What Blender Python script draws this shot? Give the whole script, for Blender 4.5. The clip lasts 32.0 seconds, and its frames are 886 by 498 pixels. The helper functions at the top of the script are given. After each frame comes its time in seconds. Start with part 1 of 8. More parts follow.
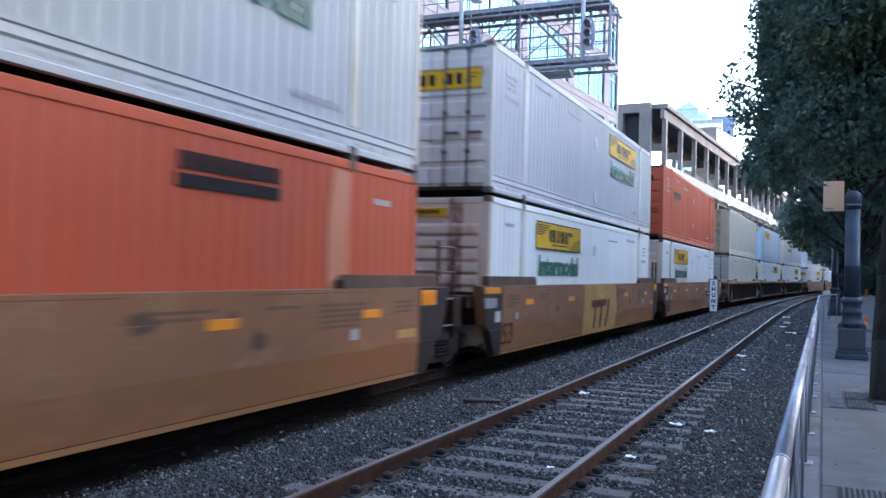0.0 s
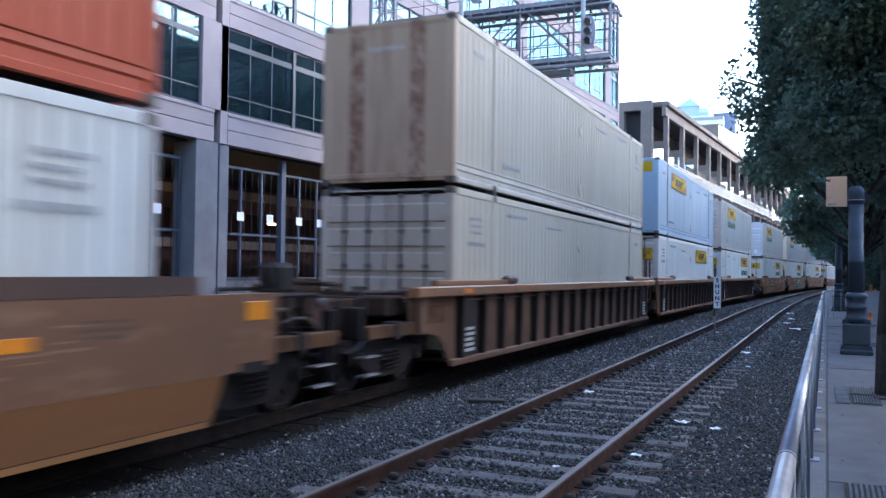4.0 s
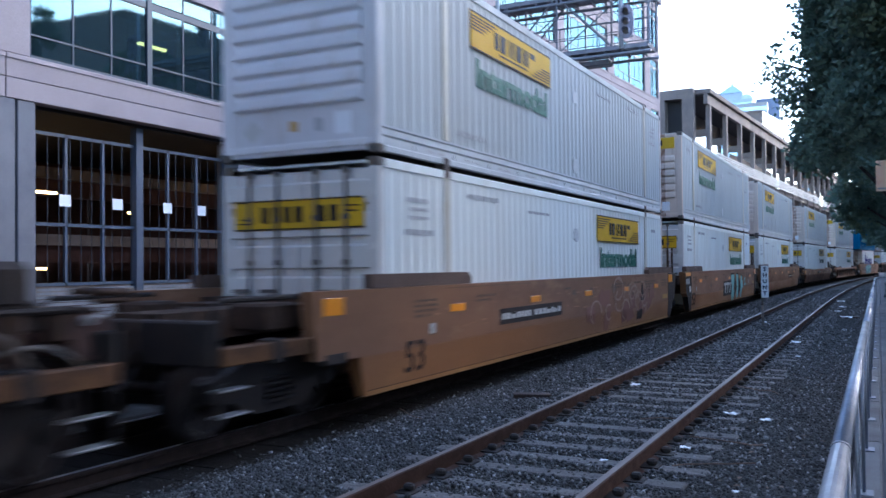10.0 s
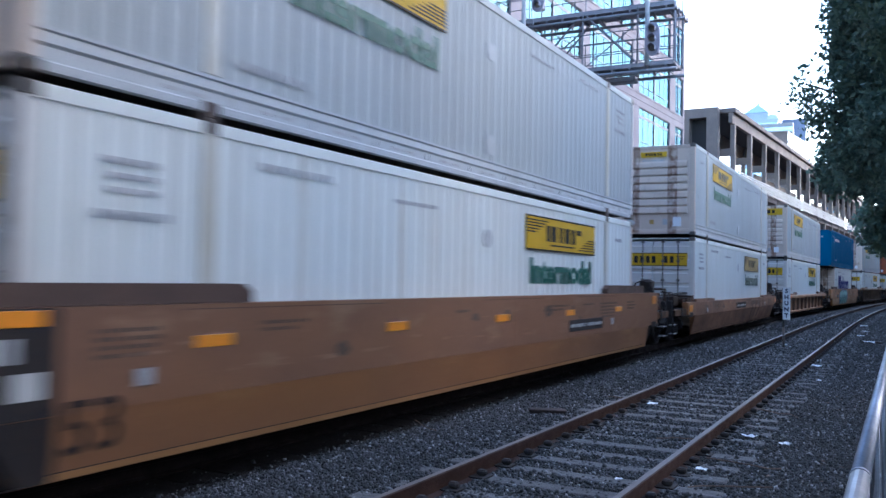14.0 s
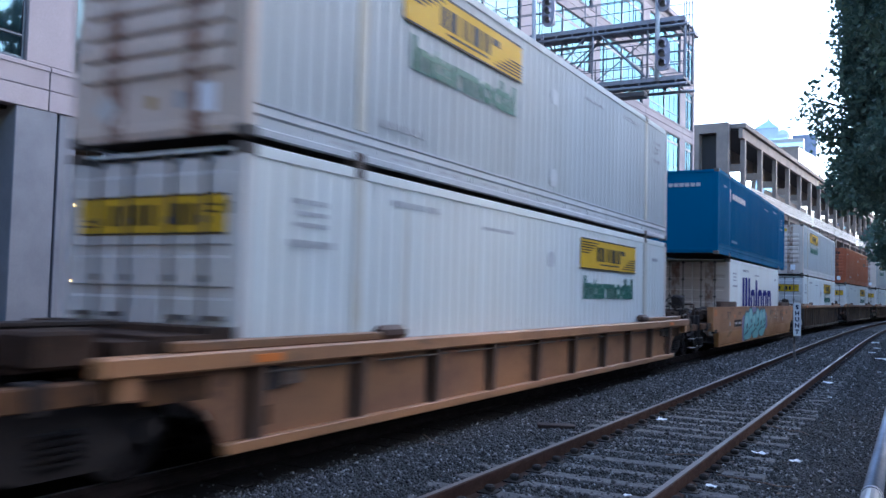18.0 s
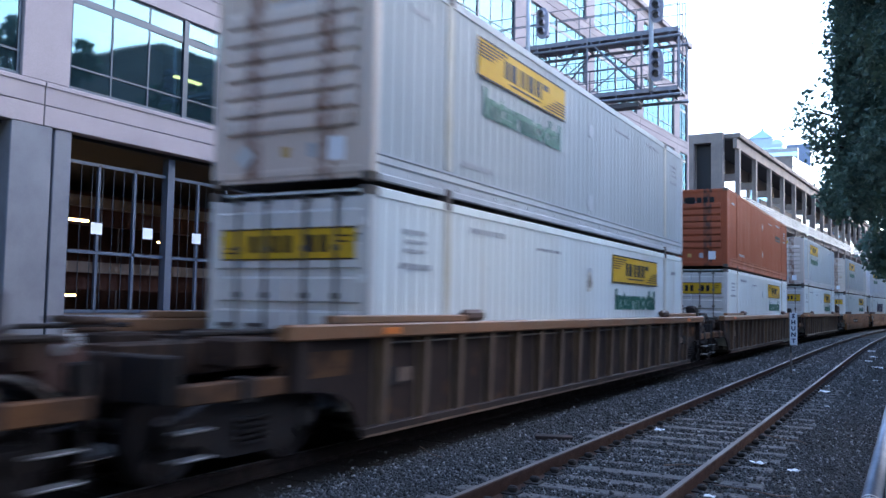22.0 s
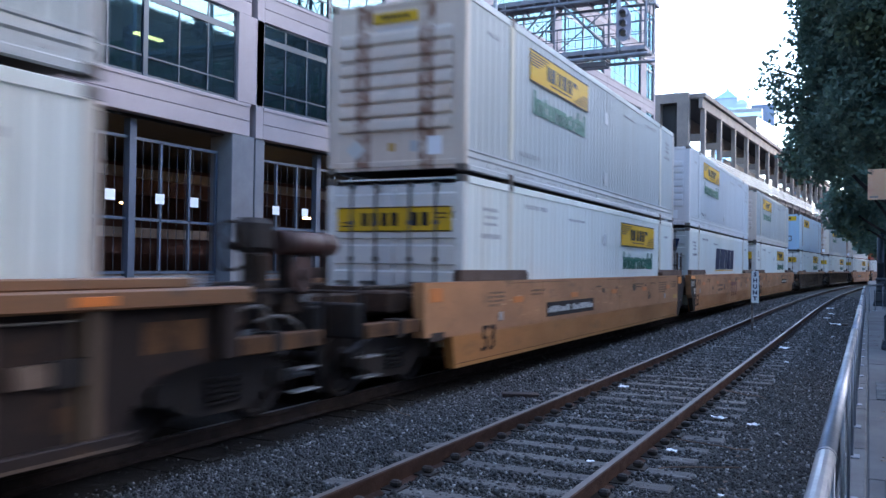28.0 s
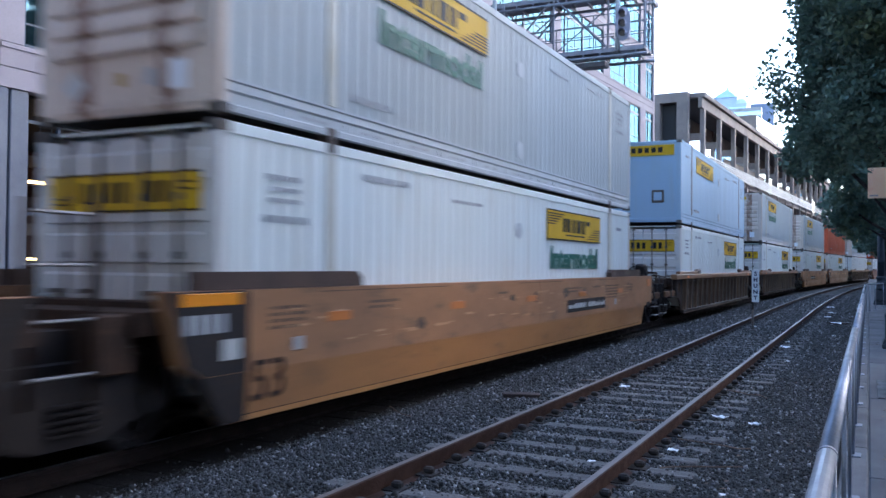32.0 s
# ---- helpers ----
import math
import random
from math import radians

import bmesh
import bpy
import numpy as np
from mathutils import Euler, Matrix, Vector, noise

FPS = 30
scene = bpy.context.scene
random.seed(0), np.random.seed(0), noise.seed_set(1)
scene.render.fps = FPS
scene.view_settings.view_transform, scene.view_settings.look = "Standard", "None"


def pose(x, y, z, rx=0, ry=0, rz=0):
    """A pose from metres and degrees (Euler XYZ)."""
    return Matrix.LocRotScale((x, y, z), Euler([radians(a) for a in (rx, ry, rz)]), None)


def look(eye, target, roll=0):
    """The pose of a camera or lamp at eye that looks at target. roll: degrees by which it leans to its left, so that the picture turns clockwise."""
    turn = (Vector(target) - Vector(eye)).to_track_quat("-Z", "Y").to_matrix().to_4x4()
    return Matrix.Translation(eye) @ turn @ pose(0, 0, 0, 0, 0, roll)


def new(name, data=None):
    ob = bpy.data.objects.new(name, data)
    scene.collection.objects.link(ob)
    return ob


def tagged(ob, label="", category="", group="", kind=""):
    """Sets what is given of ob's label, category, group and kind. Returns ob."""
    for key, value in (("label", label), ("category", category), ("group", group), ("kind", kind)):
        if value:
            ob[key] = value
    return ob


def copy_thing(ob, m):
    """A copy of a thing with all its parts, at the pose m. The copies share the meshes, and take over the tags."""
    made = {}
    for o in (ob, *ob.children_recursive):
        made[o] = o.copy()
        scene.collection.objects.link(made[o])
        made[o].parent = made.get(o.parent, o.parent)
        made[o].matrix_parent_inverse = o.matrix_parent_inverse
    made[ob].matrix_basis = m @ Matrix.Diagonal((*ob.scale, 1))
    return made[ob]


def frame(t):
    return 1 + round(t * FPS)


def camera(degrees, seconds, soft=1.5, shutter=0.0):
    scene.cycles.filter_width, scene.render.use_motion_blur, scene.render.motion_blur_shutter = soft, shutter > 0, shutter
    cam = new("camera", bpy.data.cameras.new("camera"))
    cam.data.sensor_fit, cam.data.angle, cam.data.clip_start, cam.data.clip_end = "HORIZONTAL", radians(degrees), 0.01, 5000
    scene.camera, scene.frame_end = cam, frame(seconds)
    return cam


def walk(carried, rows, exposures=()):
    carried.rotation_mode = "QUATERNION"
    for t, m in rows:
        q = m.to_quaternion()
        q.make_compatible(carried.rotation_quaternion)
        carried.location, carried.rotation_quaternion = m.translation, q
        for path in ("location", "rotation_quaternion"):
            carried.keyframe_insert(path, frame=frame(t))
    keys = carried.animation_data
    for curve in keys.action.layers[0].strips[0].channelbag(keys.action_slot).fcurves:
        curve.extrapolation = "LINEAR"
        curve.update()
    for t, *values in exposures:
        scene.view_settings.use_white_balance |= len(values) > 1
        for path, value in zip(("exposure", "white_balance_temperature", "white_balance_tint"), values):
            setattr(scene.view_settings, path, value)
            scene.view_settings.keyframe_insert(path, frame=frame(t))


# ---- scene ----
# Metres; y runs along the tracks, z = 0 is the top of the near rails.
EYE = (0.0, 0.0, 1.608)
cam = camera(54.9, 32.0, soft=1.5, shutter=0.58)
# seconds, turn to the left of the tracks, tilt, lean
TURNS = [
    (0, 24.01, 1.43, -1.43),
    (0.5, 23.86, 1.34, -1.09),
    (1, 23.72, 1.50, -0.90),
    (1.5, 23.63, 1.65, -0.79),
    (2, 23.81, 1.54, -0.70),
    (2.5, 24.05, 1.59, -0.63),
    (4.5, 24.26, 1.44, -0.70),
    (5, 24.48, 1.79, -0.57),
    (5.5, 24.61, 2.20, -0.67),
    (6, 24.39, 2.30, -0.72),
    (6.5, 24.18, 2.07, -0.60),
    (7, 23.89, 1.97, -0.43),
    (7.5, 23.87, 1.95, -0.56),
    (8, 24.13, 2.20, -0.61),
    (8.5, 24.90, 2.21, -0.50),
    (9, 25.14, 0.96, -0.36),
    (9.5, 26.21, 1.21, 0.51),
    (10, 27.05, 1.16, 0.61),
    (10.5, 28.99, 1.47, 0.61),
    (11, 29.04, 1.86, 0.04),
    (11.5, 28.24, 1.49, -0.10),
    (12, 28.18, 1.68, -0.04),
    (12.5, 28.38, 1.77, -0.15),
    (13, 28.31, 1.76, -0.40),
    (13.5, 28.18, 1.85, -0.76),
    (15.5, 28.84, 2.08, -1.72),
    (16, 28.73, 1.96, -1.60),
    (16.5, 28.60, 2.09, -1.47),
    (17, 28.75, 2.39, -1.33),
    (17.5, 28.93, 2.70, -1.37),
    (18, 28.92, 2.88, -1.42),
    (18.5, 28.80, 2.88, -1.37),
    (19, 28.68, 2.92, -1.23),
    (19.5, 28.71, 3.08, -1.23),
    (20, 28.75, 3.52, -1.06),
    (20.5, 28.66, 3.64, -1.04),
    (21, 28.65, 3.55, -0.97),
    (21.5, 28.69, 3.52, -0.98),
    (22, 28.68, 3.66, -1.01),
    (22.5, 28.55, 3.76, -1.02),
    (23, 28.28, 3.39, -0.84),
    (23.5, 28.02, 2.67, -0.77),
    (24, 27.76, 2.20, -0.81),
    (24.5, 27.61, 2.02, -0.77),
    (26.5, 27.20, 1.22, -0.51),
    (27, 26.84, 1.02, -0.64),
    (27.5, 26.60, 0.95, -0.71),
    (28, 26.50, 1.01, -0.77),
    (28.5, 26.53, 1.13, -0.66),
    (29, 26.51, 1.16, -0.59),
    (29.5, 26.47, 1.18, -0.53),
    (30, 26.37, 1.22, -0.49),
    (30.5, 26.38, 1.20, -0.49),
    (31, 26.51, 1.11, -0.46),
    (31.5, 26.55, 1.05, -0.55),
    (32, 26.52, 1.05, -0.51),
]
# the camera's own brightness and white balance: seconds, stops, kelvin, tint
EXPOSURES = [
    (0, 3.05, 6330, 13),
    (1, 2.97, 6370, 13),
    (2, 2.81, 6220, 13),
    (4.5, 2.87, 6170, 13),
    (5, 2.85, 6170, 13),
    (6, 2.46, 5960, 13),
    (9, 2.56, 5970, 13),
    (13, 2.63, 5970, 13),
    (18, 2.60, 6010, 13),
    (19, 2.48, 5930, 13),
    (20, 2.46, 5800, 13),
    (21, 2.54, 5970, 13),
    (22, 2.65, 5970, 13),
    (24, 2.47, 5860, 13),
    (26.5, 2.75, 5970, 13),
    (28, 2.70, 6040, 13),
    (29, 2.68, 6080, 13),
    (30, 2.66, 5890, 13),
    (31, 2.66, 5930, 13),
    (32, 2.68, 6090, 13),
]
walk(cam, [(t, pose(*EYE, 90 + tilt, lean, turn)) for t, turn, tilt, lean in TURNS], EXPOSURES)

# ---- light ----
SUN_UP, SUN_TURN = 30.0, -40.0   # degrees above the horizon, degrees left of the tracks
world = bpy.data.worlds.new("world")
scene.world = world
world.use_nodes = True
wn = world.node_tree.nodes
sky = wn.new("ShaderNodeTexSky")
sky.sky_type, sky.sun_disc = "NISHITA", False
sky.sun_elevation, sky.sun_rotation = radians(SUN_UP), radians(-SUN_TURN)
sky.air_density, sky.dust_density, sky.ozone_density = 1.0, 1.0, 1.5
wn["Background"].inputs["Strength"].default_value = 0.15
world.node_tree.links.new(sky.outputs["Color"], wn["Background"].inputs["Color"])
sun_lamp = bpy.data.lights.new("sun", "SUN")
sun_lamp.energy, sun_lamp.angle, sun_lamp.color = 0.05, radians(12), (1.0, 0.90, 0.82)
sun = new("sun", sun_lamp)
sun.matrix_world = look((0, 0, 60), (60 * math.sin(radians(SUN_TURN)), -60 * math.cos(radians(SUN_TURN)), 60 - 60 * math.tan(radians(SUN_UP))))

# ---- materials ----


def nodes_of(name):
    m = bpy.data.materials.new(name)
    m.use_nodes = True
    nt = m.node_tree
    return m, nt, nt.nodes["Principled BSDF"]


def add(nt, kind, **inputs):
    n = nt.nodes.new(kind)
    for k, v in inputs.items():
        n.inputs[k.replace("_", " ")].default_value = v
    return n


def mix_colors(nt, fac, a, b, blend="MIX"):
    """A colour mix; a and b are colours or sockets, fac a number or a socket."""
    n = nt.nodes.new("ShaderNodeMix")
    n.data_type, n.blend_type = "RGBA", blend
    for sock, v in ((n.inputs[0], fac), (n.inputs[6], a), (n.inputs[7], b)):
        if isinstance(v, bpy.types.NodeSocket):
            nt.links.new(v, sock)
        else:
            sock.default_value = v if isinstance(v, (int, float)) else (*v, 1)
    return n.outputs[2]


def noise_fac(nt, scale, detail=4, lo=0.4, hi=0.6, stretch=None, rough=0.6):
    """0 to 1 from a noise in the object's own space; stretch squeezes it along the axes."""
    co = nt.nodes.new("ShaderNodeTexCoord")
    src = co.outputs["Object"]
    oi = nt.nodes.new("ShaderNodeObjectInfo")
    mp = nt.nodes.new("ShaderNodeMapping")
    if stretch:
        mp.inputs["Scale"].default_value = stretch
    nt.links.new(src, mp.inputs["Vector"])
    n = add(nt, "ShaderNodeTexNoise", Scale=scale, Detail=detail, Roughness=rough)
    n.noise_dimensions = "4D"
    mul = nt.nodes.new("ShaderNodeMath")
    mul.operation = "MULTIPLY"
    mul.inputs[1].default_value = 37.0
    nt.links.new(oi.outputs["Random"], mul.inputs[0])
    nt.links.new(mul.outputs[0], n.inputs["W"])
    nt.links.new(mp.outputs[0], n.inputs["Vector"])
    r = nt.nodes.new("ShaderNodeMapRange")
    r.inputs["From Min"].default_value, r.inputs["From Max"].default_value = lo, hi
    nt.links.new(n.outputs["Fac"], r.inputs["Value"])
    return r.outputs[0]


def bump(nt, bsdf, fac, strength=0.3, distance=0.01):
    b = add(nt, "ShaderNodeBump", Strength=strength, Distance=distance)
    nt.links.new(fac, b.inputs["Height"])
    nt.links.new(b.outputs[0], bsdf.inputs["Normal"])


def surface(name, base, second, rough=0.7, scale=3.0, grain=60.0, stretch=None, metal=0.0, relief=0.25, third=None, spread=0.12, depth=0.01):
    """Base colour, a second in large soft patches, a third in streaks or spots, fine grain in relief, slight change from piece to piece."""
    m, nt, b = nodes_of(name)
    big = noise_fac(nt, scale, 5, 0.38, 0.68, stretch)
    col = mix_colors(nt, big, base, second)
    if third:
        spots = noise_fac(nt, scale * 4.3, 6, 0.56, 0.72, stretch)
        col = mix_colors(nt, spots, col, third)
    fine = noise_fac(nt, grain, 3, 0.3, 0.7)
    oi = nt.nodes.new("ShaderNodeObjectInfo")
    v = nt.nodes.new("ShaderNodeMapRange")
    v.inputs["To Min"].default_value, v.inputs["To Max"].default_value = 1 - spread, 1 + spread
    nt.links.new(oi.outputs["Random"], v.inputs["Value"])
    hsv = nt.nodes.new("ShaderNodeHueSaturation")
    nt.links.new(v.outputs[0], hsv.inputs["Value"])
    nt.links.new(mix_colors(nt, 0.12, col, fine, "OVERLAY"), hsv.inputs["Color"])
    nt.links.new(hsv.outputs[0], b.inputs["Base Color"])
    r = nt.nodes.new("ShaderNodeMapRange")
    r.inputs["To Min"].default_value, r.inputs["To Max"].default_value = max(rough - 0.1, 0.03), min(rough + 0.12, 1)
    nt.links.new(big, r.inputs["Value"])
    nt.links.new(r.outputs[0], b.inputs["Roughness"])
    b.inputs["Metallic"].default_value = metal
    if relief:
        bump(nt, b, fine, relief, depth)
    return m


def plain(name, col, rough=0.5, metal=0.0, glow=0.0):
    m, nt, b = nodes_of(name)
    b.inputs["Base Color"].default_value = (*col, 1)
    b.inputs["Roughness"].default_value, b.inputs["Metallic"].default_value = rough, metal
    if glow:
        b.inputs["Emission Color"].default_value = (*col, 1)
        b.inputs["Emission Strength"].default_value = glow
    return m


def container_paint(name, base, dirt, rust=(0.16, 0.07, 0.03), rough=0.60):
    """Painted steel sheet: vertical rain streaks, a little rust."""
    m = surface(name, base, tuple(0.72 * c + 0.28 * d for c, d in zip(base, dirt)), rough, 0.9, 90, (1.0, 1.6, 0.22), 0.0, 0.06, None, 0.05)
    nt = m.node_tree
    b = nt.nodes["Principled BSDF"]
    b.inputs["Specular IOR Level"].default_value = 0.32
    old = b.inputs["Base Color"].links[0].from_socket
    streak = noise_fac(nt, 2.4, 6, 0.56, 0.80, (1.0, 2.2, 0.12))
    spots = noise_fac(nt, 5.0, 8, 0.66, 0.76, (1, 1, 0.5), 0.75)
    c = mix_colors(nt, streak, old, dirt)
    c = mix_colors(nt, spots, c, rust)
    nt.links.new(c, b.inputs["Base Color"])
    return m


M = dict(
    white=container_paint("white_paint", (0.755, 0.80, 0.775), (0.60, 0.575, 0.50)),
    grey=container_paint("grey_white_paint", (0.465, 0.51, 0.515), (0.385, 0.39, 0.375)),
    lilac_white=container_paint("lilac_white_paint", (0.585, 0.63, 0.665), (0.48, 0.50, 0.52)),
    cream=container_paint("cream_paint", (0.56, 0.525, 0.43), (0.43, 0.37, 0.28)),
    pale_blue=container_paint("pale_blue_paint", (0.34, 0.485, 0.62), (0.36, 0.43, 0.48)),
    orange=container_paint("orange_paint", (0.49, 0.083, 0.032), (0.37, 0.12, 0.07), (0.14, 0.05, 0.03)),
    orange_dull=container_paint("dull_orange_paint", (0.345, 0.083, 0.030), (0.24, 0.080, 0.042), (0.12, 0.05, 0.03)),
    teal=container_paint("teal_paint", (0.0, 0.106, 0.215), (0.0, 0.085, 0.172), (0.02, 0.06, 0.08), 0.8),
    nose=container_paint("weathered_nose_paint", (0.62, 0.53, 0.45), (0.42, 0.29, 0.20), (0.19, 0.09, 0.05)),
    nose_tan=container_paint("tan_stained_nose_paint", (0.65, 0.545, 0.46), (0.38, 0.26, 0.185), (0.13, 0.06, 0.035)),
    nose_white=container_paint("clean_white_nose_paint", (0.66, 0.66, 0.68), (0.50, 0.46, 0.42), (0.20, 0.12, 0.08)),
    door_white=container_paint("grimy_white_door_paint", (0.63, 0.615, 0.59), (0.36, 0.30, 0.25), (0.13, 0.075, 0.05)),
    door_cream=container_paint("grimy_cream_door_paint", (0.48, 0.43, 0.36), (0.30, 0.23, 0.17), (0.13, 0.075, 0.05)),
    nose_rust=container_paint("rust_stained_paint", (0.47, 0.345, 0.235), (0.25, 0.14, 0.08), (0.07, 0.04, 0.03)),
    brown=surface("red_brown_car_paint", (0.235, 0.104, 0.047), (0.170, 0.080, 0.044), 0.55, 0.5, 70, (1, 0.5, 1.3), 0, 0.1, (0.30, 0.165, 0.09), 0.06),
    brown_low=surface("cleaner_red_brown_paint", (0.275, 0.118, 0.044), (0.205, 0.092, 0.042), 0.42, 0.5, 70, (1, 0.4, 1.3), 0, 0.08, (0.32, 0.155, 0.06), 0.06),
    ochre_low=surface("cleaner_ochre_paint", (0.44, 0.195, 0.066), (0.34, 0.155, 0.062), 0.42, 0.7, 70, (1, 0.4, 1.3), 0, 0.08, (0.26, 0.125, 0.055), 0.06),
    dirty_ochre=surface("dirty_ochre_car_paint", (0.25, 0.112, 0.05), (0.12, 0.062, 0.04), 0.6, 1.1, 70, (1, 0.5, 1.0), 0, 0.1, (0.08, 0.05, 0.04), 0.06),
    guide_brown=surface("dark_red_brown_guide", (0.085, 0.043, 0.028), (0.06, 0.034, 0.026), 0.65, 1.5, 60),
    ochre=surface("ochre_car_paint", (0.425, 0.198, 0.086), (0.30, 0.147, 0.073), 0.55, 0.85, 70, (1, 0.5, 1.3), 0, 0.1, (0.20, 0.11, 0.06), 0.06),
    stained_ochre=surface("rust_stained_ochre_paint", (0.40, 0.185, 0.078), (0.20, 0.095, 0.055), 0.6, 0.8, 60, (1, 0.5, 0.9), 0, 0.12, (0.11, 0.050, 0.038), 0.1),
    dark_brown=surface("dark_brown_car_paint", (0.044, 0.030, 0.026), (0.030, 0.022, 0.021), 0.6, 0.9, 70, (1, 0.6, 0.7), 0, 0.1, (0.085, 0.045, 0.027), 0.06),
    worn_ochre=surface("mottled_worn_ochre_paint", (0.155, 0.074, 0.034), (0.045, 0.029, 0.022), 0.7, 2.2, 50, None, 0, 0.15, (0.028, 0.02, 0.017), 0.15),
    step_steel=surface("dull_bare_steel", (0.26, 0.26, 0.27), (0.14, 0.13, 0.13), 0.5, 6, 60, None, 0.5, 0.1),
    tan_brown=surface("tan_brown_car_paint", (0.182, 0.102, 0.064), (0.105, 0.062, 0.046), 0.6, 0.45, 70, (1, 0.6, 0.7), 0, 0.1, (0.235, 0.125, 0.066), 0.08),
    rib_tan=surface("scuffed_tan_rib", (0.175, 0.105, 0.062), (0.060, 0.040, 0.032), 0.65, 1.4, 60, (1, 1, 0.4), 0, 0.12, (0.11, 0.062, 0.040), 0.06),
    chord=surface("worn_orange_chord_paint", (0.20, 0.105, 0.05), (0.25, 0.10, 0.035), 0.55, 0.8, 60, (1, 0.6, 1), 0, 0.1, (0.12, 0.075, 0.05), 0.08),
    underframe=surface("grimy_underframe_steel", (0.028, 0.025, 0.026), (0.045, 0.036, 0.032), 0.7, 3, 40, None, 0.0, 0.3, (0.055, 0.034, 0.024)),
    casting=surface("dark_corner_steel", (0.10, 0.10, 0.10), (0.16, 0.12, 0.09), 0.6, 6, 60),
    lift_steel=surface("rusty_lift_casting", (0.050, 0.040, 0.038), (0.09, 0.055, 0.04), 0.7, 8, 60),
    rust_rib=surface("rust_stained_rib_paint", (0.085, 0.048, 0.033), (0.14, 0.07, 0.04), 0.7, 2, 60),
    post_stain=surface("tan_stained_post", (0.58, 0.575, 0.52), (0.50, 0.45, 0.33), 0.6, 1.6, 60, (1, 1, 0.5), 0, 0.05),
    post_rust=surface("rust_stained_post", (0.19, 0.145, 0.13), (0.26, 0.27, 0.29), 0.6, 3, 60),
    yellow_dusty=surface("dust_covered_yellow_sheet", (0.36, 0.27, 0.10), (0.30, 0.235, 0.11), 0.7, 1.5, 60, None, 0, 0.03, None, 0.03),
    green_dusty=plain("dusty_green_lettering", (0.035, 0.075, 0.062), 0.6),
    wheel=surface("wheel_steel", (0.050, 0.044, 0.044), (0.030, 0.022, 0.020), 0.45, 4, 50, None, 0.4, 0.15),
    yellow=surface("yellow_sign_sheet", (0.62, 0.37, 0.012), (0.55, 0.34, 0.03), 0.6, 1.5, 60, None, 0, 0.03, None, 0.03),
    black=plain("black_lettering", (0.018, 0.018, 0.02), 0.45),
    green=plain("green_lettering", (0.012, 0.12, 0.085), 0.45),
    navy=plain("navy_lettering", (0.008, 0.018, 0.060), 0.55),
    blue=plain("blue_lettering", (0.001, 0.010, 0.165), 0.75),
    maroon=plain("maroon_lettering", (0.14, 0.02, 0.02), 0.5),
    rim_tan=surface("rubbed_tan_edge", (0.36, 0.175, 0.062), (0.27, 0.12, 0.045), 0.5, 1.2, 60, (1, 0.4, 1), 0, 0.06),
    rim_ochre=surface("rubbed_ochre_edge", (0.50, 0.235, 0.08), (0.42, 0.19, 0.07), 0.5, 1.2, 60, (1, 0.4, 1), 0, 0.06),
    scuff_brown=surface("chalky_brown_scuff", (0.31, 0.165, 0.10), (0.27, 0.135, 0.075), 0.7, 5, 60, None, 0, 0.0),
    scuff_ochre=surface("chalky_ochre_scuff", (0.52, 0.30, 0.165), (0.46, 0.24, 0.12), 0.7, 5, 60, None, 0, 0.0),
    faint_black=surface("faint_black_stencil", (0.075, 0.050, 0.036), (0.12, 0.07, 0.042), 0.6, 7, 60, None, 0, 0.0),
    pale=plain("pale_lettering", (0.52, 0.52, 0.50), 0.5),
    reflector=plain("amber_reflector", (0.85, 0.29, 0.02), 0.3),
    grey_mark=surface("faded_grey_marking", (0.36, 0.37, 0.39), (0.46, 0.47, 0.48), 0.6, 9, 60, None, 0, 0.0, None, 0.12),
    teal_mark=surface("faded_mark_on_teal", (0.13, 0.26, 0.34), (0.06, 0.18, 0.27), 0.7, 9, 60, None, 0, 0.0),
    faded_disc=surface("faded_sticker", (0.50, 0.535, 0.55), (0.42, 0.445, 0.455), 0.6, 9, 60, None, 0, 0.0, (0.56, 0.59, 0.60), 0.1),
    smudge=surface("dark_tan_smudge", (0.13, 0.115, 0.10), (0.32, 0.28, 0.22), 0.7, 11, 60, None, 0, 0.0, (0.40, 0.36, 0.29), 0.1),
    rail=surface("rusty_rail_side", (0.060, 0.031, 0.023), (0.042, 0.024, 0.019), 0.8, 5, 60, None, 0.0, 0.25),
    rail_top=surface("rail_head", (0.105, 0.080, 0.072), (0.080, 0.062, 0.056), 0.6, 2, 60, (1, 0.2, 1), 0.1, 0.1),
    rail_bright=surface("polished_rail_head", (0.40, 0.40, 0.41), (0.3, 0.3, 0.31), 0.3, 2, 60, (1, 0.2, 1), 0.9, 0.05),
    sleeper=surface("weathered_sleeper_wood", (0.145, 0.138, 0.135), (0.09, 0.084, 0.081), 0.9, 4, 50, (1, 6, 3), 0, 0.5, (0.12, 0.112, 0.108), 0.15),
    soil=surface("ballast_bed", (0.055, 0.054, 0.054), (0.040, 0.039, 0.039), 0.95, 1.2, 45, None, 0, 1.0, (0.085, 0.082, 0.082), 0, 0.03),
    concrete=surface("pavement_concrete", (0.078, 0.082, 0.092), (0.060, 0.063, 0.071), 0.85, 1.1, 70, None, 0, 0.2, (0.050, 0.052, 0.058), 0.07),
    kerb=surface("kerb_concrete", (0.105, 0.107, 0.113), (0.08, 0.08, 0.083), 0.85, 2, 60, None, 0, 0.25),
    galv=surface("galvanised_pipe", (0.29, 0.31, 0.355), (0.22, 0.24, 0.28), 0.46, 3, 80, None, 0.8, 0.05),
    steel_grey=surface("grey_gantry_steel", (0.24, 0.235, 0.26), (0.18, 0.18, 0.20), 0.5, 4, 60, None, 0.5, 0.08),
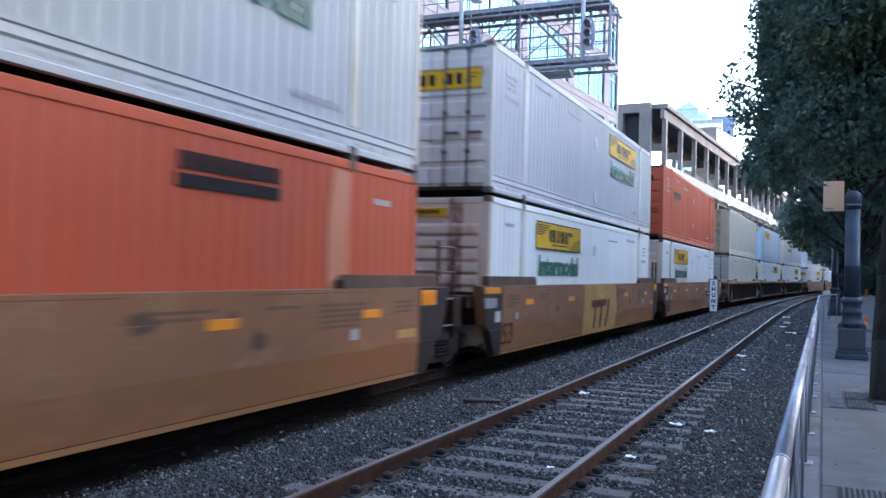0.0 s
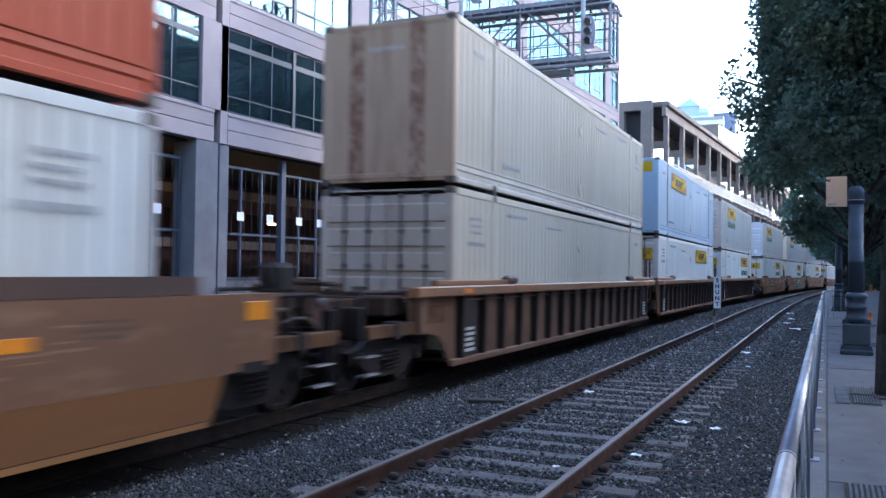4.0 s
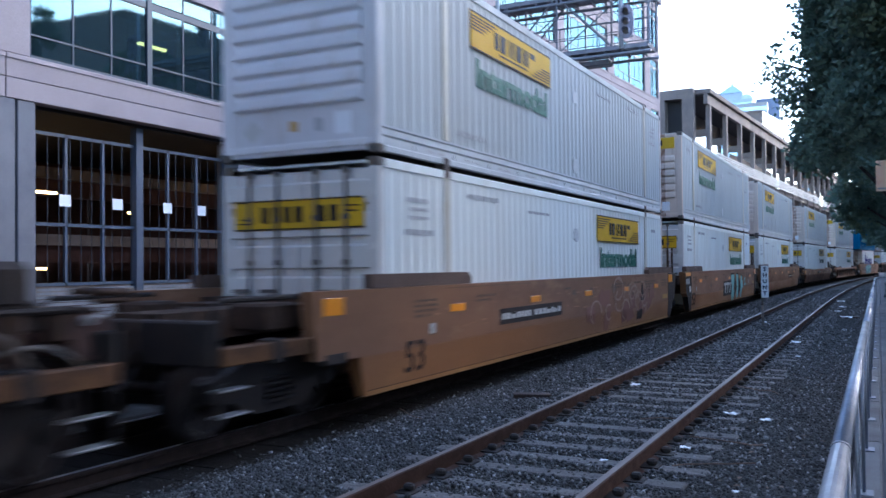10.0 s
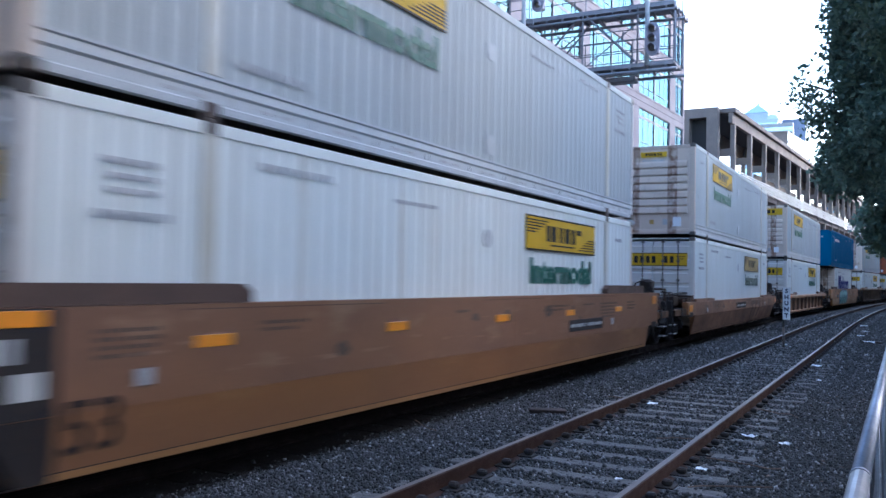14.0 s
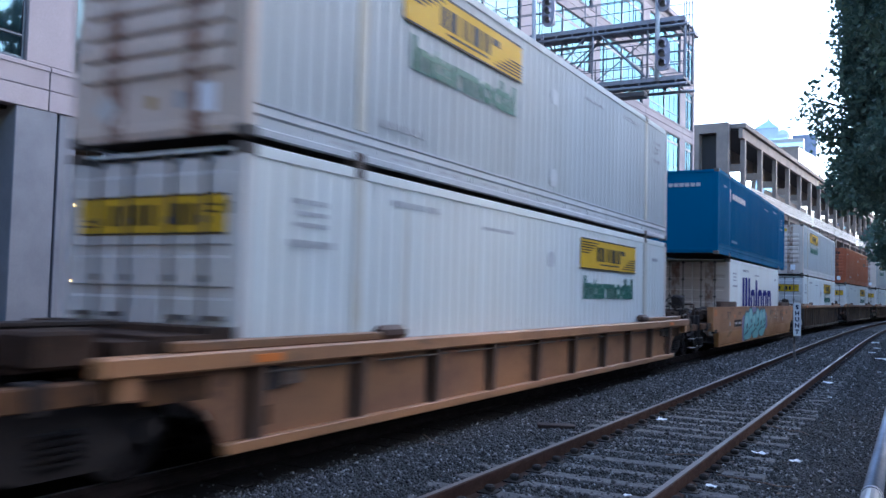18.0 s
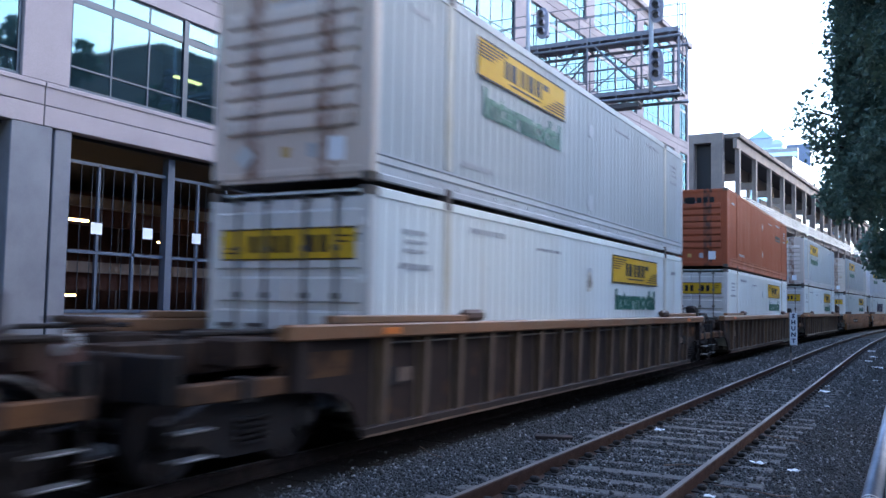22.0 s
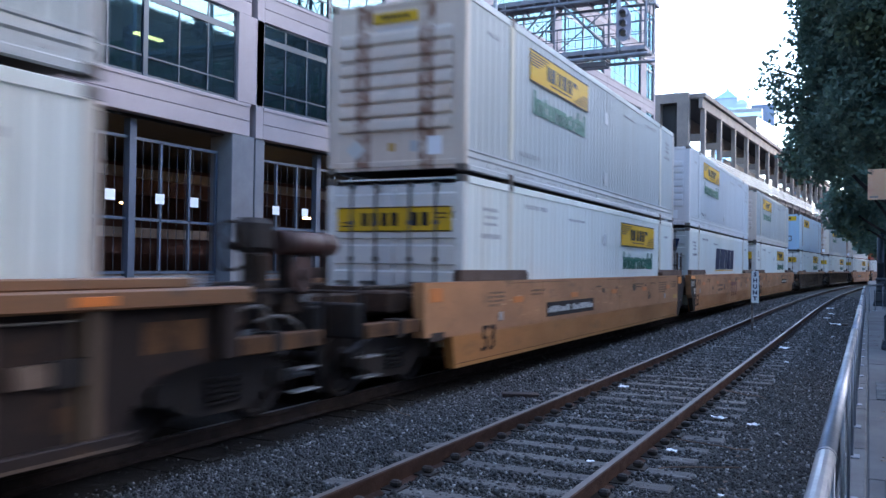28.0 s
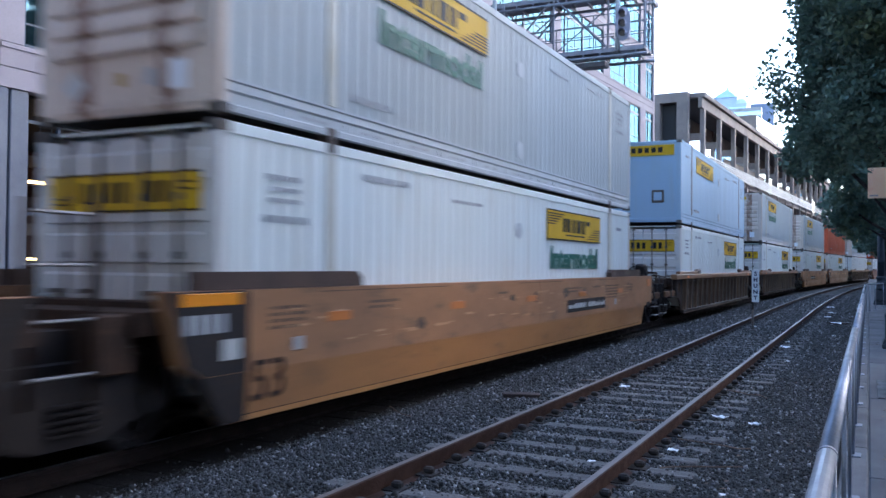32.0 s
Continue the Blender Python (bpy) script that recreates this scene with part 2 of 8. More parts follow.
    mast_white=surface("pale_painted_mast", (0.55, 0.56, 0.58), (0.46, 0.47, 0.49), 0.5, 3, 60, None, 0.1, 0.05),
    lamp_iron=surface("blue_grey_cast_iron", (0.030, 0.045, 0.066), (0.022, 0.032, 0.046), 0.5, 4, 60, None, 0.2, 0.15),
    pink_stone=surface("pinkish_precast_panel", (0.305, 0.262, 0.272), (0.27, 0.232, 0.242), 0.75, 0.7, 60, None, 0, 0.06, None, 0.03),
    stone_grey=surface("grey_pillar_concrete", (0.145, 0.152, 0.172), (0.118, 0.124, 0.142), 0.8, 1.0, 60, None, 0, 0.1),
    garage=surface("brown_grey_concrete", (0.185, 0.145, 0.13), (0.14, 0.115, 0.105), 0.85, 0.6, 40, None, 0, 0.1),
    dark_metal=plain("dark_window_frame", (0.03, 0.045, 0.065), 0.45, 0.4),
    gate_blue=plain("blue_grey_gate_frame", (0.050, 0.072, 0.11), 0.5, 0.1),
    # near-black: the shade of rooms, voids and soffits is in this colour
    dark=plain("painted_shade", (0.022, 0.021, 0.023), 0.9),
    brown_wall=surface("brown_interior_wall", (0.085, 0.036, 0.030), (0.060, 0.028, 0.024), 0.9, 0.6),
    slab=surface("interior_concrete_band", (0.26, 0.215, 0.195), (0.20, 0.17, 0.155), 0.9, 0.8),
    paper=plain("white_paper", (0.8, 0.82, 0.85), 0.7),
    warm_lamp=plain("warm_tube_light", (1.0, 0.62, 0.22), 0.5, 0, 2.6),
    litter=plain("white_litter", (0.78, 0.80, 0.82), 0.6),
    bark=surface("grey_brown_bark", (0.040, 0.034, 0.032), (0.020, 0.018, 0.018), 0.9, 9, 40, (1, 1, 0.35), 0, 1.0, (0.058, 0.050, 0.045), 0.1, 0.02),
    white_rail=surface("white_parapet", (0.27, 0.27, 0.275), (0.22, 0.22, 0.225), 0.6, 1),
    sign_white=plain("white_sign_board", (0.62, 0.66, 0.70), 0.5),
    sign_tan=surface("sun_bleached_tan_panel", (0.98, 0.74, 0.50), (0.95, 0.70, 0.52), 0.6, 2.2, 40, None, 0, 0.02, (0.92, 0.62, 0.44), 0.04),
    far_blue=surface("distant_tower_cladding", (0.42, 0.50, 0.62), (0.36, 0.44, 0.56), 0.6, 0.05, 2),
    far_dark=surface("distant_dark_tower", (0.10, 0.14, 0.24), (0.08, 0.11, 0.19), 0.4, 0.05, 2),
    dark_bed=surface("near_black_bed", (0.014, 0.012, 0.011), (0.022, 0.018, 0.016), 0.9, 1.5, 50, None, 0, 0.8, (0.035, 0.032, 0.030), 0, 0.02),
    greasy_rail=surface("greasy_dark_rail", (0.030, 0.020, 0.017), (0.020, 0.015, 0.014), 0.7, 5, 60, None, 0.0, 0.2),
    patch_yellow=surface("yellow_paint_patch", (0.48, 0.30, 0.085), (0.42, 0.25, 0.07), 0.55, 0.9, 60, None, 0, 0.06),
    dusty_block=surface("dusty_tan_steel", (0.19, 0.125, 0.09), (0.07, 0.046, 0.034), 0.8, 3, 50),
    signal_grey=surface("lilac_grey_signal_housing", (0.33, 0.31, 0.36), (0.27, 0.255, 0.30), 0.6, 4, 60),
    walk_grey=surface("dull_walkway_steel", (0.17, 0.16, 0.18), (0.125, 0.12, 0.135), 0.6, 4, 60),
    grimy_brown=surface("grimy_brown_steel", (0.060, 0.036, 0.026), (0.034, 0.025, 0.021), 0.75, 3, 40, None, 0.0, 0.3, (0.10, 0.055, 0.033)),
    red_tank=surface("dull_red_tank_paint", (0.085, 0.032, 0.024), (0.055, 0.026, 0.02), 0.6, 3, 50),
    far_wall=surface("plain_brick_wall", (0.22, 0.17, 0.15), (0.18, 0.14, 0.13), 0.9, 0.3),
    aqua=surface("aqua_spray_paint", (0.22, 0.55, 0.53), (0.16, 0.45, 0.46), 0.5, 2, 60, None, 0, 0.03),
    aqua_pale=plain("pale_aqua_spray_paint", (0.36, 0.66, 0.62), 0.5),
    spray_dark=plain("dark_teal_spray_paint", (0.022, 0.055, 0.065), 0.5),
    fade_ochre=surface("faded_pale_ochre_spray", (0.42, 0.30, 0.20), (0.33, 0.19, 0.10), 0.6, 6, 60, None, 0, 0.0, None, 0.1),
    dull_reflector=plain("dull_orange_reflector", (0.56, 0.175, 0.035), 0.45),
    primer=surface("chalky_tan_primer", (0.48, 0.15, 0.078), (0.50, 0.24, 0.15), 0.7, 1.6, 60, (1, 1, 0.4), 0, 0.03, (0.42, 0.12, 0.06), 0.06),
    pale_spray=surface("pale_peach_spray", (0.58, 0.44, 0.32), (0.50, 0.33, 0.21), 0.6, 6, 60, None, 0, 0.0, None, 0.1),
    fade_pale=plain("faded_pale_spray_paint", (0.36, 0.25, 0.20), 0.6),
    lilac=plain("lilac_spray_paint", (0.22, 0.20, 0.36), 0.5),
    fade_red=plain("faded_red_spray_paint", (0.20, 0.085, 0.065), 0.6),
    orange_lamp=plain("orange_plastic", (0.75, 0.20, 0.03), 0.5),
)

M["white_rail"], M["parapet"] = container_paint("glossy_white_rail", (0.60, 0.63, 0.63), (0.42, 0.41, 0.38), rough=0.46), M["white_rail"]
M["grey_rail"] = container_paint("glossy_grey_rail", (0.46, 0.50, 0.52), (0.33, 0.34, 0.34), rough=0.46)
M["cream_rail"] = container_paint("glossy_cream_rail", (0.52, 0.50, 0.43), (0.38, 0.34, 0.28), rough=0.46)

M["pink_stone"].node_tree.nodes["Principled BSDF"].inputs["Specular IOR Level"].default_value = 0.1
M["teal"].node_tree.nodes["Principled BSDF"].inputs["Specular IOR Level"].default_value = 0.05
M["yellow"].node_tree.nodes["Principled BSDF"].inputs["Specular IOR Level"].default_value = 0.2
for dull in ("blue", "navy", "black", "dark_brown", "tan_brown", "worn_ochre", "grimy_brown", "underframe", "wheel", "dark_bed", "greasy_rail", "casting", "rail", "soil", "sleeper"):
    M[dull].node_tree.nodes["Principled BSDF"].inputs["Specular IOR Level"].default_value = 0.12


def rust_runs(m, tone=(0.19, 0.088, 0.052)):
    """Two runs of rust down the ribs of a nose, beside the old rod brackets."""
    nt = m.node_tree
    b = nt.nodes["Principled BSDF"]
    old = b.inputs["Base Color"].links[0].from_socket
    co = nt.nodes.new("ShaderNodeTexCoord")
    xyz = nt.nodes.new("ShaderNodeSeparateXYZ")
    nt.links.new(co.outputs["Object"], xyz.inputs[0])
    ab = nt.nodes.new("ShaderNodeMath")
    ab.operation = "ABSOLUTE"
    nt.links.new(xyz.outputs[0], ab.inputs[0])
    cmp = nt.nodes.new("ShaderNodeMath")
    cmp.operation = "COMPARE"
    cmp.inputs[1].default_value, cmp.inputs[2].default_value = 0.60, 0.15
    nt.links.new(ab.outputs[0], cmp.inputs[0])
    n = noise_fac(nt, 2.4, 6, 0.34, 0.58, (2.5, 1, 1.6))
    mul = nt.nodes.new("ShaderNodeMath")
    mul.operation = "MULTIPLY"
    nt.links.new(cmp.outputs[0], mul.inputs[0])
    nt.links.new(n, mul.inputs[1])
    half = nt.nodes.new("ShaderNodeMath")
    half.operation = "MULTIPLY"
    half.inputs[1].default_value = 0.9
    nt.links.new(mul.outputs[0], half.inputs[0])
    nt.links.new(mix_colors(nt, half.outputs[0], old, tone), b.inputs["Base Color"])


rust_runs(M["nose"])
rust_runs(M["nose_tan"])
rust_runs(M["nose_rust"])
M["orange_nose"] = container_paint("stained_orange_nose_paint", (0.345, 0.080, 0.028), (0.22, 0.068, 0.035), (0.07, 0.03, 0.022))
rust_runs(M["orange_nose"], (0.060, 0.030, 0.022))


def glass(name, tint, metal=0.75, rough=0.03):
    m, nt, b = nodes_of(name)
    n = noise_fac(nt, 0.35, 2, 0.3, 0.7)
    nt.links.new(mix_colors(nt, n, tint, tuple(c * 0.85 for c in tint)), b.inputs["Base Color"])
    b.inputs["Metallic"].default_value, b.inputs["Roughness"].default_value = metal, rough
    bump(nt, b, n, 0.02, 0.05)
    return m


M["glass"] = glass("blue_green_coated_glass", (0.115, 0.20, 0.245), 0.9)
M["glass"].node_tree.nodes["Principled BSDF"].inputs["Specular Tint"].default_value = (0.50, 0.66, 0.75, 1)


def see_through(m, share):
    """A coated pane: part of the light goes on into the room."""
    nt = m.node_tree
    clear = nt.nodes.new("ShaderNodeBsdfTransparent")
    clear.inputs["Color"].default_value = (0.55, 0.80, 0.82, 1)
    mx = nt.nodes.new("ShaderNodeMixShader")
    mx.inputs[0].default_value = share
    nt.links.new(nt.nodes["Principled BSDF"].outputs[0], mx.inputs[1])
    nt.links.new(clear.outputs[0], mx.inputs[2])
    nt.links.new(mx.outputs[0], nt.nodes["Material Output"].inputs["Surface"])


see_through(M["glass"], 0.42)
M["glass_far"] = glass("distant_tower_glass", (0.36, 0.52, 0.62), 0.6, 0.15)


def banner(m):
    """Thin sheet that daylight comes through from behind."""
    nt = m.node_tree
    b = nt.nodes["Principled BSDF"]
    tr = nt.nodes.new("ShaderNodeBsdfTranslucent")
    nt.links.new(b.inputs["Base Color"].links[0].from_socket, tr.inputs["Color"])
    mx = nt.nodes.new("ShaderNodeMixShader")
    mx.inputs[0].default_value = 0.55
    nt.links.new(b.outputs[0], mx.inputs[1])
    nt.links.new(tr.outputs[0], mx.inputs[2])
    nt.links.new(mx.outputs[0], nt.nodes["Material Output"].inputs["Surface"])


banner(M["sign_tan"])


def leaf_material(name, a, b_col):
    m, nt, b = nodes_of(name)
    geo = nt.nodes.new("ShaderNodeNewGeometry")
    col = mix_colors(nt, geo.outputs["Random Per Island"], a, b_col)
    col = mix_colors(nt, noise_fac(nt, 0.9, 3, 0.52, 0.72), col, (0.15, 0.205, 0.10))
    nt.links.new(col, b.inputs["Base Color"])
    b.inputs["Roughness"].default_value = 0.55
    tr = nt.nodes.new("ShaderNodeBsdfTranslucent")
    nt.links.new(col, tr.inputs["Color"])
    mx = nt.nodes.new("ShaderNodeMixShader")
    mx.inputs[0].default_value = 0.32
    nt.links.new(b.outputs[0], mx.inputs[1])
    nt.links.new(tr.outputs[0], mx.inputs[2])
    nt.links.new(mx.outputs[0], nt.nodes["Material Output"].inputs["Surface"])
    return m


M["leaf_pale"] = leaf_material("pale_bush_leaves", (0.16, 0.22, 0.10), (0.28, 0.33, 0.16))
M["leaf"] = leaf_material("maple_leaves", (0.075, 0.15, 0.13), (0.14, 0.225, 0.165))


def stone_material():
    m, nt, b = nodes_of("ballast_stones")
    geo = nt.nodes.new("ShaderNodeNewGeometry")
    ramp = nt.nodes.new("ShaderNodeValToRGB")
    e = ramp.color_ramp.elements
    e[0].position, e[0].color = 0.0, (0.022, 0.022, 0.023, 1)
    e[1].position, e[1].color = 1.0, (0.30, 0.30, 0.30, 1)
    bright = ramp.color_ramp.elements.new(0.90)
    bright.color = (0.100, 0.101, 0.103, 1)
    mid = ramp.color_ramp.elements.new(0.62)
    mid.color = (0.056, 0.055, 0.055, 1)
    nt.links.new(geo.outputs["Random Per Island"], ramp.inputs["Fac"])
    nt.links.new(ramp.outputs[0], b.inputs["Base Color"])
    b.inputs["Roughness"].default_value = 0.85
    return m


M["stone"] = stone_material()

# ---- mesh helpers ----


def box(bm, x0, x1, y0, y1, z0, z1):
    v = [bm.verts.new(c) for c in ((x0, y0, z0), (x1, y0, z0), (x1, y1, z0), (x0, y1, z0), (x0, y0, z1), (x1, y0, z1), (x1, y1, z1), (x0, y1, z1))]
    for f in ((0, 3, 2, 1), (4, 5, 6, 7), (0, 1, 5, 4), (1, 2, 6, 5), (2, 3, 7, 6), (3, 0, 4, 7)):
        bm.faces.new([v[i] for i in f])
    return bm


def cut_box(bm, x0, x1, y0, y1, z0, z1, c=0.01):
    """A box whose upright and long edges are chamfered by c."""
    xs = [(x0 + c, y0), (x1 - c, y0), (x1, y0 + c), (x1, y1 - c), (x1 - c, y1), (x0 + c, y1), (x0, y1 - c), (x0, y0 + c)]
    mx, my = (x0 + x1) / 2, (y0 + y1) / 2
    fx, fy = 1 - 2 * c / max(x1 - x0, 1e-6), 1 - 2 * c / max(y1 - y0, 1e-6)
    fx, fy = max(fx, 0.2), max(fy, 0.2)
    loops = []
    for z, s in ((z0, 0), (z0 + c, 1), (z1 - c, 1), (z1, 0)):
        loops.append([bm.verts.new((mx + (x - mx) * (1 if s else fx), my + (y - my) * (1 if s else fy), z)) for x, y in xs])
    bm.faces.new(loops[0][::-1])
    bm.faces.new(loops[-1])
    for a, b in zip(loops, loops[1:]):
        for i in range(8):
            j = (i + 1) % 8
            bm.faces.new((a[i], a[j], b[j], b[i]))
    return bm


def tube(bm, p, q, r, seg=8, r2=None):
    """A closed rod from p to q."""
    p, q = Vector(p), Vector(q)
    d = (q - p).normalized()
    u = d.orthogonal().normalized()
    w = d.cross(u)
    r2 = r if r2 is None else r2
    a = [bm.verts.new(p + r * (math.cos(2 * math.pi * i / seg) * u + math.sin(2 * math.pi * i / seg) * w)) for i in range(seg)]
    b = [bm.verts.new(q + r2 * (math.cos(2 * math.pi * i / seg) * u + math.sin(2 * math.pi * i / seg) * w)) for i in range(seg)]
    for i in range(seg):
        j = (i + 1) % seg
        f = bm.faces.new((a[i], a[j], b[j], b[i]))
        f.smooth = seg > 6
    bm.faces.new(a[::-1])
    bm.faces.new(b)
    return bm


def hose(bm, points, r, seg=7):
    """One bent pipe through the points, its rings shared from bend to bend."""
    pts = [Vector(p) for p in points]
    rings = []
    for i, p in enumerate(pts):
        d = (pts[min(i + 1, len(pts) - 1)] - pts[max(i - 1, 0)]).normalized()
        side = d.cross(Vector((0, 0, 1)) if abs(d.z) < 0.9 else Vector((1, 0, 0))).normalized()
        up = side.cross(d)
        rings.append([bm.verts.new(p + r * (math.cos(a) * side + math.sin(a) * up)) for a in [2 * math.pi * k / seg for k in range(seg)]])
    for a, b in zip(rings, rings[1:]):
        for k in range(seg):
            bm.faces.new((a[k], a[(k + 1) % seg], b[(k + 1) % seg], b[k]))
    bm.faces.new(rings[0][::-1])
    bm.faces.new(rings[-1])
    bmesh.ops.recalc_face_normals(bm, faces=bm.faces)
    return bm


def lathe(bm, x, y, profile, seg=16):
    """Turned about an upright axis; profile: (radius, z) from the bottom up."""
    rings = [[bm.verts.new((x + r * math.cos(2 * math.pi * i / seg), y + r * math.sin(2 * math.pi * i / seg), z)) for i in range(seg)] for r, z in profile]
    bm.faces.new(rings[0][::-1])
    bm.faces.new(rings[-1])
    for a, b in zip(rings, rings[1:]):
        for i in range(seg):
            j = (i + 1) % seg
            bm.faces.new((a[i], a[j], b[j], b[i])).smooth = True
    return bm


def prism(bm, outline, axis, lo, hi):
    """A flat outline pushed along an axis: for "x" the outline is (y, z), for "y" (x, z), for "z" (x, y)."""
    at = {"x": lambda a, b, c: (c, a, b), "y": lambda a, b, c: (a, c, b), "z": lambda a, b, c: (a, b, c)}[axis]
    p = [bm.verts.new(at(a, b, lo)) for a, b in outline]
    q = [bm.verts.new(at(a, b, hi)) for a, b in outline]
    n = len(p)
    made = [bm.faces.new(p[::-1]), bm.faces.new(q)]
    for i in range(n):
        made.append(bm.faces.new((p[i], p[(i + 1) % n], q[(i + 1) % n], q[i])))
    bmesh.ops.recalc_face_normals(bm, faces=made)
    return bm


def mesh_of(bm, name, material):
    me = bpy.data.meshes.new(name)
    bm.to_mesh(me)
    bm.free()
    if material:
        me.materials.append(material)
    return me


def part(name, bm, material, parent=None, label=""):
    ob = new(name, mesh_of(bm, name, material) if isinstance(bm, bmesh.types.BMesh) else bm)
    if parent:
        ob.parent = parent
    return tagged(ob, label)


def thing(name, label, category, group="", kind=""):
    return tagged(new(name), label, category, group, kind)


def B():
    return bmesh.new()


LETTERS = {}


def lettering(text, size, bold=0.0):
    """A thin mesh of the words, centred, in the xz plane, facing -y."""
    if (text, size) not in LETTERS:
        cu = bpy.data.curves.new("words", "FONT")
        cu.body, cu.size, cu.align_x, cu.align_y, cu.extrude, cu.resolution_u, cu.offset = text, size, "CENTER", "CENTER", 0.004, 3, bold
        ob = bpy.data.objects.new("words", cu)
        scene.collection.objects.link(ob)
        me = bpy.data.meshes.new_from_object(ob.evaluated_get(bpy.context.evaluated_depsgraph_get()))
        bpy.data.objects.remove(ob)
        me.transform(Matrix.Rotation(radians(90), 4, "X"))
        LETTERS[text, size] = me
    return LETTERS[text, size]

# ---- the train: containers ----
LEN, WID, HGT = 16.154, 2.591, 2.896


def wavy_side(bm, x, out, y0, y1, z0, z1, pitch, depth):
    """A pressed sheet with upright trapezoid folds, closed at the back."""
    n = max(2, round((y1 - y0) / pitch))
    step = (y1 - y0) / n
    ys = []
    for i in range(n):
        a = y0 + i * step
        ys += [(a, 0), (a + 0.36 * step, 0), (a + 0.5 * step, 1), (a + 0.86 * step, 1)]
    ys.append((y1, 0))
    lo = [bm.verts.new((x - out * depth * d, y, z0)) for y, d in ys]
    hi = [bm.verts.new((x - out * depth * d, y, z1)) for y, d in ys]
    for i in range(len(ys) - 1):
        f = (lo[i], lo[i + 1], hi[i + 1], hi[i])
        bm.faces.new(f if out > 0 else f[::-1])
    return bm


def blocks(bm, x, out, ya, yb, z0, z1, count, lean=0.0, fill=0.72, t=0.006, heights=None):
    """A row of plain upright blocks where a name stands."""
    step = (yb - ya) / count
    for i in range(count):
        a = ya + i * step + (1 - fill) * step / 2
        top = z0 + (z1 - z0) * (heights[i] if heights else 1)
        prism(bm, [(a, z0), (a + fill * step, z0), (a + fill * step + lean, top), (a + lean, top)], "x", x, x + out * t)
    return bm


def side_sign(c, s, z0, face, nose_gap=2.85, long=3.70, word_too=True, dusty=False):
    """The yellow side panel with its black bands, and the green word under it. s: +1 or -1, the side."""
    ya = -LEN / 2 + nose_gap
    yb = ya + long
    sign = part("sign_panel", cut_box(B(), *sorted((face, face + s * 0.016)), ya, yb, z0, z0 + 0.62, 0.004), M["yellow_dusty" if dusty else "yellow"], c, "yellow sign panel with black bands")
    x = face + s * 0.016
    bm = B()
    for za, zb in ((0.0, 0.03), (0.59, 0.62)):
        box(bm, *sorted((x, x + s * 0.004)), ya, yb, z0 + za, z0 + zb)
    first = ya if s > 0 else yb
    for i in range(5):
        w = 1.02 - 0.14 * i
        box(bm, *sorted((x, x + s * 0.004)), *sorted((first, first + s * w)), z0 + 0.525 - 0.052 * i, z0 + 0.550 - 0.052 * i)
        last = yb if s > 0 else ya
        box(bm, *sorted((x, x + s * 0.004)), *sorted((last, last - s * w)), z0 + 0.07 + 0.052 * i, z0 + 0.092 + 0.052 * i)
    tagged(part("band", bm, M["black"], sign), kind="stuff")
    bm = B()
    a = ya + 0.95 if s > 0 else yb - 0.95
    for w, gap, lo, hi in ((0.17, 0.07, 0.18, 0.47), (0.24, 0.14, 0.18, 0.47), (0.09, 0.07, 0.18, 0.47), (0.09, 0.09, 0.18, 0.47), (0.25, 0.09, 0.18, 0.47), (0.10, 0.05, 0.18, 0.47), (0.10, 0.08, 0.18, 0.47), (0.26, 0.0, 0.37, 0.47)):
        box(bm, *sorted((x, x + s * 0.006)), *sorted((a, a + s * w)), z0 + lo, z0 + hi)
        a += s * (w + gap)
    a = ya + 1.15 if s > 0 else yb - 1.15
    box(bm, *sorted((x, x + s * 0.005)), *sorted((a, a + s * 1.3)), z0 + 0.10, z0 + 0.13)
    tagged(part("mark", bm, M["black"], sign), kind="stuff")
    if not word_too:
        return sign
    me = lettering("Intermodal", 0.6, 0.022)
    w = max(v.co.x for v in me.vertices) - min(v.co.x for v in me.vertices)
    h = max(v.co.z for v in me.vertices) - min(v.co.z for v in me.vertices)
    key = ("Intermodal", dusty)
    if key not in LETTERS:
        fitted = me.copy()
        fitted.transform(Matrix.Diagonal((3.30 / w, 1, 0.47 / h, 1)))
        fitted.materials.append(M["green_dusty" if dusty else "green"])
        LETTERS[key] = fitted
    word = part("lettering", LETTERS[key], None, c, "dark green lettering")
    word.matrix_basis = pose(face + s * 0.010, (ya + yb) / 2, z0 - 0.385, 0, 0, 90 * s)
    return sign


RAIL_PAINT = {M[k]: M[k + "_rail"] for k in ("white", "grey", "cream")}


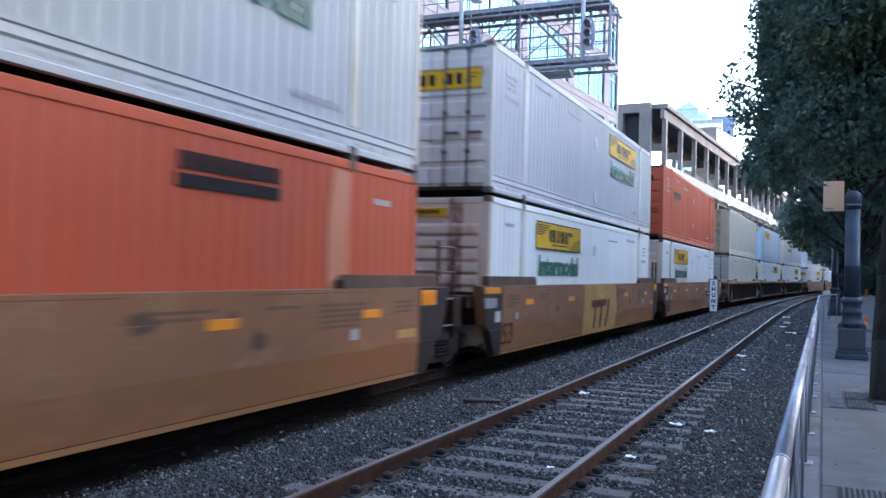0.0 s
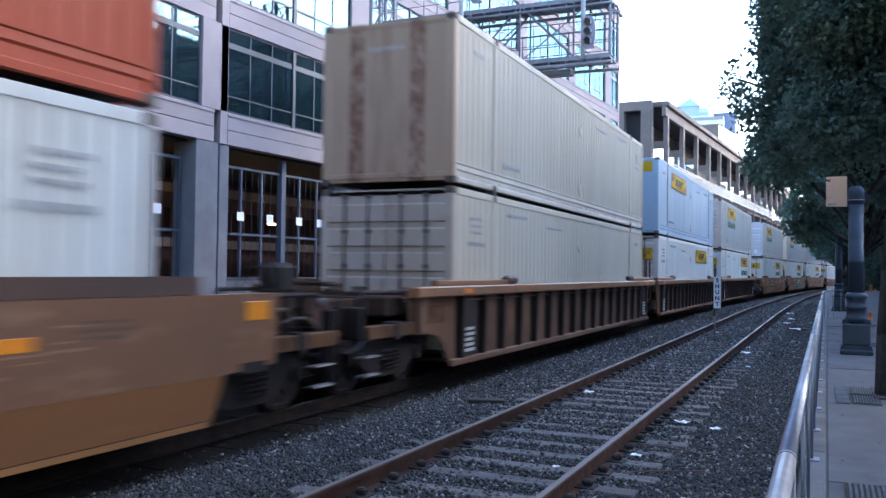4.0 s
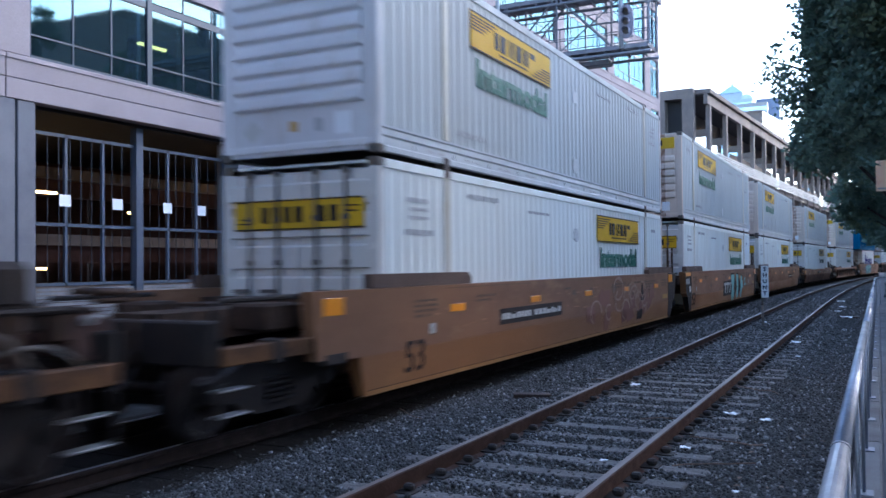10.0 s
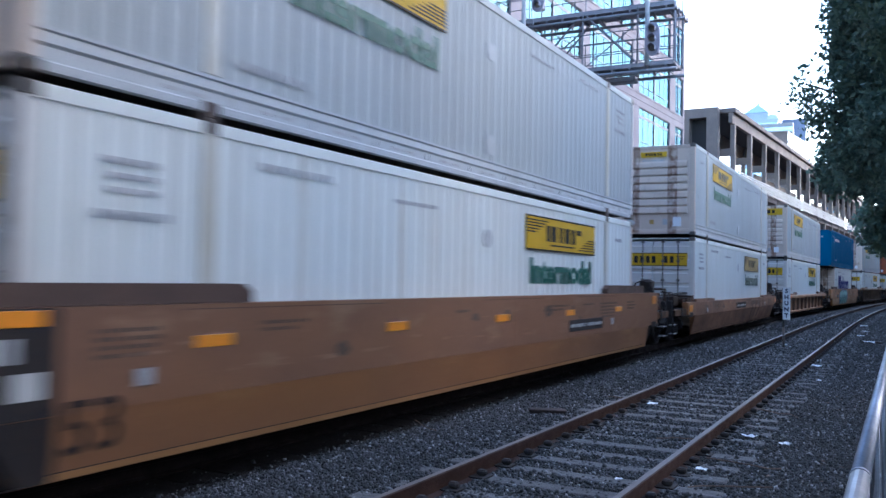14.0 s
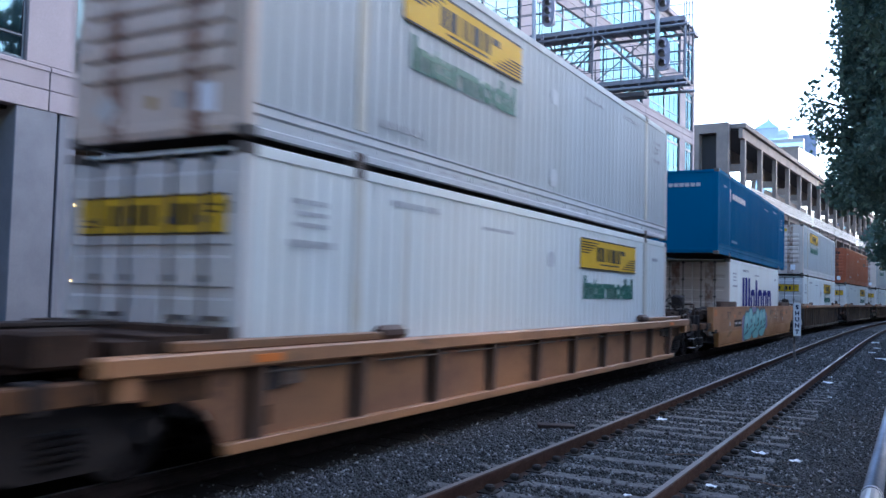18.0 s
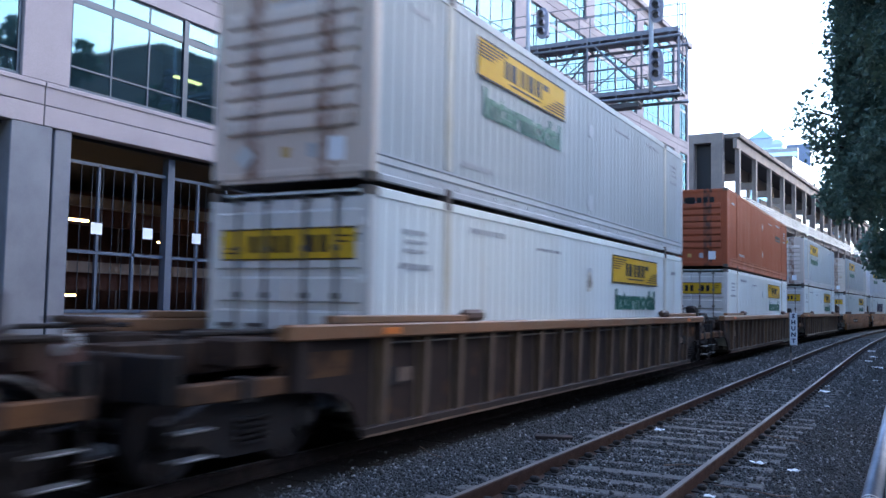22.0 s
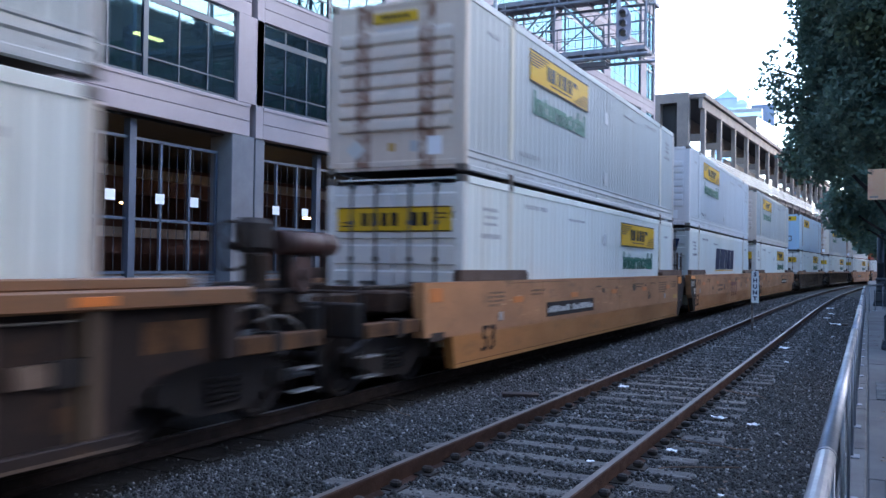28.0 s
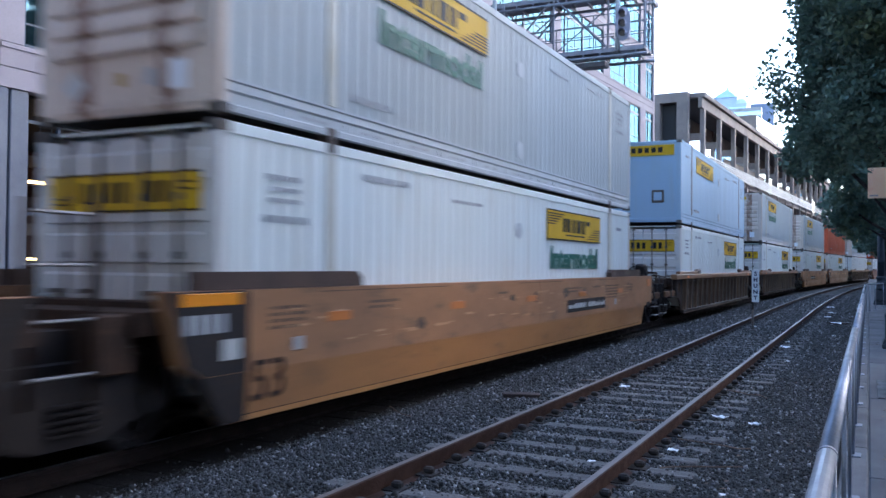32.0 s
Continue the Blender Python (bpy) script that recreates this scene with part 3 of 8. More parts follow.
def container(name, label, paint, nose_paint, door_paint, length=LEN, pitch=0.26, depth=0.021, sign="", strip="short", posts=True, extra=None, word=True, dusty=False):
    """An intermodal box, its smooth nose at -y and its doors at +y; its base is at z = 0."""
    c = thing(name, label, "container", "containers on the train")
    hl, hw = length / 2, WID / 2
    for s in (1, -1):
        part("side_wall", wavy_side(B(), s * (hw - 0.008), s, -hl + 0.10, hl - 0.10, 0.34, HGT - 0.10, pitch, depth), paint, c)
        bm = prism(B(), [(s * (hw - 0.10), 0.03), (s * (hw - 0.004), 0.03), (s * (hw - 0.004), 0.10), (s * (hw - 0.018), 0.115), (s * (hw - 0.022), 0.22), (s * (hw - 0.004), 0.245), (s * (hw - 0.012), 0.33), (s * (hw + 0.004), 0.345), (s * (hw + 0.004), 0.372), (s * (hw - 0.10), 0.378)], "y", -hl + 0.12, hl - 0.12)
        for i in range(12):
            y = -hl + 1.0 + i * (length - 2) / 11
            box(bm, *sorted((s * (hw - 0.03), s * (hw - 0.010))), y - 0.03, y + 0.03, 0.125, 0.20)
        part("bottom_rail", bm, RAIL_PAINT.get(paint, paint), c)
        part("top_rail", cut_box(B(), *sorted((s * (hw - 0.09), s * hw)), -hl + 0.12, hl - 0.12, HGT - 0.13, HGT - 0.005, 0.008), paint, c)
        for e in (-1, 1):
            part("corner_post", cut_box(B(), *sorted((s * (hw - 0.16), s * hw)), *sorted((e * (hl - 0.13), e * hl)), 0.11, HGT - 0.11, 0.012), nose_paint if e < 0 else door_paint, c)
            for z in (0, HGT - 0.118):
                bm = cut_box(B(), *sorted((s * (hw - 0.165), s * (hw + 0.004))), *sorted((e * (hl - 0.18), e * (hl + 0.004))), z, z + 0.118, 0.012)
                part("corner_casting", bm, M["casting"], c)
            if posts:
                y = e * (6.10)
                part("lift_post", cut_box(B(), *sorted((s * (hw - 0.05), s * (hw + 0.003))), y - 0.09, y + 0.09, 0.38, HGT - 0.1, 0.008), M["post_rust"] if paint == M["pale_blue"] else M["post_stain"] if paint in (M["grey"], M["white"]) else paint, c)
                for z in (-0.035, HGT - 0.125):
                    part("lift_casting", cut_box(B(), *sorted((s * (hw - 0.16), s * (hw + 0.006))), y - 0.1, y + 0.1, z, z + 0.16, 0.012), M["lift_steel"], c)
        # stencilled data as plain bars
        bm = B()
        x = sorted((s * (hw - 0.004), s * (hw + 0.003)))
        rnd = random.Random(17 + int(s))
        for ya, yb, za, zb, gap in ((-hl + 2.35, -hl + 3.45, 0.52, 0.61, 0.035), (hl - 1.35, hl - 0.75, 2.36, 2.42, 0.03), (hl - 1.35, hl - 0.85, 2.24, 2.29, 0.03), (hl - 1.35, hl - 0.80, 2.12, 2.17, 0.03), (hl - 1.5, hl - 0.7, 1.90, 1.98, 0.04), (-hl + 0.9, -hl + 1.4, 2.36, 2.44, 0.04), (hl - 3.9, hl - 2.7, 2.52, 2.60, 0.05), (hl - 6.4, hl - 5.3, 2.42, 2.47, 0.03)):
            y = ya
            while y < yb:
                w = rnd.uniform(0.03, 0.075)
                box(bm, *x, y, min(y + w, yb), za, zb)
                y += w + gap * rnd.uniform(0.6, 1.6)
        # worn oval slots along the bottom rail
        if posts and paint in (M["white"], M["grey"], M["cream"], M["lilac_white"]):
            for i in range(12):
                y = -hl + 1.65 + i * (length - 2) / 11
                for d in (-0.16, 0.16):
                    if abs(y + d) < hl - 0.4:
                        box(bm, *sorted((s * (hw - 0.031), s * (hw - 0.016))), y + d - 0.10, y + d + 0.10, 0.145, 0.18)
        tagged(part("stencil", bm, M["teal_mark"] if paint == M["teal"] else M["grey_mark"], c), kind="stuff")
        if posts and paint != M["teal"]:
            marks = ((2.12, 0.15), (0.91, 0.15)) if paint in (M["orange"], M["orange_dull"]) else ((2.10, 0.15), (0.62, 0.17))
            for z, r in marks:
                round_mark = paint in (M["white"], M["grey"], M["lilac_white"], M["pale_blue"])
                ring = [(r * math.cos(a), z + r * math.sin(a)) for a in [2 * math.pi * k / (12 if round_mark else 4) for k in range(12 if round_mark else 4)]]
                part("placard", prism(B(), ring, "x", *sorted((s * (hw - 0.010), s * (hw + 0.002)))), M["faded_disc"] if round_mark else M["door_cream"] if paint == M["cream"] else M["grey_mark"], c, "weathered round sticker" if round_mark else "faded diamond placard")
    # roof
    outline = [(hl - 0.1, HGT - 0.05), (-hl + 0.1, HGT - 0.05), (-hl + 0.1, HGT - 0.02)]
    for i in range(26):
        y = -hl + 0.5 + i * (length - 1.0) / 25
        outline += [(y - 0.14, HGT - 0.02), (y - 0.11, HGT - 0.006), (y + 0.11, HGT - 0.006), (y + 0.14, HGT - 0.02)]
    bm = prism(B(), outline + [(hl - 0.1, HGT - 0.02)], "x", -hw + 0.02, hw - 0.02)
    part("roof", bm, paint, c)
    part("floor_frame", box(B(), -hw + 0.1, hw - 0.1, -hl + 0.05, hl - 0.05, 0.06, 0.2), M["underframe"], c)
    # nose
    bm = box(B(), -hw + 0.14, hw - 0.14, -hl + 0.015, -hl + 0.06, 0.05, HGT - 0.05)
    part("nose_panel", bm, nose_paint, c)
    if strip != "smooth":
        for z in [0.70 + i * 0.2425 for i in range(7)]:
            if strip == "full" and z > 2.1:
                continue
            bm = prism(B(), [(-hl + 0.018, z - 0.004), (-hl - 0.034, z + 0.006), (-hl - 0.042, z + 0.04), (-hl - 0.030, z + 0.15), (-hl + 0.002, z + 0.215), (-hl + 0.018, z + 0.217)], "x", -1.06, 1.06)
            part("nose_rib", bm, nose_paint, c)
    for z in (0.10, HGT - 0.14):
        part("nose_sill", cut_box(B(), -hw + 0.14, hw - 0.14, -hl - 0.004, -hl + 0.08, z, z + 0.10, 0.01), nose_paint, c)
    if strip in ("short", "full", "smooth") and sign:
        w = 0.42 if strip == "short" else 1.06
        z = 2.50 if strip == "short" else 2.36
        tag = part("sign_strip", cut_box(B(), -w, w, -hl - 0.014, -hl + 0.016, z, z + (0.17 if strip == "short" else 0.36), 0.004), M["yellow"], c, "yellow name strip")
        bm = B()
        for i in range(6):
            a = -w * 0.62 + i * w * 0.22
            box(bm, a, a + w * 0.15, -hl - 0.019, -hl - 0.014, z + 0.05 if strip == "short" else z + 0.1, z + (0.13 if strip == "short" else 0.28))
        tagged(part("mark", bm, M["black"], tag), kind="stuff")
    bm = B()
    for k in range(9):
        box(bm, -0.36 + 0.08 * k, -0.31 + 0.08 * k, -hl + 0.008, -hl + 0.0125, 2.36, 2.42)
    tagged(part("stencil", bm, M["grey_mark"], c), kind="stuff")
    if strip == "smooth" and sign:
        # a small service hatch in a smooth nose
        hatch = part("hatch", cut_box(B(), 0.30, 0.72, -hl - 0.012, -hl + 0.016, 0.72, 1.16, 0.01), M["casting"], c, "small grey service hatch")
        part("hatch_panel", cut_box(B(), 0.37, 0.65, -hl - 0.022, -hl - 0.012, 0.80, 1.08, 0.006), nose_paint, hatch)
    elif strip != "smooth":
        part("placard", prism(B(), [(-0.75, 0.24), (-0.57, 0.41), (-0.75, 0.58), (-0.93, 0.41)], "y", -hl + 0.008, -hl + 0.0125), M["pale"], c, "pale diamond placard")
        part("placard", box(B(), -0.12, 0.02, -hl + 0.008, -hl + 0.0125, 0.36, 0.50), M["patch_yellow"], c, "small yellow placard")
        part("placard", box(B(), 0.30, 0.44, -hl + 0.008, -hl + 0.0125, 0.34, 0.52), M["grey_mark"], c)
        part("placard", box(B(), 0.62, 0.88, -hl + 0.008, -hl + 0.0125, 0.28, 0.58), M["paper"], c, "white notice plate")
    # doors
    for s in (1, -1):
        x0, x1 = sorted((s * 0.012, s * (hw - 0.15)))
        outline = [(hl - 0.06, HGT - 0.13), (hl - 0.06, 0.13), (hl - 0.03, 0.13)]
        for i in range(6):
            za = 0.17 + i * 0.425
            outline += [(hl - 0.045, za), (hl - 0.004, za + 0.02), (hl - 0.004, za + 0.30), (hl - 0.045, za + 0.33)]
        outline[1:3] = [(hl - 0.06, 0.13), (hl - 0.045, 0.13)]
        bm = prism(B(), outline + [(hl - 0.045, HGT - 0.13)], "x", x0, x1)
        door = part("door", bm, door_paint, c)
        for i in range(2):
            x = s * (0.22 + 0.48 * i + 0.1)
            bm = tube(B(), (x, hl + 0.025, 0.1), (x, hl + 0.025, HGT - 0.1), 0.02, 6)
            for z in (0.12, 0.75, 1.5, 2.1, HGT - 0.18):
                box(bm, x - 0.05, x + 0.05, hl - 0.004, hl + 0.035, z, z + 0.07)
            box(bm, *sorted((x, x + s * 0.3)), hl + 0.01, hl + 0.04, 1.12, 1.17)
            part("lock_rod", bm, M["casting"], door)
        bm = B()
        for z in (0.35, 1.0, 1.7, 2.4):
            box(bm, *sorted((s * (hw - 0.2), s * (hw - 0.06))), hl - 0.01, hl + 0.016, z, z + 0.1)
        tagged(part("hinge", bm, door_paint, door), kind="stuff")
    if sign:
        tag = part("sign_strip", cut_box(B(), -1.08, 1.08, hl - 0.003, hl + 0.004, 1.98, 2.40, 0.003), M["yellow"], c, "yellow name strip across the doors")
        bm = B()
        for i in range(7):
            if i != 2:
                box(bm, -0.66 + i * 0.19, -0.54 + i * 0.19, hl + 0.004, hl + 0.009, 2.08, 2.30)
        for xa, xb, za, zb in ((-1.08, 1.08, 1.985, 2.005), (-1.08, 1.08, 2.375, 2.395), (-1.02, -0.75, 2.27, 2.29), (-0.98, -0.78, 2.2, 2.22), (0.75, 1.02, 2.07, 2.09), (0.78, 0.98, 2.13, 2.15)):
            box(bm, xa, xb, hl + 0.004, hl + 0.009, za, zb)
        tagged(part("mark", bm, M["black"], tag), kind="stuff")
        for s in (1, -1):
            side_sign(c, s, 1.99, s * (hw - 0.006), word_too=strip != "smooth" and word, dusty=dusty)
    if extra:
        extra(c, hl, hw)
    return c


def name_blocks(material, count, length, z0, z1, centre, lean=0.0, heights=None, under=None, label="plain blue name blocks"):
    """Plain blocks in place of a company's name on both long sides; centre: metres behind the middle."""
    def make(c, hl, hw):
        for s in (1, -1):
            y0, y1 = centre - length / 2, centre + length / 2
            tagged(part("name_mark", blocks(B(), s * (hw - 0.004), s, y0, y1, z0, z1, count, lean * s, 0.66, 0.008, heights if s > 0 or not heights else heights[::-1]), material, c, label), kind="stuff")
            if under:
                part("name_line", box(B(), *sorted((s * (hw - 0.004), s * (hw + 0.004))), y0, y1, z0 - 0.09, z0 - 0.04), under, c)
    return make


def big_name(c, hl, hw):
    """Six plain blue shapes, two tall and four low with a gap in them, where the owner's name stands."""
    for s in (1, -1):
        bm = B()
        y = -3.45 * s
        for w, top, kind in ((1.62, 2.30, "m"), (0.92, 1.86, "o"), (0.40, 2.26, "i"), (1.04, 1.88, "o"), (1.06, 1.88, "o"), (1.0, 1.88, "n")):
            spans = {"m": ((0, 0.22, 0.95, top), (0.36, 0.62, 0.95, top), (0.78, 1.0, 0.95, top)), "i": ((0, 1, 0.95, top),),
                     "o": ((0, 0.32, 0.95, top - 0.10), (0.68, 1.0, 0.95, top - 0.10), (0.16, 0.84, 1.62, top)), "n": ((0, 0.32, 0.95, top), (0.68, 1.0, 0.95, top - 0.10), (0.32, 0.86, 1.62, top))}[kind]
            for i, (a, b, za, zb) in enumerate(spans):
                box(bm, *sorted((s * (hw - 0.004), s * (hw + 0.006 + 0.001 * i))), *sorted((y + s * a * w, y + s * b * w)), za, zb)
            y += s * (w + 0.21)
        tagged(part("name_mark", bm, M["blue"], c, "large plain blue name blocks"), kind="stuff")


def slanted_extra(c, hl, hw):
    """Five slanted navy shapes over broken orange lines, in place of the owner's name, on both sides and across the doors."""
    for s in (1, -1):
        x = sorted((s * (hw - 0.004), s * (hw + 0.006)))
        y, bm, lines = -2.35 * s, B(), B()
        for w in (1.02, 1.34, 0.36, 0.78, 0.92):
            prism(bm, [(y, 1.40), (y + s * w, 1.40), (y + s * (w + 0.25), 2.28), (y + s * 0.25, 2.28)], "x", *x)
            box(lines, *x, *sorted((y - s * 0.03, y + s * (w - 0.03))), 1.335, 1.375)
            y += s * (w + 0.14)
        tagged(part("name_mark", bm, M["navy"], c, "slanted navy name shapes"), kind="stuff")
        tagged(part("name_line", lines, M["yellow"], c), kind="stuff")
    tagged(part("name_mark", blocks_end(hl, 5, 0.85, 2.05, 2.5, 0.1), M["navy"], c), kind="stuff")


def blocks_end(hl, count, half, z0, z1, lean):
    bm = B()
    step = 2 * half / count
    for i in range(count):
        a = -half + i * step
        prism(bm, [(a, z0), (a + 0.6 * step, z0), (a + 0.6 * step - lean, z1), (a - lean, z1)], "y", hl + 0.0, hl + 0.008)
    return bm


def orange_extra(centre, z0, z1):
    def make(c, hl, hw):
        for s in (1, -1):
            y0, y1 = centre - 0.86, centre + 0.86
            tagged(part("name_mark", blocks(B(), s * (hw - 0.004), s, y0, y1, z0 + 0.5 * (z1 - z0), z1, 9, 0, 0.8, 0.008), M["black"], c, "small dark name blocks"), kind="stuff")
            part("name_line", box(B(), *sorted((s * (hw - 0.004), s * (hw + 0.004))), y0, y1, z0, z0 + 0.38 * (z1 - z0)), M["black"], c)
        tagged(part("name_mark", box(blocks_front(hl, 8, 0.9, 2.36, 2.56), -0.12, 0.12, -hl - 0.03, -hl - 0.02, 2.33, 2.58), M["black"], c), kind="stuff")
        tagged(part("name_mark", blocks_end(hl, 8, 0.9, 2.24, 2.46, 0.0), M["black"], c), kind="stuff")
        for x, z in ((-0.7, 1.75), (-0.7, 0.6)):
            part("placard", tube(B(), (x, -hl - 0.026, z), (x, -hl + 0.0, z), 0.16, 12), M["casting"], c)
    return make


def blocks_front(hl, count, half, z0, z1):
    bm = B()
    step = 2 * half / count
    for i in range(count):
        a = -half + i * step
        box(bm, a, a + 0.7 * step, -hl - 0.03, -hl + 0.016, z0, z1)
    return bm


def teal_extra(c, hl, hw):
    name_blocks(M["pale"], 8, 2.6, 2.1, 2.3, -4.3, 0, None, None, "faded pale name blocks")(c, hl, hw)
    for s in (1, -1):
        bm = B()
        for i in range(3):
            tube(bm, (s * (hw - 0.006), -6.0, 2.05 + 0.14 * i), (s * (hw + 0.004), -6.0, 2.05 + 0.14 * i), 0.09, 10)
        part("emblem", bm, M["pale"], c)
    tagged(part("name_mark", blocks_front(hl, 8, 0.75, 2.3, 2.42), M["pale"], c), kind="stuff")


KINDS = {
    "white": lambda: container("container", "white corrugated freight container with yellow sign panel, green lettering", M["white"], M["nose"], M["door_white"], sign="y"),
    "grey": lambda: container("container", "dull grey-white corrugated freight container with yellow sign panel", M["grey"], M["nose"], M["door_white"], sign="y"),
    "grey_tan": lambda: container("container", "dull grey-white freight container with tan rust-stained nose", M["grey"], M["nose_tan"], M["door_white"], sign="y"),
    "grey_full": lambda: container("container", "weathered grey-white freight container with wide yellow name strip", M["grey"], M["nose_tan"], M["door_white"], sign="y", strip="full"),
    "white_plain": lambda: container("container", "white corrugated freight container with yellow sign panel alone", M["white"], M["nose"], M["door_white"], sign="y", word=False),
    "white_dusty": lambda: container("container", "white corrugated freight container with dust-dulled yellow sign panel", M["white"], M["nose"], M["door_white"], sign="y", dusty=True),
    "grey_clean": lambda: container("container", "grey-white freight container with clean white ribbed nose", M["grey"], M["nose_white"], M["door_white"], sign="y"),
    "lilac_clean": lambda: container("container", "lilac-white freight container with clean white ribbed nose", M["lilac_white"], M["nose_white"], M["door_white"], sign="y"),
    "white_bare": lambda: container("container", "white corrugated freight container with grey stencils", M["white"], M["white"], M["white"]),
    "cream": lambda: container("container", "stained cream corrugated freight container", M["cream"], M["nose_rust"], M["door_cream"], strip="smooth"),
    "orange": lambda: container("container", "faded orange freight container with ribbed nose", M["orange"], M["orange"], M["orange"], depth=0.012, extra=orange_extra(-3.6, 2.22, 2.58)),
    "orange_late": lambda: container("container", "faded orange freight container with ribbed nose", M["orange"], M["orange"], M["orange"], depth=0.012, extra=orange_extra(4.7, 1.80, 2.06)),
    "orange_dull": lambda: container("container", "dull brownish orange freight container with ribbed nose", M["orange_dull"], M["orange_nose"], M["orange_dull"], depth=0.012, extra=orange_extra(4.7, 1.80, 2.06)),
    "pale_blue": lambda: container("container", "pale blue smooth-sided freight container with yellow sign", M["pale_blue"], M["pale_blue"], M["pale_blue"], pitch=1.22, depth=0.004, sign="y", strip="smooth"),
    "teal": lambda: container("container", "dark teal blue corrugated freight container", M["teal"], M["teal"], M["teal"], strip="smooth", pitch=0.24, depth=0.035, extra=teal_extra),
    "forty": lambda: container("container", "short white freight container with large blue name blocks", M["white"], M["nose"], M["nose"], length=12.192, pitch=1.2, depth=0.004, posts=False,
                               extra=big_name),
    "slanted": lambda: container("container", "white corrugated freight container with slanted navy name blocks", M["white"], M["white"], M["grey"], extra=slanted_extra),
}
BUILT = {}


def get_thing(kind, makers):
    if kind in BUILT:
        return copy_thing(BUILT[kind], Matrix())
    BUILT[kind] = makers[kind]()
    return BUILT[kind]


# ---- the train: well cars ----
WHEEL_R = 0.483
DROP = -0.15   # the train's rails lie lower than the near track's
WHEELS = []


def wheelset():
    bm = tube(B(), (-0.95, 0, 0), (0.95, 0, 0), 0.075, 8)
    for s in (1, -1):
        prof = [(0.70, WHEEL_R + 0.026), (0.73, WHEEL_R + 0.01), (0.74, WHEEL_R), (0.835, WHEEL_R - 0.008), (0.835, WHEEL_R - 0.06), (0.80, WHEEL_R - 0.08), (0.79, 0.17), (0.83, 0.14), (0.83, 0.08), (0.70, 0.08)]
        seg = 24
        rings = [[bm.verts.new((s * x, r * math.cos(2 * math.pi * i / seg), r * math.sin(2 * math.pi * i / seg))) for i in range(seg)] for x, r in prof]
        made = []
        for a, b in zip(rings, rings[1:] + rings[:1]):
            for i in range(seg):
                made.append(bm.faces.new((a[i], a[(i + 1) % seg], b[(i + 1) % seg], b[i])))
        bmesh.ops.recalc_face_normals(bm, faces=made)
        # two cast marks that show the turning
        for a in (0.6, 3.74):
            box(bm, *sorted((s * 0.80, s * 0.838)), 0.3 * math.cos(a) - 0.04, 0.3 * math.cos(a) + 0.04, 0.3 * math.sin(a) - 0.06, 0.3 * math.sin(a) + 0.06)
    return mesh_of(bm, "wheelset", M["wheel"])


WHEELSET = wheelset()
FRAME_OUTLINE = [(-1.12, 0.42), (-1.12, 0.60), (-0.85, 0.66), (-0.45, 0.80), (0.45, 0.80), (0.85, 0.66), (1.12, 0.60), (1.12, 0.42), (0.80, 0.40), (0.50, 0.24), (0.34, 0.20), (-0.34, 0.20), (-0.50, 0.24), (-0.80, 0.40)]


def bogie(car, y):
    # an added wide dark box closes the bright gap behind the side frames
    bg = part("bogie", box(tube(B(), (-0.9, y, 0.55 + DROP), (0.9, y, 0.55 + DROP), 0.12, 8), -0.68, 0.68, y - 0.75, y + 0.75, 0.12, 0.70), M["underframe"], car, "grimy black bogie")
    for s in (1, -1):
        bm = prism(B(), [(y + a, b + DROP) for a, b in FRAME_OUTLINE], "x", *sorted((s * 0.93, s * 1.07)))
        for a in (-0.89, 0.89):
            tube(bm, (s * 1.05, y + a, WHEEL_R + DROP), (s * 1.13, y + a, WHEEL_R + DROP), 0.11, 10)
        part("side_frame", bm, M["underframe"], bg)
        bm = B()
        for a in (-0.16, 0, 0.16):
            for k in range(5):
                tube(bm, (s * 1.09, y + a, 0.30 + DROP + k * 0.06), (s * 1.09, y + a, 0.34 + DROP + k * 0.06), 0.065, 8)
        tagged(part("spring", bm, M["underframe"], bg), kind="stuff")
    for a in (-0.89, 0.89):
        w = part("wheelset", WHEELSET, None, bg)
        w.matrix_parent_inverse = Matrix.Translation((0, y + a, WHEEL_R + DROP)) @ Matrix.Rotation(0.7 * y + a, 4, "X")
        WHEELS.append(w)
    return bg


# top, crease and lean inwards below it, for the two makes of smooth car
PROFILE, LOW_PROFILE = (1.34, 0.53, 0.03), (1.03, 0.63, 0.17)


def lean_at(z, profile):
    return max(0.0, profile[1] - z) / (profile[1] - 0.04) * profile[2]


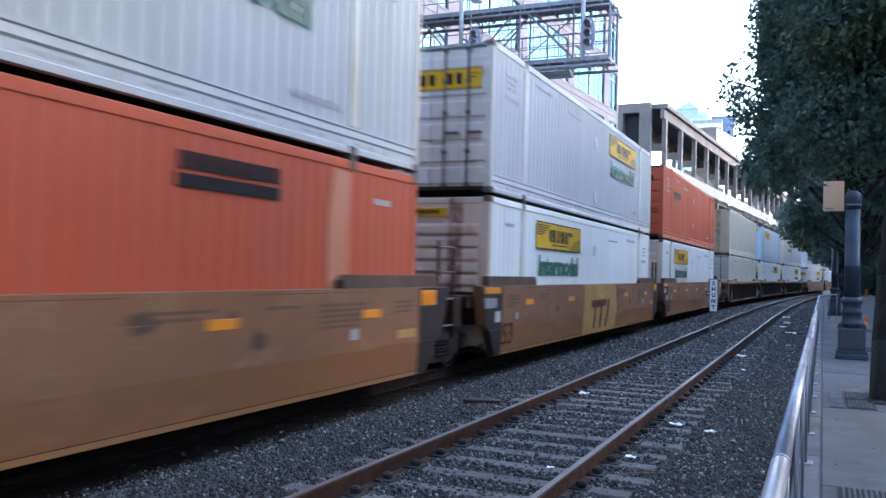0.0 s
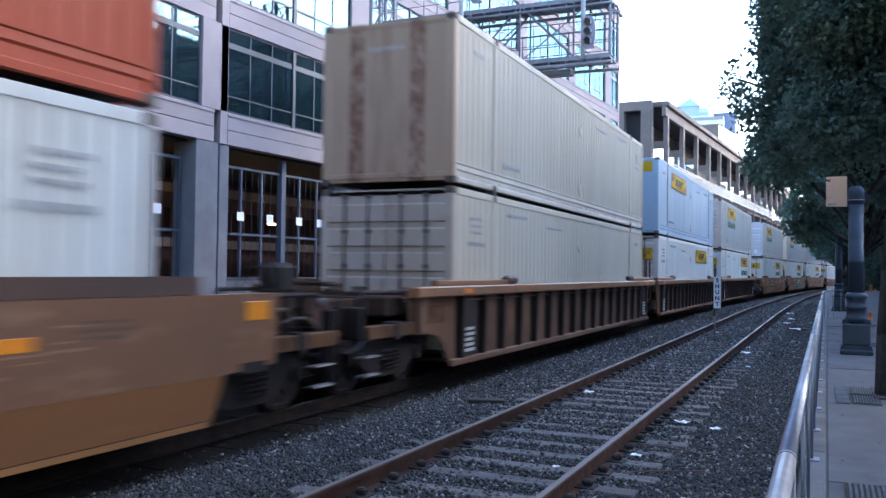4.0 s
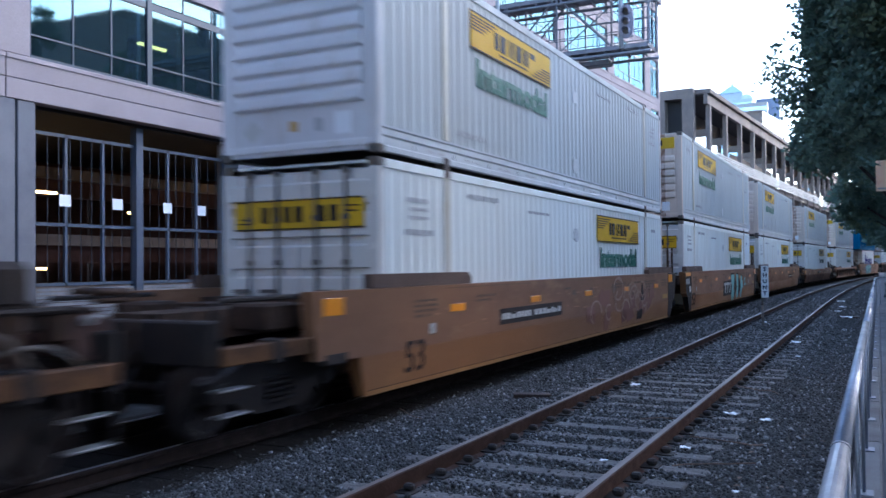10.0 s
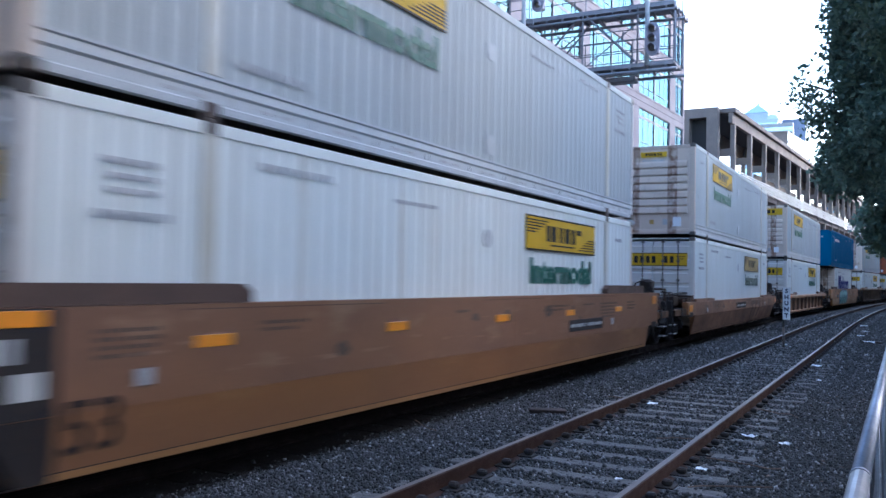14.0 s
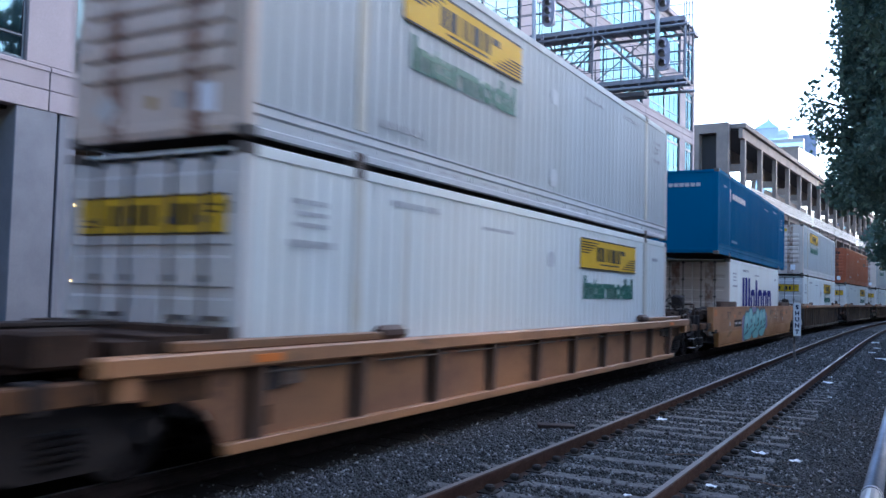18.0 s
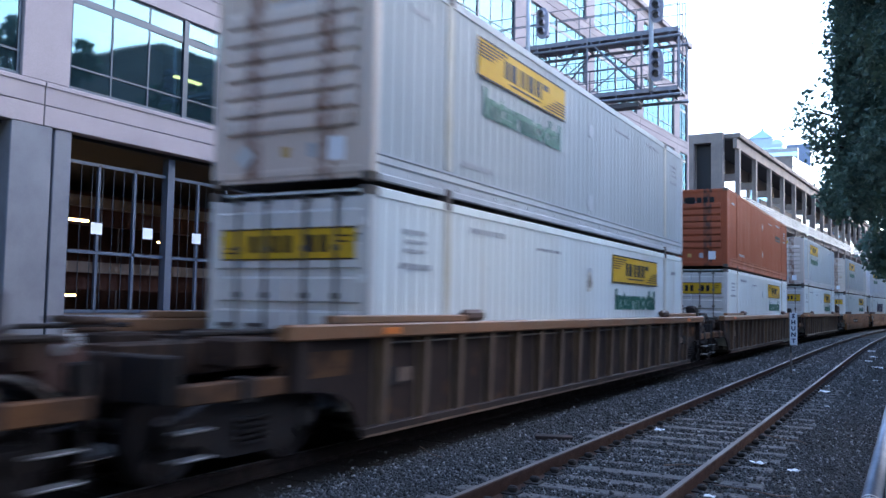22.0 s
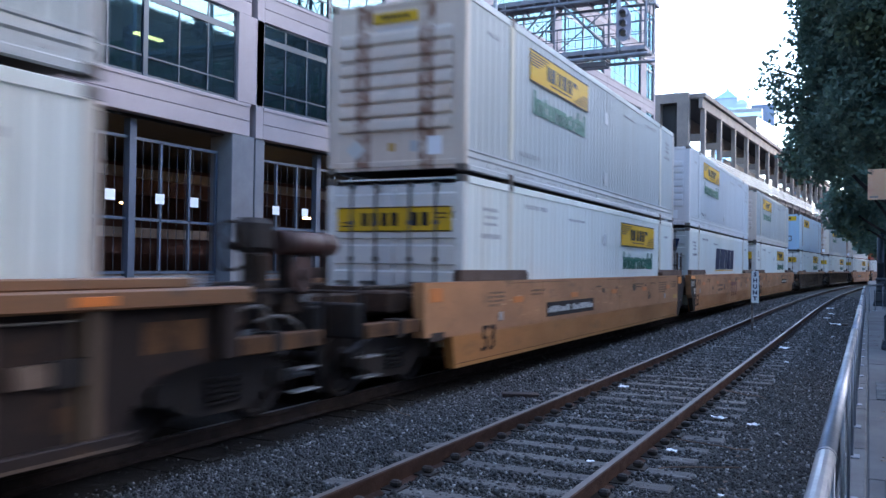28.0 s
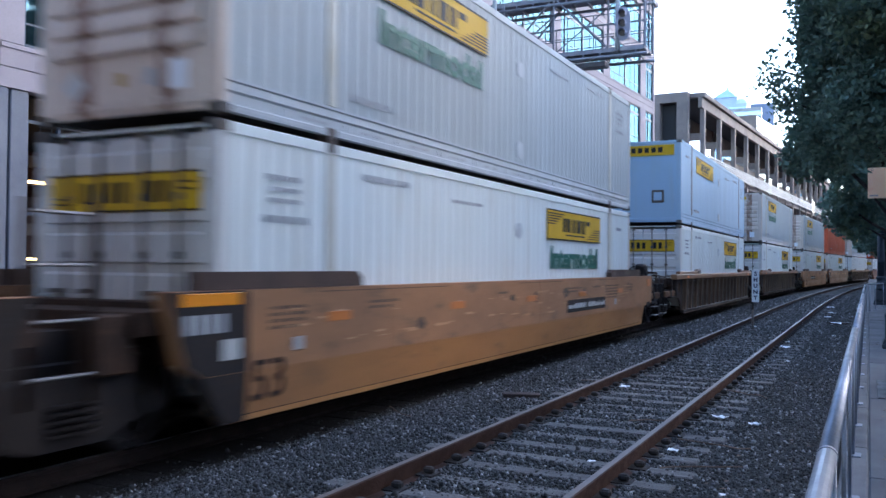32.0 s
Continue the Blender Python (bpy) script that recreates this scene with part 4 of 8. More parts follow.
def smooth_sill(car, s, paint, front, rear):
    hl = LEN / 2
    profile = LOW_PROFILE if paint == M["dirty_ochre"] else PROFILE
    tp, cr, _ = profile
    rise = 0.09 if profile == LOW_PROFILE else 0.18
    low_paint = {M["brown"]: M["brown_low"], M["ochre"]: M["ochre_low"]}.get(paint, paint)

    def settle(bm):
        for v in bm.verts:
            if abs(v.co.x) > 1.4:
                v.co.x -= s * lean_at(v.co.z, profile)
        return bm
    tip = lambda e, coupled: [(e * (hl + 0.80), cr), (e * (hl + 1.65), cr + 0.04), (e * (hl + 1.72), tp)] if coupled else [(e * (hl + 0.42), cr), (e * (hl + 0.62), cr + 0.12), (e * (hl + 0.86), tp)]
    foot = lambda e, coupled: e * (hl + (0.62 if coupled else 0.05))
    up = tip(1, rear) + tip(-1, front)[::-1]
    sill = part("side_sill", prism(B(), up, "x", *sorted((s * 1.32, s * 1.50))), paint, car)
    bm = prism(B(), [(foot(-1, front), 0.04), (foot(1, rear), 0.04), (tip(1, rear)[0][0], cr), (tip(-1, front)[0][0], cr)], "x", *sorted((s * 1.32, s * 1.498)))
    part("lower_sill", settle(bm), low_paint, sill)
    part("seam", settle(box(B(), *sorted((s * 1.45, s * 1.501)), foot(-1, front) + 0.05, foot(1, rear) - 0.05, 0.10, 0.108)), M["underframe"], sill)
    # the bare lower edge, rust along the top edge, dark smudges and chalky scuffs
    rim = {M["brown"]: M["rim_tan"], M["ochre"]: M["rim_ochre"]}.get(paint, paint)
    part("rim", settle(box(B(), *sorted((s * 1.45, s * 1.5005)), foot(-1, front) + 0.06, foot(1, rear) - 0.06, 0.043, 0.098)), rim, sill)
    bm = B()
    for ya, yb in ((-6.6, -3.3), (-0.5, 1.9), (3.7, 6.1)):
        box(bm, *sorted((s * 1.499, s * 1.5015)), ya, yb, tp - 0.05, tp - 0.040)
    tagged(part("rust_line", bm, M["rust_rib"], sill), kind="stuff")
    rnd = random.Random(31 if s > 0 else 32)
    for tone, count, wide, tall in ((M["faint_black"], 7, (0.06, 0.20), (0.05, 0.12)), ({M["brown"]: M["scuff_brown"], M["ochre"]: M["scuff_ochre"]}.get(paint, paint), 46, (0.04, 0.32), (0.006, 0.022))):
        bm = B()
        for _ in range(count):
            cy, cz, w, h = rnd.uniform(-7.2, 7.2), rnd.uniform(cr + 0.16, tp - 0.2), rnd.uniform(*wide), rnd.uniform(*tall)
            ring = [(cy + w * rnd.uniform(0.7, 1.2) * math.cos(math.pi * k / 5), cz + h * rnd.uniform(0.6, 1.3) * math.sin(math.pi * k / 5)) for k in range(10)]
            prism(bm, ring, "x", *sorted((s * 1.4985, s * 1.5012)))
        tagged(part("scuff", bm, tone, sill), kind="stuff")
    # raised container guides at the ends
    for e in (-1, 1):
        bm = prism(B(), [(e * (hl - 2.42), tp + 0.005), (e * (hl + 0.45), tp + 0.005), (e * (hl + 0.45), tp + rise), (e * (hl - 2.30), tp + rise), (e * (hl - 2.42), tp + 0.6 * rise)], "x", *sorted((s * 1.34, s * 1.47)))
        part("container_guide", bm, M["guide_brown"] if paint != M["dirty_ochre"] else paint, sill)
    if paint == M["dirty_ochre"]:
        part("tear_patch", box(B(), *sorted((s * 1.499, s * 1.503)), 5.6, 6.6, 0.72, 0.84), M["chord"], sill, "orange repainted patch")
    else:
        for y in (-6.2, -3.0, 0.15, 3.25, 6.35):
            part("reflector", cut_box(B(), *sorted((s * 1.50, s * 1.506)), y - 0.24, y + 0.24, 0.95, 1.06, 0.003), M["dull_reflector" if paint == M["ochre"] else "reflector"], sill, "amber reflector strip")
    for e, coupled in ((-1, front), (1, rear)):
        if coupled:
            y = e * (hl + 1.33)
            part("end_reflector", cut_box(B(), *sorted((s * 1.50, s * 1.508)), y - 0.2, y + 0.2, tp - 0.28, tp - 0.08, 0.004), M["dull_reflector" if paint == M["ochre"] else "reflector"], sill, "large amber end reflector")
            part("jacking_pad", cut_box(B(), *sorted((s * 1.40, s * 1.505)), *sorted((e * (hl + 1.05), e * (hl + 1.50))), cr - 0.03, cr + 0.10, 0.012), M["underframe"], sill)
            continue
        # black end panel with its reflector, and what is stencilled on it
        outline = [(e * (hl + d), z) for d, z in ((-0.24, cr + 0.005), (0.42, cr + 0.005), (0.62, cr + 0.12), (0.86, tp - 0.005), (-0.24, tp - 0.005))]
        panel = part("end_panel", prism(B(), outline, "x", *sorted((s * 1.4995, s * 1.504))), M["underframe"], sill, "black painted end panel")
        bm = prism(B(), [(e * (hl - 0.24), 0.045), (e * (hl + 0.06), 0.045), (e * (hl + 0.43), cr), (e * (hl - 0.24), cr)], "x", *sorted((s * 1.34, s * 1.503)))
        part("lower_panel", settle(bm), M["underframe"], panel)
        low, high, d0, d1 = (1.07, 1.30, -0.19, 0.32) if e > 0 else (1.20, 1.32, -0.12, 0.70)
        part("end_reflector", cut_box(B(), *sorted((s * 1.504, s * 1.51)), *sorted((e * (hl + d0), e * (hl + d1))), low, high, 0.003), M["reflector"], panel, "large amber end reflector")
        if e < 0:
            bm = B()
            for k in range(4):
                box(bm, *sorted((s * 1.504, s * 1.508)), *sorted((e * (hl + 0.10 + 0.15 * k), e * (hl + 0.20 + 0.15 * k))), 0.94, 1.12)
            tagged(part("stencil", bm, M["grey_mark"], panel), kind="stuff")
            part("placard", box(B(), *sorted((s * 1.504, s * 1.508)), *sorted((e * (hl - 0.12), e * (hl + 0.14))), 0.67, 0.87), M["pale"], panel, "pale square placard")
        else:
            part("worn_patch", box(B(), *sorted((s * 1.4995, s * 1.503)), *sorted((e * (hl - 0.95), e * (hl - 0.35))), 0.62, 0.74), M["patch_yellow"], sill, "worn yellow paint patch")
    # stencilled data in short strokes, in small blocks of lines
    bm = B()
    rnd = random.Random(7 if s > 0 else 8)
    for y, rows in ((-7.2, 4), (-5.2, 2), (-1.2, 1), (2.6, 2), (4.4, 1), (5.6, 5), (7.3, 3)):
        w = rnd.uniform(0.35, 1.1)
        for k in range(rows):
            a = y - w / 2
            while a < y + w / 2 - (0.2 * w if k == rows - 1 else 0):
                b = rnd.uniform(0.03, 0.10)
                z = 0.84 * tp - 0.068 * k
                box(bm, *sorted((s * 1.499, s * 1.502)), a, a + b, z, z + 0.036)
                a += b + rnd.uniform(0.02, 0.05)
    tagged(part("stencil", bm, M["faint_black"], sill), kind="stuff")
    for y in (-7.0, 5.9):
        part("placard", box(B(), *sorted((s * 1.499, s * 1.504)), y - 0.08, y + 0.08, 0.68, 0.82), M["grey_mark"], sill)
    # welded plate joints
    for y in (-5.0, 0.6, 5.2):
        part("weld", box(B(), *sorted((s * 1.499, s * 1.5025)), y, y + 0.012, cr + 0.01, tp - 0.02), paint, sill)
    return sill


def ribbed_sill(car, s, paint, front, rear):
    """The side of a ribbed car: a plate with upright ribs, arched over the bogie where a coupler follows."""
    hl = LEN / 2
    top = 1.02 if paint == M["ochre"] else 1.36
    under = top - 0.17
    arch = [(0.20, 0.05), (0.30, 0.25), (0.46, 0.44), (0.72, 0.57), (1.05, 0.62), (1.66, 0.64), (1.74, under + 0.01)]
    short = [(0.30, 0.05), (0.62, 0.62 * top), (0.9, under + 0.01)]
    ends = {1: arch if rear else short, -1: arch if front else short}
    outline = [(hl + d, z) for d, z in ends[1]] + [(-hl - d, z) for d, z in ends[-1][::-1]]
    sill = part("side_sill", prism(B(), outline, "x", *sorted((s * 1.32, s * 1.36))), M["stained_ochre"] if paint == M["ochre"] else paint, car)
    part("top_chord", cut_box(B(), *sorted((s * 1.32, s * 1.52)), -hl - (1.74 if front else 1.15), hl + (1.74 if rear else 1.15), under, top, 0.02), M["ochre"] if paint == M["ochre"] else M["chord"], sill, "worn tan-brown top chord")
    for e3, coupled in ((-1, front), (1, rear)):
        if coupled:
            part("worn_patch", box(B(), *sorted((s * 1.361, s * 1.366)), *sorted((e3 * (hl + 0.46), e3 * (hl + 1.2))), 0.57 * top, 0.78 * top), M["worn_ochre"], sill, "worn ochre paint patch")
            part("gusset", cut_box(B(), *sorted((s * 1.36, s * 1.49)), *sorted((e3 * (hl + 1.36), e3 * (hl + 1.58))), 0.66, under, 0.01), paint, sill)
    part("bottom_chord", cut_box(B(), *sorted((s * 1.34, s * 1.46)), -hl - 0.28, hl + 0.28, 0.04, 0.15, 0.01), paint, sill)
    if paint == M["dark_brown"]:
        part("rim", box(B(), *sorted((s * 1.40, s * 1.463)), -hl - 0.27, hl + 0.27, 0.036, 0.064), M["rib_tan"], sill, "rubbed tan lower edge")
    n = 10 if paint == M["ochre"] else 17
    bm = prism(B(), [(s * 1.36, 0.14), (s * 1.45, 0.14), (s * 1.49, under), (s * 1.36, under)], "y", -0.06, 0.06)
    box(bm, *sorted((s * 1.36, s * 1.372)), -0.15, 0.15, 0.14, under)
    # tan cars: the shadow beside each rib is put into the rib's dark colour
    rib = mesh_of(bm, "rib", {M["tan_brown"]: M["dark_brown"], M["ochre"]: M["rust_rib"]}.get(paint, M["rib_tan"]))
    for i in range(n):
        y = -hl + 0.15 + i * (LEN - 0.3) / (n - 1)
        part("rib", rib, None, sill).location.y = y
    bm = B()
    for y in range(-7, 8, 2):
        tube(bm, (s * 1.44, y * 0.99 - 0.85, under - 0.07), (s * 1.44, y * 0.99 + 0.85, under - 0.07), 0.012, 5)
    tagged(part("air_pipe", bm, M["casting"], sill), kind="stuff")
    for e2 in (-1, 1):
        part("container_guide", cut_box(B(), *sorted((s * 1.33, s * 1.47)), *sorted((e2 * (hl - 2.3), e2 * (hl + 0.95))), top + 0.002, top + 0.095, 0.012), M["chord"], sill)
        part("guide_foot", cut_box(B(), *sorted((s * 1.33, s * 1.49)), *sorted((e2 * (hl - 2.85), e2 * (hl - 2.25))), top + 0.004, top + 0.17, 0.05), M["guide_brown"], sill)
        y = e2 * (hl - 0.2)
        part("reflector", cut_box(B(), *sorted((s * 1.52, s * 1.526)), y - 0.2, y + 0.2, top - 0.13, top - 0.05, 0.003), M["orange_lamp"], sill, "faded orange reflector strip")
        if paint == M["tan_brown"]:
            y0, y1 = sorted((e2 * 7.3, e2 * 8.0))
            patch = part("number_patch", box(B(), *sorted((s * 1.365, s * 1.44)), y0, y1, 0.17, 1.12), M["underframe"], sill, "black stencil patch")
            bm = B()
            for k in range(5):
                box(bm, *sorted((s * 1.44, s * 1.444)), y0 + 0.1, y1 - 0.1 - 0.04 * (k % 3), 0.24 + 0.09 * k, 0.29 + 0.09 * k)
            tagged(part("stencil", bm, M["pale"], patch), kind="stuff")
        else:
            part("valve_box", box(B(), *sorted((s * 1.362, s * 1.43)), *sorted((e2 * (hl - 0.22), e2 * (hl - 0.50))), 0.60, 0.82), M["underframe"], sill, "black valve box")
            part("data_plate", box(B(), *sorted((s * 1.362, s * 1.42)), *sorted((e2 * (hl - 0.52), e2 * (hl - 0.84))), 0.63, 0.80), M["dusty_block"], sill, "pale worn data plate")
            part("worn_patch", box(B(), *sorted((s * 1.361, s * 1.366)), *sorted((e2 * (hl - 0.05), e2 * (hl - 0.42))), 0.24, 0.44), M["worn_ochre"], sill)
    return sill


def end_gear(car, e, coupled, high):
    """What stands between the well and the next car; e: -1 front, +1 rear."""
    hl = LEN / 2
    Y = lambda d: e * (hl + d)
    grime = M["grimy_brown"]
    bm = box(B(), -1.31, 1.31, *sorted((Y(0.08), Y(0.42))), 0.62, 1.22)
    box(bm, -1.31, 1.31, *sorted((Y(0.42), Y(1.02))), 0.95, 1.16)
    part("bulkhead", bm, grime, car)
    if coupled:
        bm = box(B(), -0.36, 0.36, *sorted((Y(0.3), Y(2.85))), 0.82, 1.14)
        box(bm, -1.26, 1.26, *sorted((Y(1.02), Y(1.4))), 0.98, 1.12)
        part("end_platform", bm, grime, car)
        part("end_beam", cut_box(B(), -1.36, 1.36, *sorted((Y(3.02), Y(3.2))), 0.66, 1.10, 0.02), M["underframe"], car)
        bm = box(B(), -0.12, 0.12, *sorted((Y(2.8), Y(3.42))), 0.78, 1.0)
        cut_box(bm, -0.2, 0.2, *sorted((Y(3.38), Y(3.56))), 0.70, 1.06, 0.03)
        part("coupler", bm, M["underframe"], car)
        for s in (1, -1):
            part("side_beam", cut_box(B(), *sorted((s * 1.26, s * 1.44)), *sorted((Y(1.66), Y(3.1))), 0.66, 0.84, 0.012), M["worn_ochre"], car, "worn side beam over the bogie")
            part("cross_strap", cut_box(B(), *sorted((s * 1.24, s * 1.46)), *sorted((Y(2.18), Y(2.34))), 0.62, 0.87, 0.01), M["underframe"], car)
            part("deck_pipe", hose(B(), [(s * 1.22, Y(1.4), 1.29), (s * 1.22, Y(2.9), 1.29), (s * 1.22, Y(3.0), 1.2), (s * 1.22, Y(3.0), 0.9)], 0.03), M["underframe"], car)
            bm = B()
            for x in (1.0, 1.38):
                tube(bm, (s * x, Y(3.1), 0.12), (s * x, Y(3.1), 1.2), 0.02, 6)
            part("ladder", bm, M["underframe"], car)
            for z in (0.16, 0.41):
                part("step", cut_box(B(), *sorted((s * 1.24, s * 1.40)), *sorted((Y(2.66), Y(3.08))), z, z + 0.02, 0.005), M["step_steel"], car, "bare metal step")
            part("deck_box", cut_box(B(), *sorted((s * 0.62, s * 1.16)), *sorted((Y(1.5), Y(2.1))), 0.92, 1.22, 0.03), grime, car)
            part("brake_hose", hose(B(), [(s * 0.45, Y(3.2), 0.8), (s * 0.43, Y(3.34), 0.52), (s * 0.40, Y(3.42), 0.44), (s * 0.36, Y(3.52), 0.42)], 0.03), M["underframe"], car)
        if e > 0:
            hi = 1.92 if high else 1.52
            part("brake_post", cut_box(B(), 0.98, 1.18, *sorted((Y(2.16), Y(2.42))), 1.10, hi - 0.20, 0.03), M["underframe"], car)
            part("brake_housing", cut_box(B(), 0.90, 1.22, *sorted((Y(2.08), Y(2.50))), hi - 0.22, hi + 0.16, 0.06), M["underframe"], car, "grimy black hand brake housing")
            part("brake_foot", cut_box(B(), 1.02, 1.20, *sorted((Y(2.02), Y(2.56))), 1.12, 1.38, 0.03), M["underframe"], car)
            part("chain_guard", cut_box(B(), 1.18, 1.24, *sorted((Y(2.20), Y(2.36))), 0.86, hi - 0.24, 0.012), grime, car)
            part("valve_bracket", cut_box(B(), 1.06, 1.22, *sorted((Y(2.62), Y(3.10))), 1.02, 1.30, 0.03), grime, car)
            part("cut_out_cock", tube(tube(B(), (1.20, Y(2.94), 1.20), (1.30, Y(2.94), 1.20), 0.045, 10), (1.27, Y(2.94), 1.20), (1.27, Y(3.08), 1.24), 0.012, 6), M["step_steel"], car, "bare metal cut-out cock")
            centre = Vector((1.02, Y(1.96), hi - 0.15))
            rim = [centre + 0.26 * Vector((math.cos(math.pi * i / 10), 0, math.sin(math.pi * i / 10))) for i in range(21)]
            wheel = part("brake_wheel", hose(B(), rim, 0.018, 6), M["underframe"], car)
            for a in (0.4, 2.5, 4.6):
                part("spoke", tube(B(), centre, centre + 0.26 * Vector((math.cos(a), 0, math.sin(a))), 0.014, 6), M["underframe"], wheel)
            part("hub", tube(B(), (1.02, Y(1.93), hi - 0.15), (1.02, Y(2.1), hi - 0.15), 0.04, 8), M["underframe"], wheel)
            if hi > 1.6:
                bm = tube(B(), (1.16, Y(2.60), hi - 0.10), (1.16, Y(3.62), hi - 0.10), 0.135, 16)
                for d in (2.78, 3.4):
                    tube(bm, (1.16, Y(d), hi - 0.10), (1.16, Y(d + 0.05), hi - 0.10), 0.145, 16)
                part("air_reservoir", bm, M["red_tank"], car, "dull red-brown air reservoir")
                for d in (2.72, 3.10):
                    part("reservoir_bracket", cut_box(B(), 1.04, 1.2, *sorted((Y(d), Y(d + 0.08))), 0.9, hi - 0.2, 0.01), M["underframe"], car)
                bm = tube(B(), (1.24, Y(2.88), hi - 0.45), (1.30, Y(2.88), hi - 0.45), 0.20, 18)
                tube(bm, (1.30, Y(2.88), hi - 0.45), (1.34, Y(2.88), hi - 0.45), 0.07, 10)
                part("valve_cover", bm, M["red_tank"], car, "dull red round valve cover")
            else:
                part("air_reservoir", tube(B(), (0.70, Y(3.0), hi - 0.46), (1.24, Y(3.0), hi - 0.46), 0.2, 16), M["red_tank"], car, "dull red-brown air reservoir")
                part("reservoir_bracket", box(B(), 0.8, 1.16, *sorted((Y(2.86), Y(3.14))), 0.9, hi - 0.6), M["underframe"], car)
            bm = tube(B(), (1.26, Y(2.95), hi - 0.1), (1.26, Y(3.4), hi - 0.1), 0.03, 8)
            tube(bm, (1.26, Y(3.4), hi - 0.1), (1.26, Y(3.4), 0.75), 0.03, 8)
            tube(bm, (1.26, Y(3.4), hi - 0.1), (0.5, Y(3.4), hi - 0.1), 0.03, 8)
            tube(bm, (1.26, Y(3.0), 1.35), (1.26, Y(3.4), 1.35), 0.022, 8)
            part("grab_rail", bm, grime, car)
            # looped air hoses in pale rubber and bare pipe
            for x, d0, d1, z in ((1.32, 1.74, 2.36, 1.10), (1.30, 2.05, 2.95, 0.98), (0.78, 2.6, 3.3, 1.25)):
                bm = hose(B(), [(x + 0.05 * math.sin(math.pi * q / 7), Y(d0 + (d1 - d0) * q / 7), z + 0.14 * math.sin(math.pi * q / 7) - 0.22 * q / 7) for q in range(8)], 0.021)
                part("air_hose", bm, M["casting"], car, "worn grey air hose")
        bogie(car, Y(1.80))
    else:
        bm = box(B(), -0.5, 0.5, *sorted((Y(0.3), Y(1.5))), 0.62, 0.98)
        part("articulation_arm", bm, M["underframe"], car)
        for s in (1, -1) if e > 0 else ():
            bm = B()
            for y in (0.98, 1.6):
                tube(bm, (s * 1.24, Y(y), 0.45), (s * 1.24, Y(y), 2.1), 0.035, 8)
            lad = part("ladder", bm, M["grimy_brown"], car)
            for z in (0.68, 1.13, 1.58, 2.0):
                part("rung", tube(B(), (s * 1.25, Y(0.98), z), (s * 1.25, Y(1.6), z), 0.016, 6), M["step_steel"], lad, "bare metal rung")
            part("hose_box", cut_box(B(), *sorted((s * 0.9, s * 1.2)), *sorted((Y(1.7), Y(2.1))), 0.62, 1.15, 0.02), M["grimy_brown"], car)
        if e > 0:
            bogie(car, e * 9.62)


def well_car(style, paint, front, rear, label):
    """front, rear: True where a coupler is, False where the next unit is hinged on."""
    car = thing("well_car", label, "railcar", "cars of the train")
    make = smooth_sill if style == "smooth" else ribbed_sill
    sills = [make(car, s, paint, front, rear) for s in (1, -1)]
    bm = box(B(), -1.32, 1.32, -8.0, 8.0, 0.075, 0.12)
    for y in range(-7, 8, 2):
        box(bm, -1.32, 1.32, y - 0.15, y + 0.15, 0.04, 0.075)
    part("well_floor", bm, M["underframe"], car)
    end_gear(car, -1, front, style == "ribbed_high")
    end_gear(car, 1, rear, style == "ribbed_high")
    return car, sills


CAR_LABELS = {
    "brown": "red-brown smooth-sided articulated double-stack well car",
    "dirty_ochre": "grimy dark ochre smooth-sided double-stack well car",
    "ochre": "ochre yellow smooth-sided double-stack well car",
    "dark_brown": "dark rusty brown ribbed double-stack well car",
    "tan_brown": "worn tan-brown ribbed double-stack well car",
    "ochre_rib": "ochre ribbed double-stack well car",
}
CAR_KEYS = {}


def get_car(style, tone, front, rear):
    key = (style, tone, front, rear)
    if key in CAR_KEYS:
        c = copy_thing(CAR_KEYS[key], Matrix())
        WHEELS.extend(o for o in c.children_recursive if o.name.startswith("wheelset"))
        return c
    label = CAR_LABELS["ochre_rib" if (style, tone) == ("ribbed", "ochre") else tone]
    CAR_KEYS[key] = well_car(style, M[tone], front, rear, label)[0]
    return CAR_KEYS[key]


